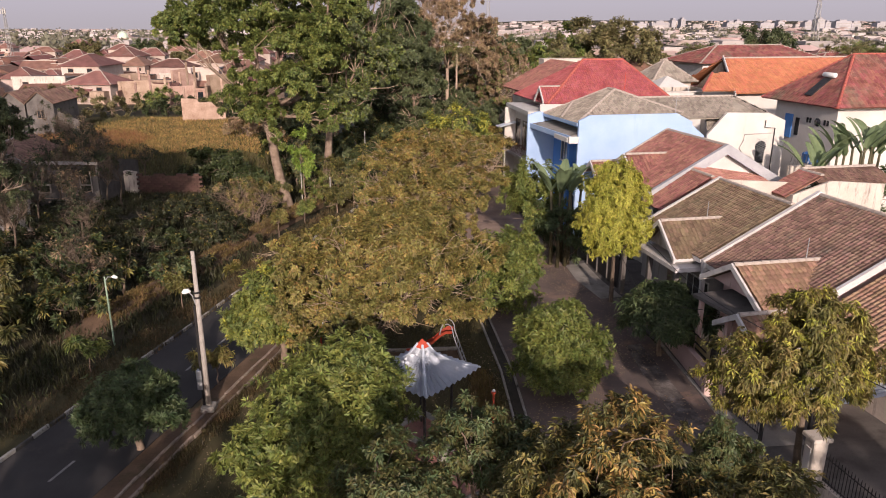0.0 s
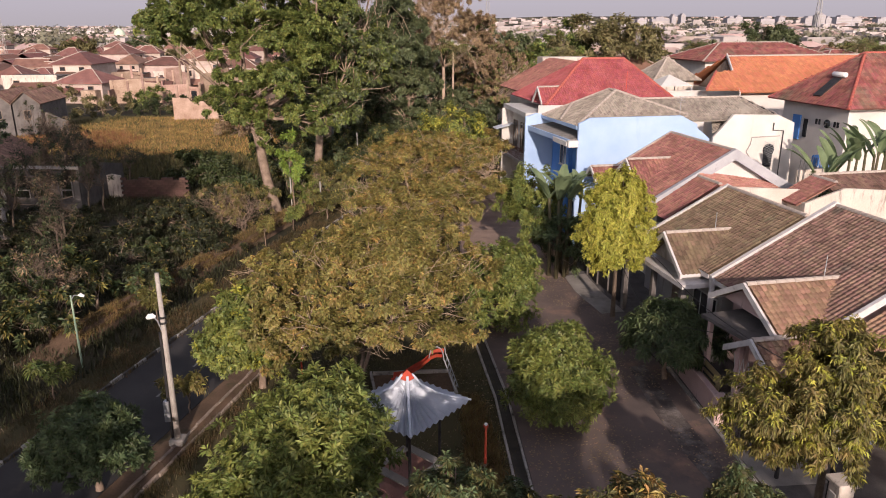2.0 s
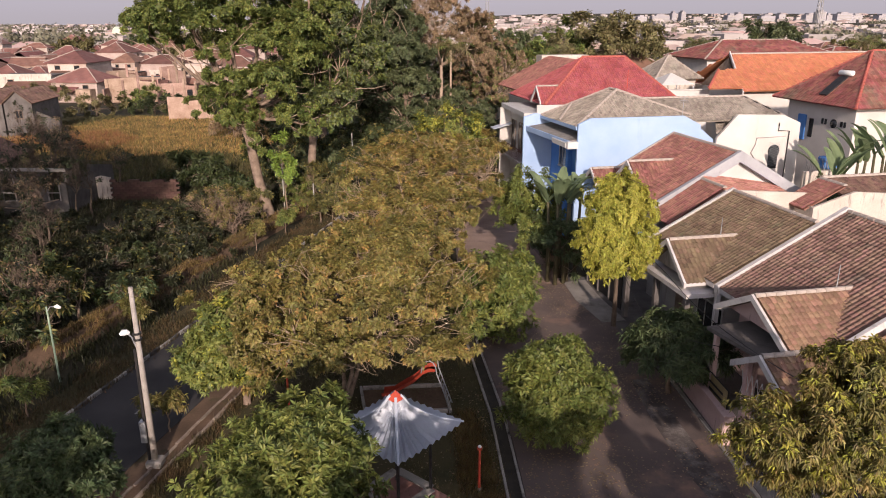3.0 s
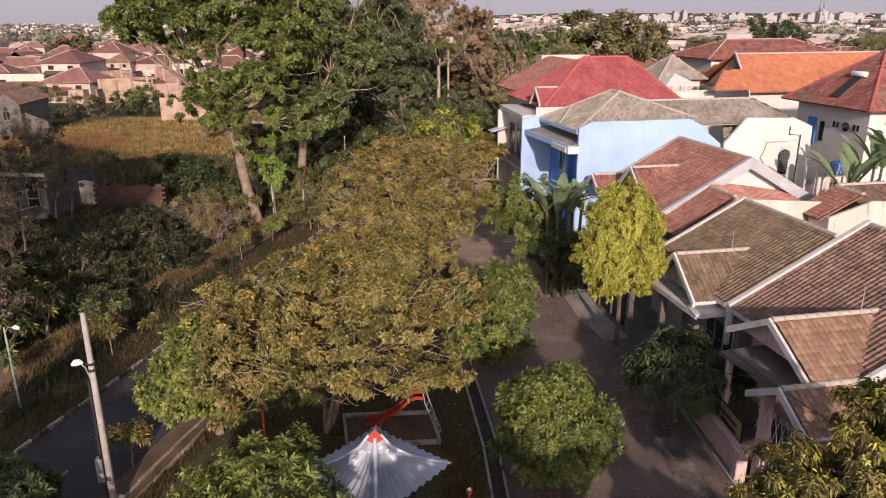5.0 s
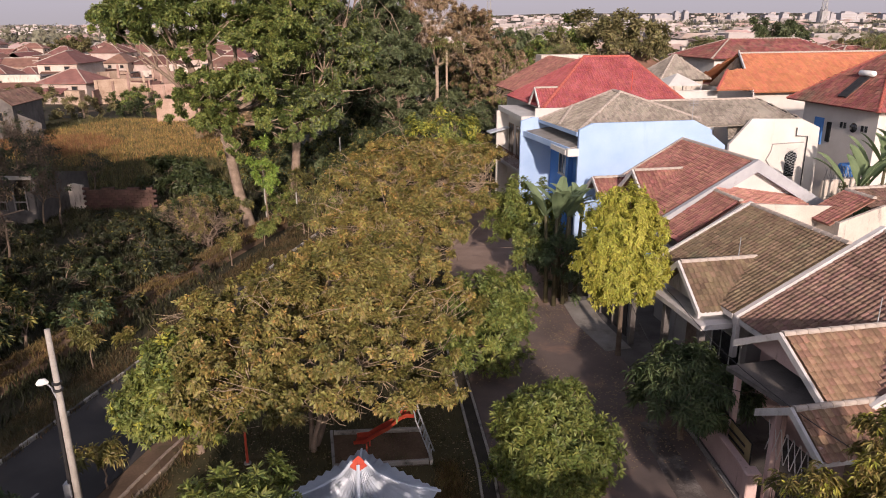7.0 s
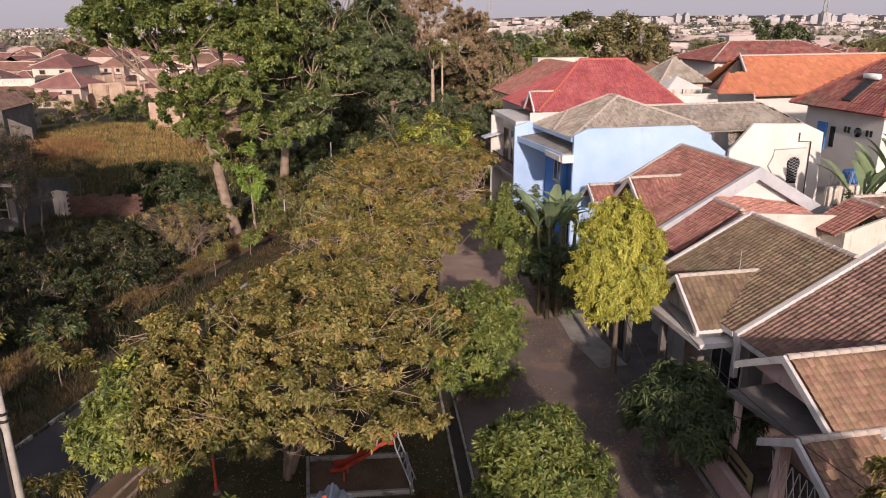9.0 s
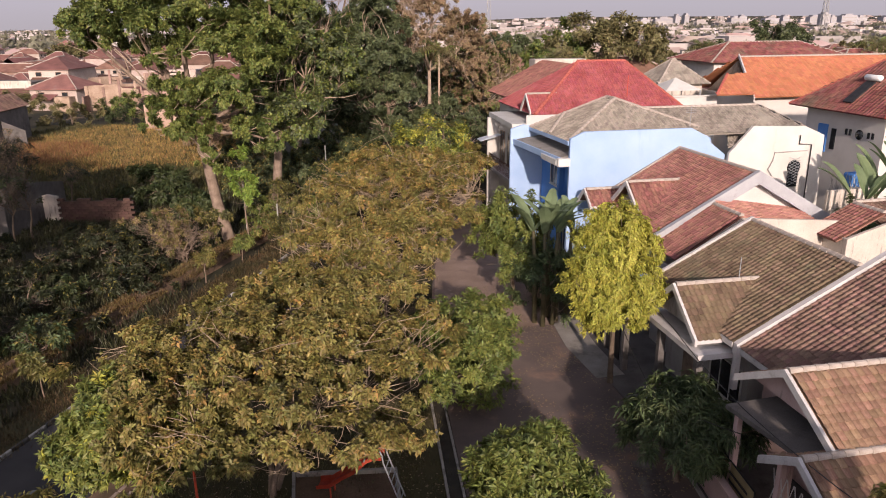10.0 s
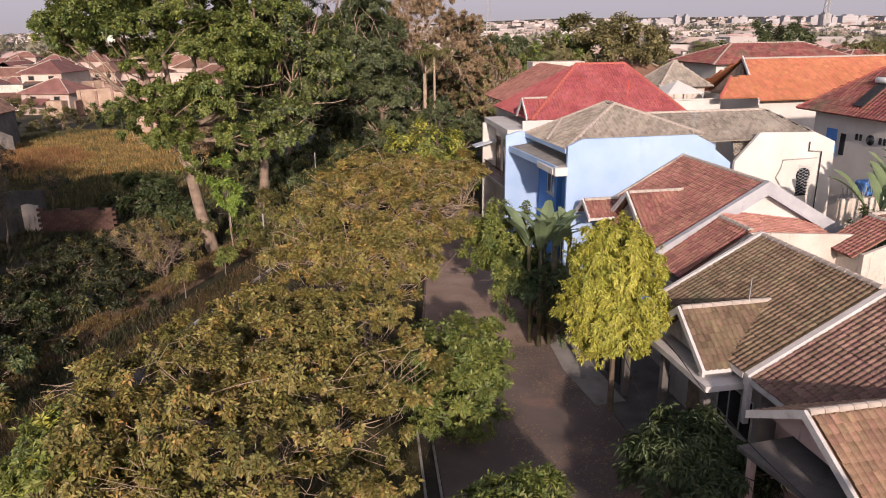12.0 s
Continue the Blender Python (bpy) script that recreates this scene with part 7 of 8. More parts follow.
tall("dry_tree", (0.2, 91, 0), (-0.8, 0.0), 10.0, 0.26, [(-0.6, 91, 13.4, 1.8, 1.8, 2.6), (-0.8, 91, 16.6, 2.0, 2.0, 2.0)], L_BROWN, 420, 75, "bare-branched tree with thin brown leaves", size=0.42, bark=BARK_PALE)
tall("dry_tree", (8.2, 98, 0), (0.0, 0.0), 5.0, 0.4, [(7.0, 98, 11.5, 3.4, 3.2, 3.4), (9.6, 98, 9.0, 3.0, 3.0, 3.2), (5.2, 98, 8.6, 3.0, 3.0, 3.0), (8.0, 97, 6.2, 3.2, 3.0, 2.4), (11.0, 99, 7.0, 2.4, 2.4, 2.4)], L_BROWN, 1500, 76, "broad tree turning brown behind the houses", second=(L_TALL, 0.3), size=0.5)
tall("tall_tree", (3.0, 84, 0), (0, 0), 3.0, 0.25, [(3.0, 84, 5.0, 2.6, 2.4, 2.4), (-2.0, 83, 3.4, 2.6, 2.4, 2.2), (-5.0, 84, 3.2, 2.6, 2.4, 2.2), (6.6, 86, 3.6, 2.6, 2.4, 2.2), (0.6, 83, 4.4, 2.2, 2.2, 2.0), (5.4, 84, 4.4, 2.2, 2.2, 2.0)], L_TALLDARK, 900, 77, "low dark tree beneath the tall ones", size=0.45)
tall("tall_tree", (-10.4, 76, 0), (0, 0), 5.0, 0.35, [(-10.6, 76, 9.0, 3.2, 3.0, 2.6), (-8.4, 76, 7.6, 2.6, 2.6, 2.0), (-12.8, 76, 8.0, 2.6, 2.6, 2.2), (-11.0, 76, 13.0, 3.2, 3.0, 2.4)], L_TALLDARK, 1300, 78, "dark tall tree in the grove", size=0.5)
tall("tall_tree", (-13.2, 80.0, 0), (0, 0), 6.0, 0.4, [(-13.2, 80, 10.0, 3.6, 3.2, 3.2), (-10.6, 80, 13.5, 3.4, 3.0, 3.0), (-14.6, 80, 14.5, 3.4, 3.0, 3.0), (-12.4, 80, 18.5, 3.6, 3.2, 2.8), (-11.0, 79, 6.4, 3.2, 3.0, 2.6), (-14.4, 79, 5.6, 3.0, 3.0, 2.4)], L_TALLDARK, 1300, 90, "dark dense tree in the middle of the grove", size=0.55)
tall("dark_tree", (-7.0, 99, 0), (0, 0), 3.0, 0.3, [(-7.0, 99, 4.6, 3.6, 3.0, 3.2), (-11.5, 99, 4.8, 3.6, 3.0, 3.4), (-2.5, 100, 4.6, 3.6, 3.0, 3.2), (2.5, 101, 4.8, 3.6, 3.0, 3.2), (-9.5, 98, 8.4, 3.6, 3.0, 2.8), (-4.5, 98, 8.4, 3.6, 3.0, 2.8), (0.5, 100, 9.4, 3.4, 3.0, 3.0), (4.5, 101, 8.6, 3.4, 3.0, 2.8)], L_TALLDARK, 1900, 82, "dark dense trees closing the back of the grove", size=0.6)
tall("dark_tree", (-28.4, 47.0, 0), (0, 0), 3.5, 0.3, [(-28.4, 47.0, 7.2, 1.7, 1.8, 2.6), (-28.7, 46.6, 4.4, 2.0, 1.9, 2.4), (-28.5, 47, 8.6, 1.3, 1.4, 1.3)], L_TALLDARK, 900, 79, "dark dense tree beside the derelict house", size=0.45)

# unseen trees added outside the view to shade road, lane and thicket
for i, (x, y, h, r) in enumerate(((-10.6, 5.5, 11.0, 2.4), (-6.6, 2.5, 7.6, 2.2), (6.4, 3.0, 9.6, 2.0), (15.0, 4.5, 8.6, 2.2), (-20.6, 18.0, 21.0, 1.9), (-25.2, 18.0, 23.0, 2.5), (-30.0, 20.0, 23.0, 2.6), (-35.0, 24.0, 22.6, 2.8), (-16.0, -6.0, 12.5, 3.2), (10.7, 9.0, 6.0, 1.3))):
    cr = [(x, y, h - 1.6, r, r, 1.8), (x - r * 0.6, y, h - 3.6, r * 0.9, r, 1.9), (x + r * 0.6, y, h - 3.6, r * 0.9, r, 1.9), (x, y - 0.8, h - 5.6, r * 1.1, r, 2.0)]
    tall("tall_tree", (x, y, 0), (0.2, 0.2), h * 0.42, 0.26, cr, L_TALL, 700, 80 + i, "leafy tree out of view, added to cast shade", size=0.5)
# dark leaf colours here carry the shade inside the grove
for i, (x, y, h, r) in enumerate(((-7.6, 66.5, 2.4, 2.2), (-4.6, 68.0, 2.6, 2.4), (-1.6, 70.0, 2.8, 2.4), (1.8, 72.0, 2.6, 2.2), (-9.6, 70.5, 2.6, 2.4), (-6.0, 73.5, 3.0, 2.6), (-12.8, 66.0, 2.4, 2.2), (-14.6, 71.0, 2.8, 2.4), (-2.0, 62.5, 2.2, 1.8), (-10.2, 62.6, 1.6, 1.4), (-5.6, 64.5, 2.2, 2.0), (4.6, 76.0, 2.8, 2.6), (-12.0, 74.5, 3.0, 2.6), (0.8, 66.5, 2.2, 2.0), (-8.0, 78.0, 3.2, 2.8), (1.2, 78.0, 3.0, 2.6))):
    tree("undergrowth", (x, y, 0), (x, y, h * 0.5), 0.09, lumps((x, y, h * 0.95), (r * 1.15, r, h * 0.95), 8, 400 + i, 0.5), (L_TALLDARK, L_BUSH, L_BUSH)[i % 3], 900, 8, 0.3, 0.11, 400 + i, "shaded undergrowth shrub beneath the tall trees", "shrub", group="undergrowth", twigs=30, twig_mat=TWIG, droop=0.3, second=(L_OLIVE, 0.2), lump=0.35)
BUSH = "dense green thicket shrub behind the verge, leaves coloured dark for shade"
bushes = [(-17.2, 33.6, 2.3, 2.2), (-19.4, 37.0, 2.9, 2.2), (-21.5, 33.0, 2.8, 2.4), (-16.0, 41.0, 2.6, 2.4), (-18.6, 44.6, 2.6, 2.2), (-22.5, 41.5, 2.8, 2.6), (-13.8, 46.0, 2.2, 2.0), (-20.5, 50.0, 2.2, 2.4), (-16.2, 50.5, 2.0, 2.2), (-25.5, 37.0, 3.0, 2.6),
          (-26.0, 47.0, 2.4, 2.6), (-19.5, 28.6, 2.6, 2.3), (-22.8, 27.0, 2.4, 2.2), (-18.5, 24.0, 2.0, 2.0), (-24.5, 53.0, 2.0, 2.2), (-18.2, 57.0, 1.7, 1.9), (-28.0, 42.0, 2.6, 2.4), (-22.0, 21.5, 2.2, 2.2), (-16.6, 37.2, 2.2, 1.9), (-14.9, 38.6, 1.6, 1.5), (-23.8, 31.0, 2.8, 2.4), (-17.0, 46.8, 2.2, 2.0), (-14.6, 49.6, 1.8, 1.7), (-27.5, 51.0, 2.4, 2.6), (-22.6, 46.0, 2.6, 2.4), (-29.5, 46.0, 2.6, 2.6), (-19.0, 53.5, 1.9, 2.1), (-21.0, 56.5, 1.6, 2.0)]
for i, (x, y, h, r) in enumerate(bushes):
    # rows behind the front one take darker leaves in place of shade
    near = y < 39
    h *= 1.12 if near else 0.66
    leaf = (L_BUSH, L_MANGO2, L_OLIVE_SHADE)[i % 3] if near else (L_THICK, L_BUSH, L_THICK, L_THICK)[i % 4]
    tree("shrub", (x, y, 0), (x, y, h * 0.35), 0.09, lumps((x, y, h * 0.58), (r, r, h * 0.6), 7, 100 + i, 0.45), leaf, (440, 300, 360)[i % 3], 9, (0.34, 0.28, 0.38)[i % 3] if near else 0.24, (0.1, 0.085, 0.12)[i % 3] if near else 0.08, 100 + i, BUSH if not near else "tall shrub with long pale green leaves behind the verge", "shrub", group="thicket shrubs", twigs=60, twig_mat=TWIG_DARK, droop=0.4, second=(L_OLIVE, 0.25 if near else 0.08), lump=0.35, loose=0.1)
for i, (x, y, h, r) in enumerate(((-13.2, 52.5, 2.6, 2.2), (-15.4, 54.6, 2.6, 2.2))):
    tree("dry_shrub", (x, y, 0), (x, y, h * 0.3), 0.08, lumps((x, y, h * 0.6), (r, r, h * 0.6), 6, 130 + i, 0.5), L_OLIVE, 420, 8, 0.18, 0.055, 130 + i, "sparse dry shrub with many bare twigs", "shrub", group="dry shrubs", twigs=200, twig_mat=BARK, stems=3, second=(L_BROWN, 0.4))
for i, (x, y, h, r, lf) in enumerate(((-31, 118, 2.6, 4, L_BUSH), (-38, 120, 2.8, 4.5, L_FAR), (-45, 121, 3.0, 5, L_BUSH), (-53, 118, 3.2, 4.5, L_FAR), (-24, 114, 3.0, 4, L_BUSH), (-57, 108, 4, 4, L_BUSH), (-36, 127, 3.2, 5, L_TALL), (-48, 129, 3.2, 5, L_TALL), (-25, 95, 3.4, 3.0, L_BROWN), (-62, 120, 5, 4, L_FAR),
                                    (-22, 100, 4.5, 3, L_BROWN), (-46, 64, 4.0, 3.5, L_BUSH), (-39, 68, 3.4, 3.0, L_BUSH), (-55, 75, 4.0, 4.0, L_BUSH), (-20, 68, 2.4, 2.4, L_BUSH), (-17, 64, 2.2, 2.2, L_BUSH), (-23, 72, 1.8, 2.4, L_BUSH))):
    tree("field_shrub", (x, y, 0), (x, y, h * 0.4), 0.12, lumps((x, y, h * 0.55), (r, r, h * 0.55), 6, 150 + i, 0.5), lf, 420, 8, 0.45, 0.16, 150 + i, "shrub at the edge of the dry field", "shrub", group="field shrubs", twigs=20, droop=0.3, lump=0.35)
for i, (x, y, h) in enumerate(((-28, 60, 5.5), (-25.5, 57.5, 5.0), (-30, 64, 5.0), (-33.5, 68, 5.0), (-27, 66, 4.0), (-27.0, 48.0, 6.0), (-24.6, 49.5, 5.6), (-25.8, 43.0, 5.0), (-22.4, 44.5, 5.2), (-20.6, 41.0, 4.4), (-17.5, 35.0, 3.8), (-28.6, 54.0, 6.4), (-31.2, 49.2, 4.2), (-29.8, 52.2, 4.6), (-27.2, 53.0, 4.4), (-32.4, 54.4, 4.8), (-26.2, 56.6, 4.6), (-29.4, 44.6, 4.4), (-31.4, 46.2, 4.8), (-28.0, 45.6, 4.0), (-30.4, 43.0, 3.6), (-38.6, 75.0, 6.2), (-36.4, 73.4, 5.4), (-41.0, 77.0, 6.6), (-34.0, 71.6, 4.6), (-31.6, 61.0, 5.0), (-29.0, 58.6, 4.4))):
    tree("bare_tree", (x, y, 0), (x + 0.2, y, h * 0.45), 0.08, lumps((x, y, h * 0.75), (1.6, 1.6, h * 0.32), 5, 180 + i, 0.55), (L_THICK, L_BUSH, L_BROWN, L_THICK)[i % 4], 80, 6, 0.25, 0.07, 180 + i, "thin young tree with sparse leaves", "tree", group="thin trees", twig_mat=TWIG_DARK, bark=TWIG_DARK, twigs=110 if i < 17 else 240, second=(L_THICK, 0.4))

tree("young_tree", (-10.2, 56.4, 0), (-10.3, 56.4, 2.6), 0.06, [(-10.5, 56.3, 5.6, 0.7, 0.7, 1.0), (-10.3, 56.2, 4.3, 0.7, 0.7, 0.9), (-9.9, 56.2, 3.5, 0.5, 0.5, 0.6)], L_LEAFGREEN, 420, 10, 0.26, 0.1, 320, "bright green young tree beside the big trunk", "tree", low=-0.8)
for i, (x, y, h, r) in enumerate(((-8.2, 57.6, 2.6, 1.6), (-9.8, 57.4, 1.8, 1.2), (-6.6, 58.4, 2.8, 1.7), (-7.6, 55.4, 1.7, 1.3), (-5.2, 57.0, 2.2, 1.5), (-12.8, 57.6, 1.6, 1.3))):
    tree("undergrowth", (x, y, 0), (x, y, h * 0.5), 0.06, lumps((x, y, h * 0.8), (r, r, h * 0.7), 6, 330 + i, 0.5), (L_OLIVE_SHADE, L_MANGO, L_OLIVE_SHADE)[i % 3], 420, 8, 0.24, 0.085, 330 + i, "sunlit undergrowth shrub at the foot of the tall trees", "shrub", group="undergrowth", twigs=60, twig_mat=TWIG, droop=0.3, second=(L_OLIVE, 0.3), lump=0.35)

# ---------------------------------------------------------------- plants by the houses
tree("garden_tree", (6.6, 45.2, 0), (6.5, 45.0, 2.0), 0.13, [(6.5, 44.8, 4.9, 1.6, 1.6, 1.3), (5.7, 45.4, 4.2, 1.3, 1.3, 1.2), (7.4, 44.6, 4.6, 1.3, 1.3, 1.2), (6.7, 44.0, 3.6, 1.4, 1.2, 1.1), (6.0, 44.4, 2.8, 1.2, 1.2, 1.0)], L_MANGO, 1900, 10, 0.2, 0.07, 200, "dark green garden tree over the lane", "tree", low=-0.85, second=(L_MANGO, 0.4))
tree("garden_shrub", (8.3, 46.0, 0), (8.3, 46.0, 0.8), 0.08, [(8.0, 42.0, 2.6, 1.2, 1.2, 1.2), (8.5, 41.6, 1.4, 1.0, 1.0, 1.0), (7.6, 43.0, 2.8, 1.3, 1.3, 1.2), (8.2, 46, 1.6, 1.3, 1.4, 1.0), (7.5, 44.6, 1.2, 1.1, 1.2, 0.9), (8.9, 47.4, 1.8, 1.2, 1.2, 1.0)], L_MANGO2, 1300, 9, 0.22, 0.07, 201, "dark shrub at a garden fence", "shrub", low=-0.6)
banana("banana_plant", (7.75, 42.3, 0), 7.9, 13, 210, "tall banana plant with broad torn leaves", lean=(-0.1, -0.3), size=2.7)
banana("banana_plant", (8.5, 43.0, 0), 7.6, 12, 211, "tall banana plant with broad torn leaves", size=2.7)
pq = (MR @ Vector((15.6, 15.4, 0)), MR @ Vector((17.4, 15.8, 0)), MR @ Vector((19.2, 15.6, 0)), MR @ Vector((20.8, 16.6, 0)))
for i, p in enumerate(pq):
    banana("banana_plant", (p.x, p.y, 0), (9.0, 10.2, 10.8, 10.0)[i], 8, 220 + i, "tall banana plant with dark torn leaves behind the house", size=3.1)
pg = MR @ Vector((18.2, 14.6, 0))
tree("garden_tree", (pg.x, pg.y, 0), (pg.x, pg.y, 3.0), 0.14, [(pg.x - 2.4, pg.y, 4.2, 1.6, 1.4, 1.3), (pg.x, pg.y + 0.2, 4.6, 1.7, 1.4, 1.3), (pg.x + 2.4, pg.y + 0.3, 4.6, 1.7, 1.4, 1.4), (pg.x + 1, pg.y, 3.6, 2.2, 1.5, 1.5), (pg.x - 1.6, pg.y, 3.4, 2.2, 1.5, 1.5)], L_MANGO2, 1500, 9, 0.24, 0.08, 202, "dark garden tree beneath the banana leaves", "tree", low=-0.9)
for i, (x, y, h, r, lf) in enumerate(((25, 114, 16.0, 7.0, L_FAR), (19.5, 116, 14.0, 4.5, L_TALL), (32, 118, 14.0, 6.0, L_FAR), (15, 105, 7.0, 3.5, L_FAR), (38, 112, 8.0, 4.0, L_BROWN), (61, 150, 14.6, 8, L_TALLDARK), (70, 152, 15.0, 7.5, L_TALLDARK), (30, 145, 9.0, 6.0, L_TALL), (60, 140, 8.0, 5.0, L_FAR), (100, 150, 7.5, 4.5, L_FAR),
                                    (15, 190, 13, 8, L_TALLDARK), (25, 200, 12, 8, L_TALL), (-100, 300, 10, 12, L_FAR), (-70, 290, 9, 9, L_TALL), (-120, 310, 9, 10, L_TALLDARK), (-150, 310, 9, 10, L_FAR), (-80, 240, 8, 7, L_FAR), (110, 200, 9, 7, L_FAR), (140, 230, 9, 8, L_TALL), (55, 190, 9, 7, L_FAR))):
    tree("far_tree", (x, y, 0), (x, y, h * 0.4), 0.3, lumps((x, y, h * 0.6), (r, r, h * 0.42), 7, 230 + i, 0.5), lf, 1000, 9, 0.5 + y * 0.001, 0.2 + y * 0.0006, 230 + i, "broad tree among the town roofs", "tree", group="town trees", twigs=14, low=-0.8)
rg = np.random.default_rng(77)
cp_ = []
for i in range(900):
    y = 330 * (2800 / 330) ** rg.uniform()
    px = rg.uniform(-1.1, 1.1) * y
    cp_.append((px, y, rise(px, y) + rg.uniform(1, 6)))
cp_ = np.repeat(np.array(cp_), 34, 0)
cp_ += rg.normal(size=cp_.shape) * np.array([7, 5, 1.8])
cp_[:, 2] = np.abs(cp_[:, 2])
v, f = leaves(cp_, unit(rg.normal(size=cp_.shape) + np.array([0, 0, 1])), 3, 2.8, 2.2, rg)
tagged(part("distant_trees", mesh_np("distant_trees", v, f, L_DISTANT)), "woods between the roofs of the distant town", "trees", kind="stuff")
# glowing arc, haze and sky tone painted as a height gradient
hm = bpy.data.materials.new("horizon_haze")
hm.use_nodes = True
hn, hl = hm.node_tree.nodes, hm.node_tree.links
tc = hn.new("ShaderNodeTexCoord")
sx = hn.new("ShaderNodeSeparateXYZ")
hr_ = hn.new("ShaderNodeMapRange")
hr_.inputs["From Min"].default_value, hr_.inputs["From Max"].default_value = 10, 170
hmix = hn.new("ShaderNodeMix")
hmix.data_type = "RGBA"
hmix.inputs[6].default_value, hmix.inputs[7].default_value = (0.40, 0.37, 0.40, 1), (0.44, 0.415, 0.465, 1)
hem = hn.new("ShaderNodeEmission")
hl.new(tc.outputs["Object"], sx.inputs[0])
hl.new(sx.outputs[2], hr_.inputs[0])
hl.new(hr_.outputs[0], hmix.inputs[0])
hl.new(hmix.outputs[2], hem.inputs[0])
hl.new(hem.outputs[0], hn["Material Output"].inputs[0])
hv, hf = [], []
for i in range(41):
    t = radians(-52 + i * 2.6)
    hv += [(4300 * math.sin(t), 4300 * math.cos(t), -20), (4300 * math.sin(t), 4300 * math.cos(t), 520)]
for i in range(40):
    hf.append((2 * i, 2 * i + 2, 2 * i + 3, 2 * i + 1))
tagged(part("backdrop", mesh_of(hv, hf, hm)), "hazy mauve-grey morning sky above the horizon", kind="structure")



def palm(x, y, h, seed, label, size=2.6, n=22):
    """A palm: a slim ringed trunk and a head of arching feathered fronds."""
    rg_ = np.random.default_rng(seed)
    e = thing("palm_tree", pose(x, y, 0), label, "palm tree", "palm trees")
    smooth_all(part("trunk", tube([(0, 0, -0.2), (0.05, 0, h * 0.3), (0.1, 0.05, h * 0.7), (0.1, 0, h)], [0.2, 0.14, 0.12, 0.11], 9), BARK_PALE, e))
    part("crown_shaft", tube([(0.1, 0, h - 0.1), (0.1, 0, h + 0.5)], [0.17, 0.08], 8), STEM, e)
    for i in range(n):
        a_, up_ = rg_.uniform(0, math.tau), rg_.uniform(0.0, 1.35)
        d_ = Vector((math.cos(a_), math.sin(a_), 0))
        s_ = Vector((-d_.y, d_.x, 0))
        ln = size * rg_.uniform(0.8, 1.15)
        v_, f_, spine = [], [], []
        for k in range(11):
            t_ = k / 10
            spine.append(Vector((0.1, 0, h + 0.3)) + d_ * ln * t_ * math.cos(up_ * 0.75) + Vector((0, 0, ln * (t_ * math.sin(up_) - 0.6 * t_ * t_))))
        for k in range(10):
            p_, q_ = spine[k], spine[k + 1]
            w_ = size * 0.26 * math.sin(math.pi * (0.12 + 0.84 * k / 10)) ** 0.7
            for sd in (-1, 1):
                b_ = len(v_)
                tip = p_ + s_ * sd * w_ + (q_ - p_) * 1.3 - Vector((0, 0, w_ * 0.55))
                v_ += [p_, p_.lerp(q_, 0.55), tip]
                f_.append((b_, b_ + 1, b_ + 2))
        part("frond", mesh_of(v_, f_, L_FAR if i % 3 else L_TALL, name="frond"), None, e)
    return e


palm(2.4, 89.0, 11.2, 500, "tall palm with a pale trunk among the dry trees", 3.0)
for i, (x, y, h) in enumerate(((16.4, 99, 10.2), (61.5, 110, 10.8), (65.5, 112, 10.4), (39.0, 113, 10.6), (69.5, 122, 10.8))):
    palm(x, y, h, 510 + i, "coconut palm between the town roofs", 3.0, 18)

# ---------------------------------------------------------------- grass
grass("park_grass", [(-8.6, 16), (-4.4, 36), (-2, 46), (1.8, 46), (2.6, 36), (3.3, 27), (3.9, 16)], 5200, 0.14, 0.012, G_GREEN, 300, "short uneven park grass", clump=6)
grass("tall_dry_grass", [(2.0, 20.5), (1.9, 28.5), (2.5, 28.5), (3.1, 24), (3.4, 20.5)], 1700, 0.22, 0.014, G_BANK, 301, "strip of dry brown grass along the drain", clump=8)
grass("verge_grass", [(-15.9, 22), (-13.9, 24), (-7.4, 53), (-4.5, 66), (-6.5, 66), (-9.4, 53)], 3600, 0.22, 0.016, G_VERGE, 302, "rough verge grass and weeds", clump=7, spread=0.2)
for k in range(3):
    o = (-0.5, 0.05, 0.5)[k]
    grass("bank_grass", [(-16.65 + o, 33.5), (-16.15 + o, 33.5), (-9.25 + o, 60.5), (-9.75 + o, 60.5)], 1300, 0.22, 0.018, G_BANK, 320 + k, "dry brown grass on the earth bank", clump=8, spread=0.13, z=(0.3, 0.5, 0.24)[k])
grass("kerb_weeds", [(-9.0, 20), (-8.0, 24.5), (-6.4, 31), (-6.0, 31), (-7.3, 24.5), (-8.4, 20)], 500, 0.22, 0.014, G_VERGE, 303, "dry weeds along the park kerb", clump=7)
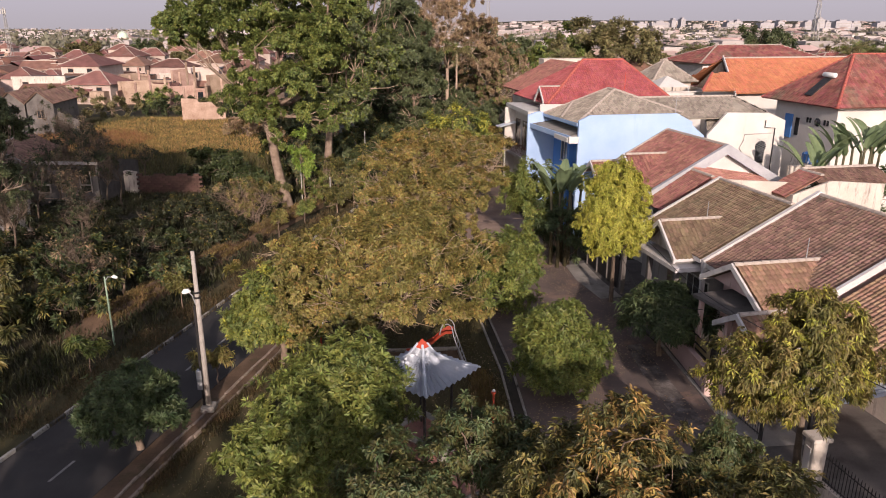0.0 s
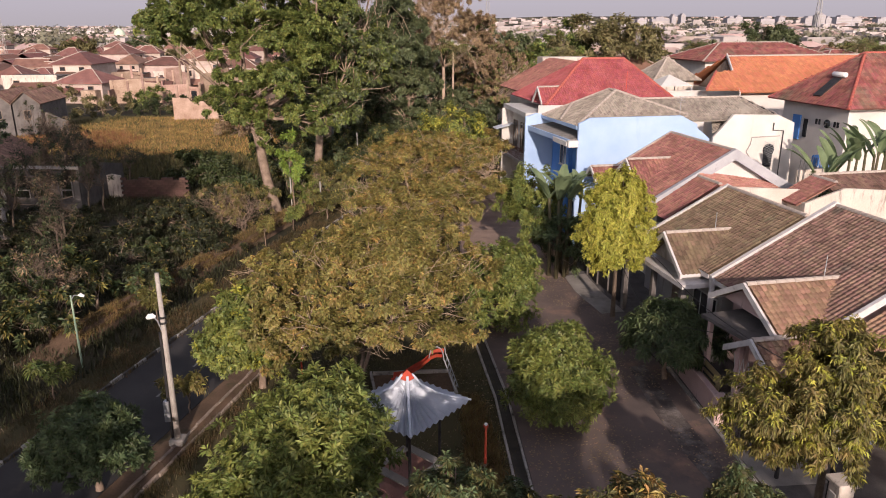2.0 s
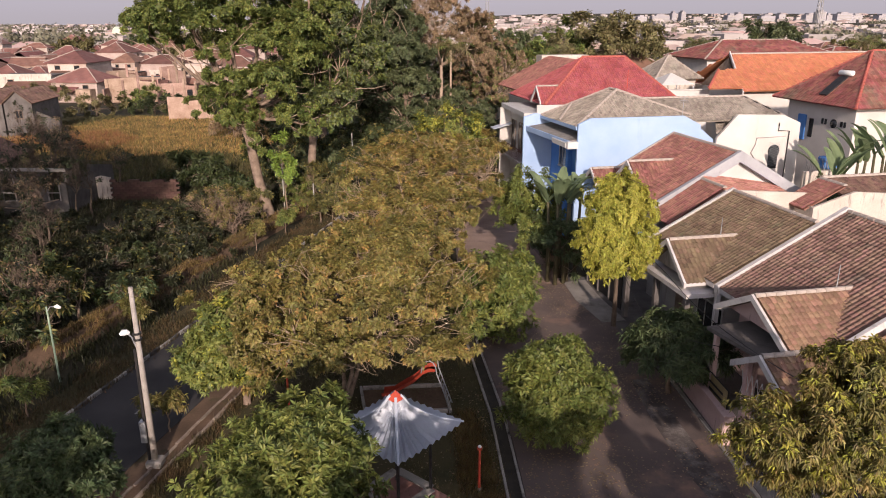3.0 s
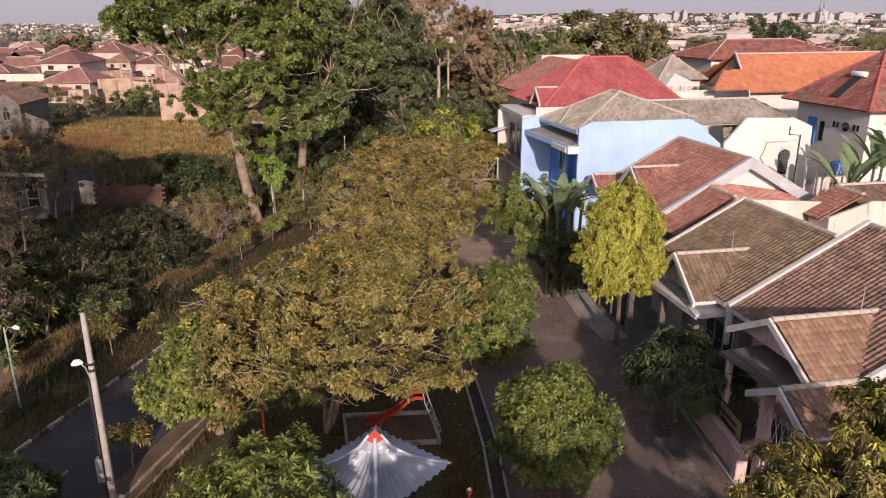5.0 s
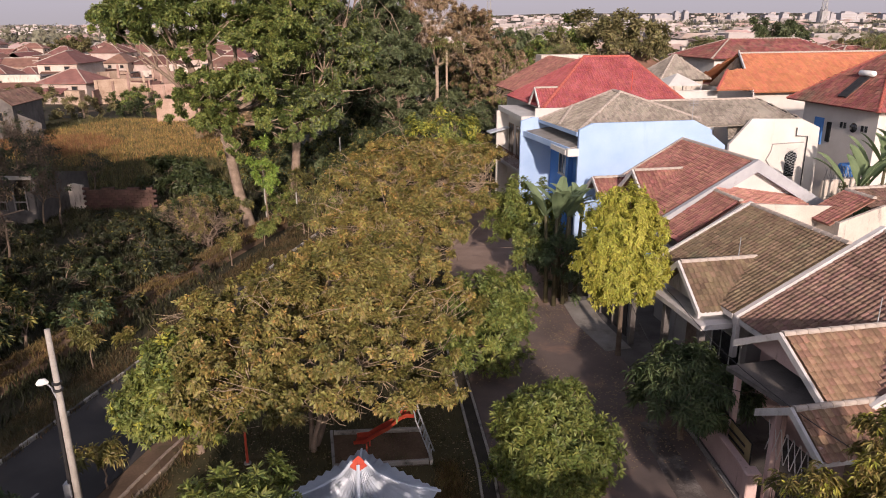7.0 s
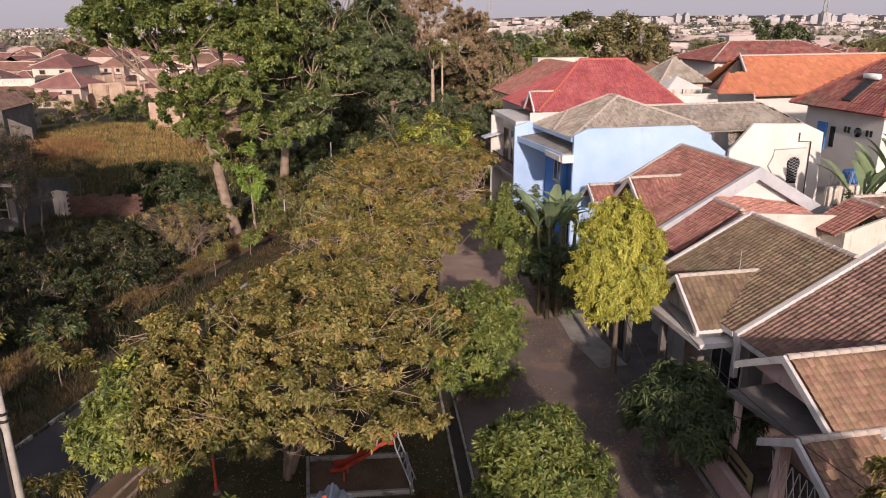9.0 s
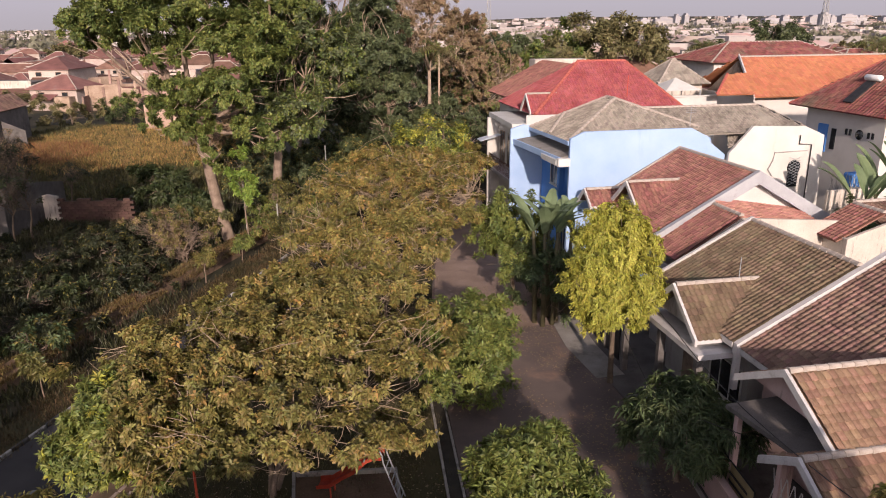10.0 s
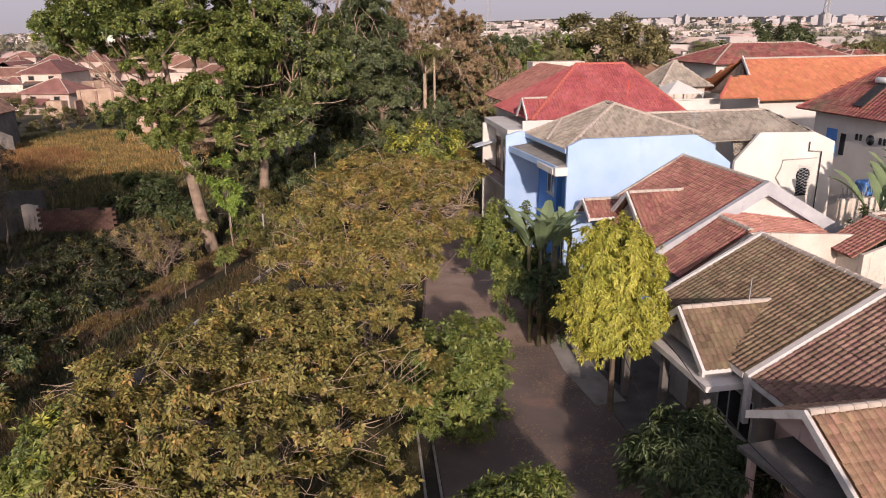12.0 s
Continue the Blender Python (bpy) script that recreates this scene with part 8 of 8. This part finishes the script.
grass("field_grass", [(-58, 82), (-54, 95), (-46, 115), (-27, 113), (-18, 94), (-19, 82), (-26, 85), (-34, 79), (-46, 84)], 7500, 0.5, 0.05, G_FIELD, 304, "tall dry yellow field grass", clump=7, spread=0.4, z=0.1)
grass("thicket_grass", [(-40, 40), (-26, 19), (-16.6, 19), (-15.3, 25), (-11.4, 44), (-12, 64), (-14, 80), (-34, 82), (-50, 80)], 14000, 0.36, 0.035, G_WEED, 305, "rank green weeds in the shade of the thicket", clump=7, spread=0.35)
grass("field_weeds", [(-60, 68), (-60, 104), (-50, 117), (-24, 116), (-16, 92), (-16, 70)], 9000, 0.45, 0.06, G_GREEN, 306, "green weeds spreading through the dry field", clump=7, spread=0.5, z=0.1)
grass("field_reeds", [(-56, 84), (-52, 96), (-42, 99), (-36, 92), (-38, 84), (-46, 86)], 2600, 0.7, 0.05, G_RUST, 307, "rust-coloured dry reeds in the field", clump=7, spread=0.4, z=0.1)


def litter(name, poly, n, size, material, seed, label, z):
    """Small dry leaves lying loose over a plan polygon."""
    rg_ = np.random.default_rng(seed)
    P = np.array(poly)
    pts = []
    while len(pts) < n:
        x, y = rg_.uniform(P.min(0), P.max(0))
        if inside(poly, x, y) and noise.noise(Vector((x * 0.5, y * 0.35, seed))) > rg_.uniform(-0.3, 0.35):
            pts.append((x, y, z))
    v_, f_ = leaves(np.array(pts), np.tile(np.array([0.0, 0.0, 1.0]), (n, 1)), 1, size, size * 0.55, rg_, 1.35, 1.6, 0.0)
    v_[:, 2] = np.maximum(v_[:, 2] * 0.3 + z * 0.7, z + 0.004)
    tagged(part(name, mesh_np(name, v_, f_, material)), label, "leaves", kind="stuff")


litter("fallen_leaves", [(4.3, 14), (3.9, 28), (2.9, 37), (2.4, 48), (7.0, 48), (9.6, 37), (10.8, 30), (11.4, 16)], 5200, 0.1, L_BROWN, 310, "dry brown leaves scattered over the lane", 0.03)
litter("fallen_leaves", [(-9, 16), (-5.2, 36), (-3, 46), (1.6, 46), (2.4, 36), (3.2, 27), (3.7, 16)], 3200, 0.09, L_BROWN, 311, "dry leaves fallen on the park lawn", 0.02)
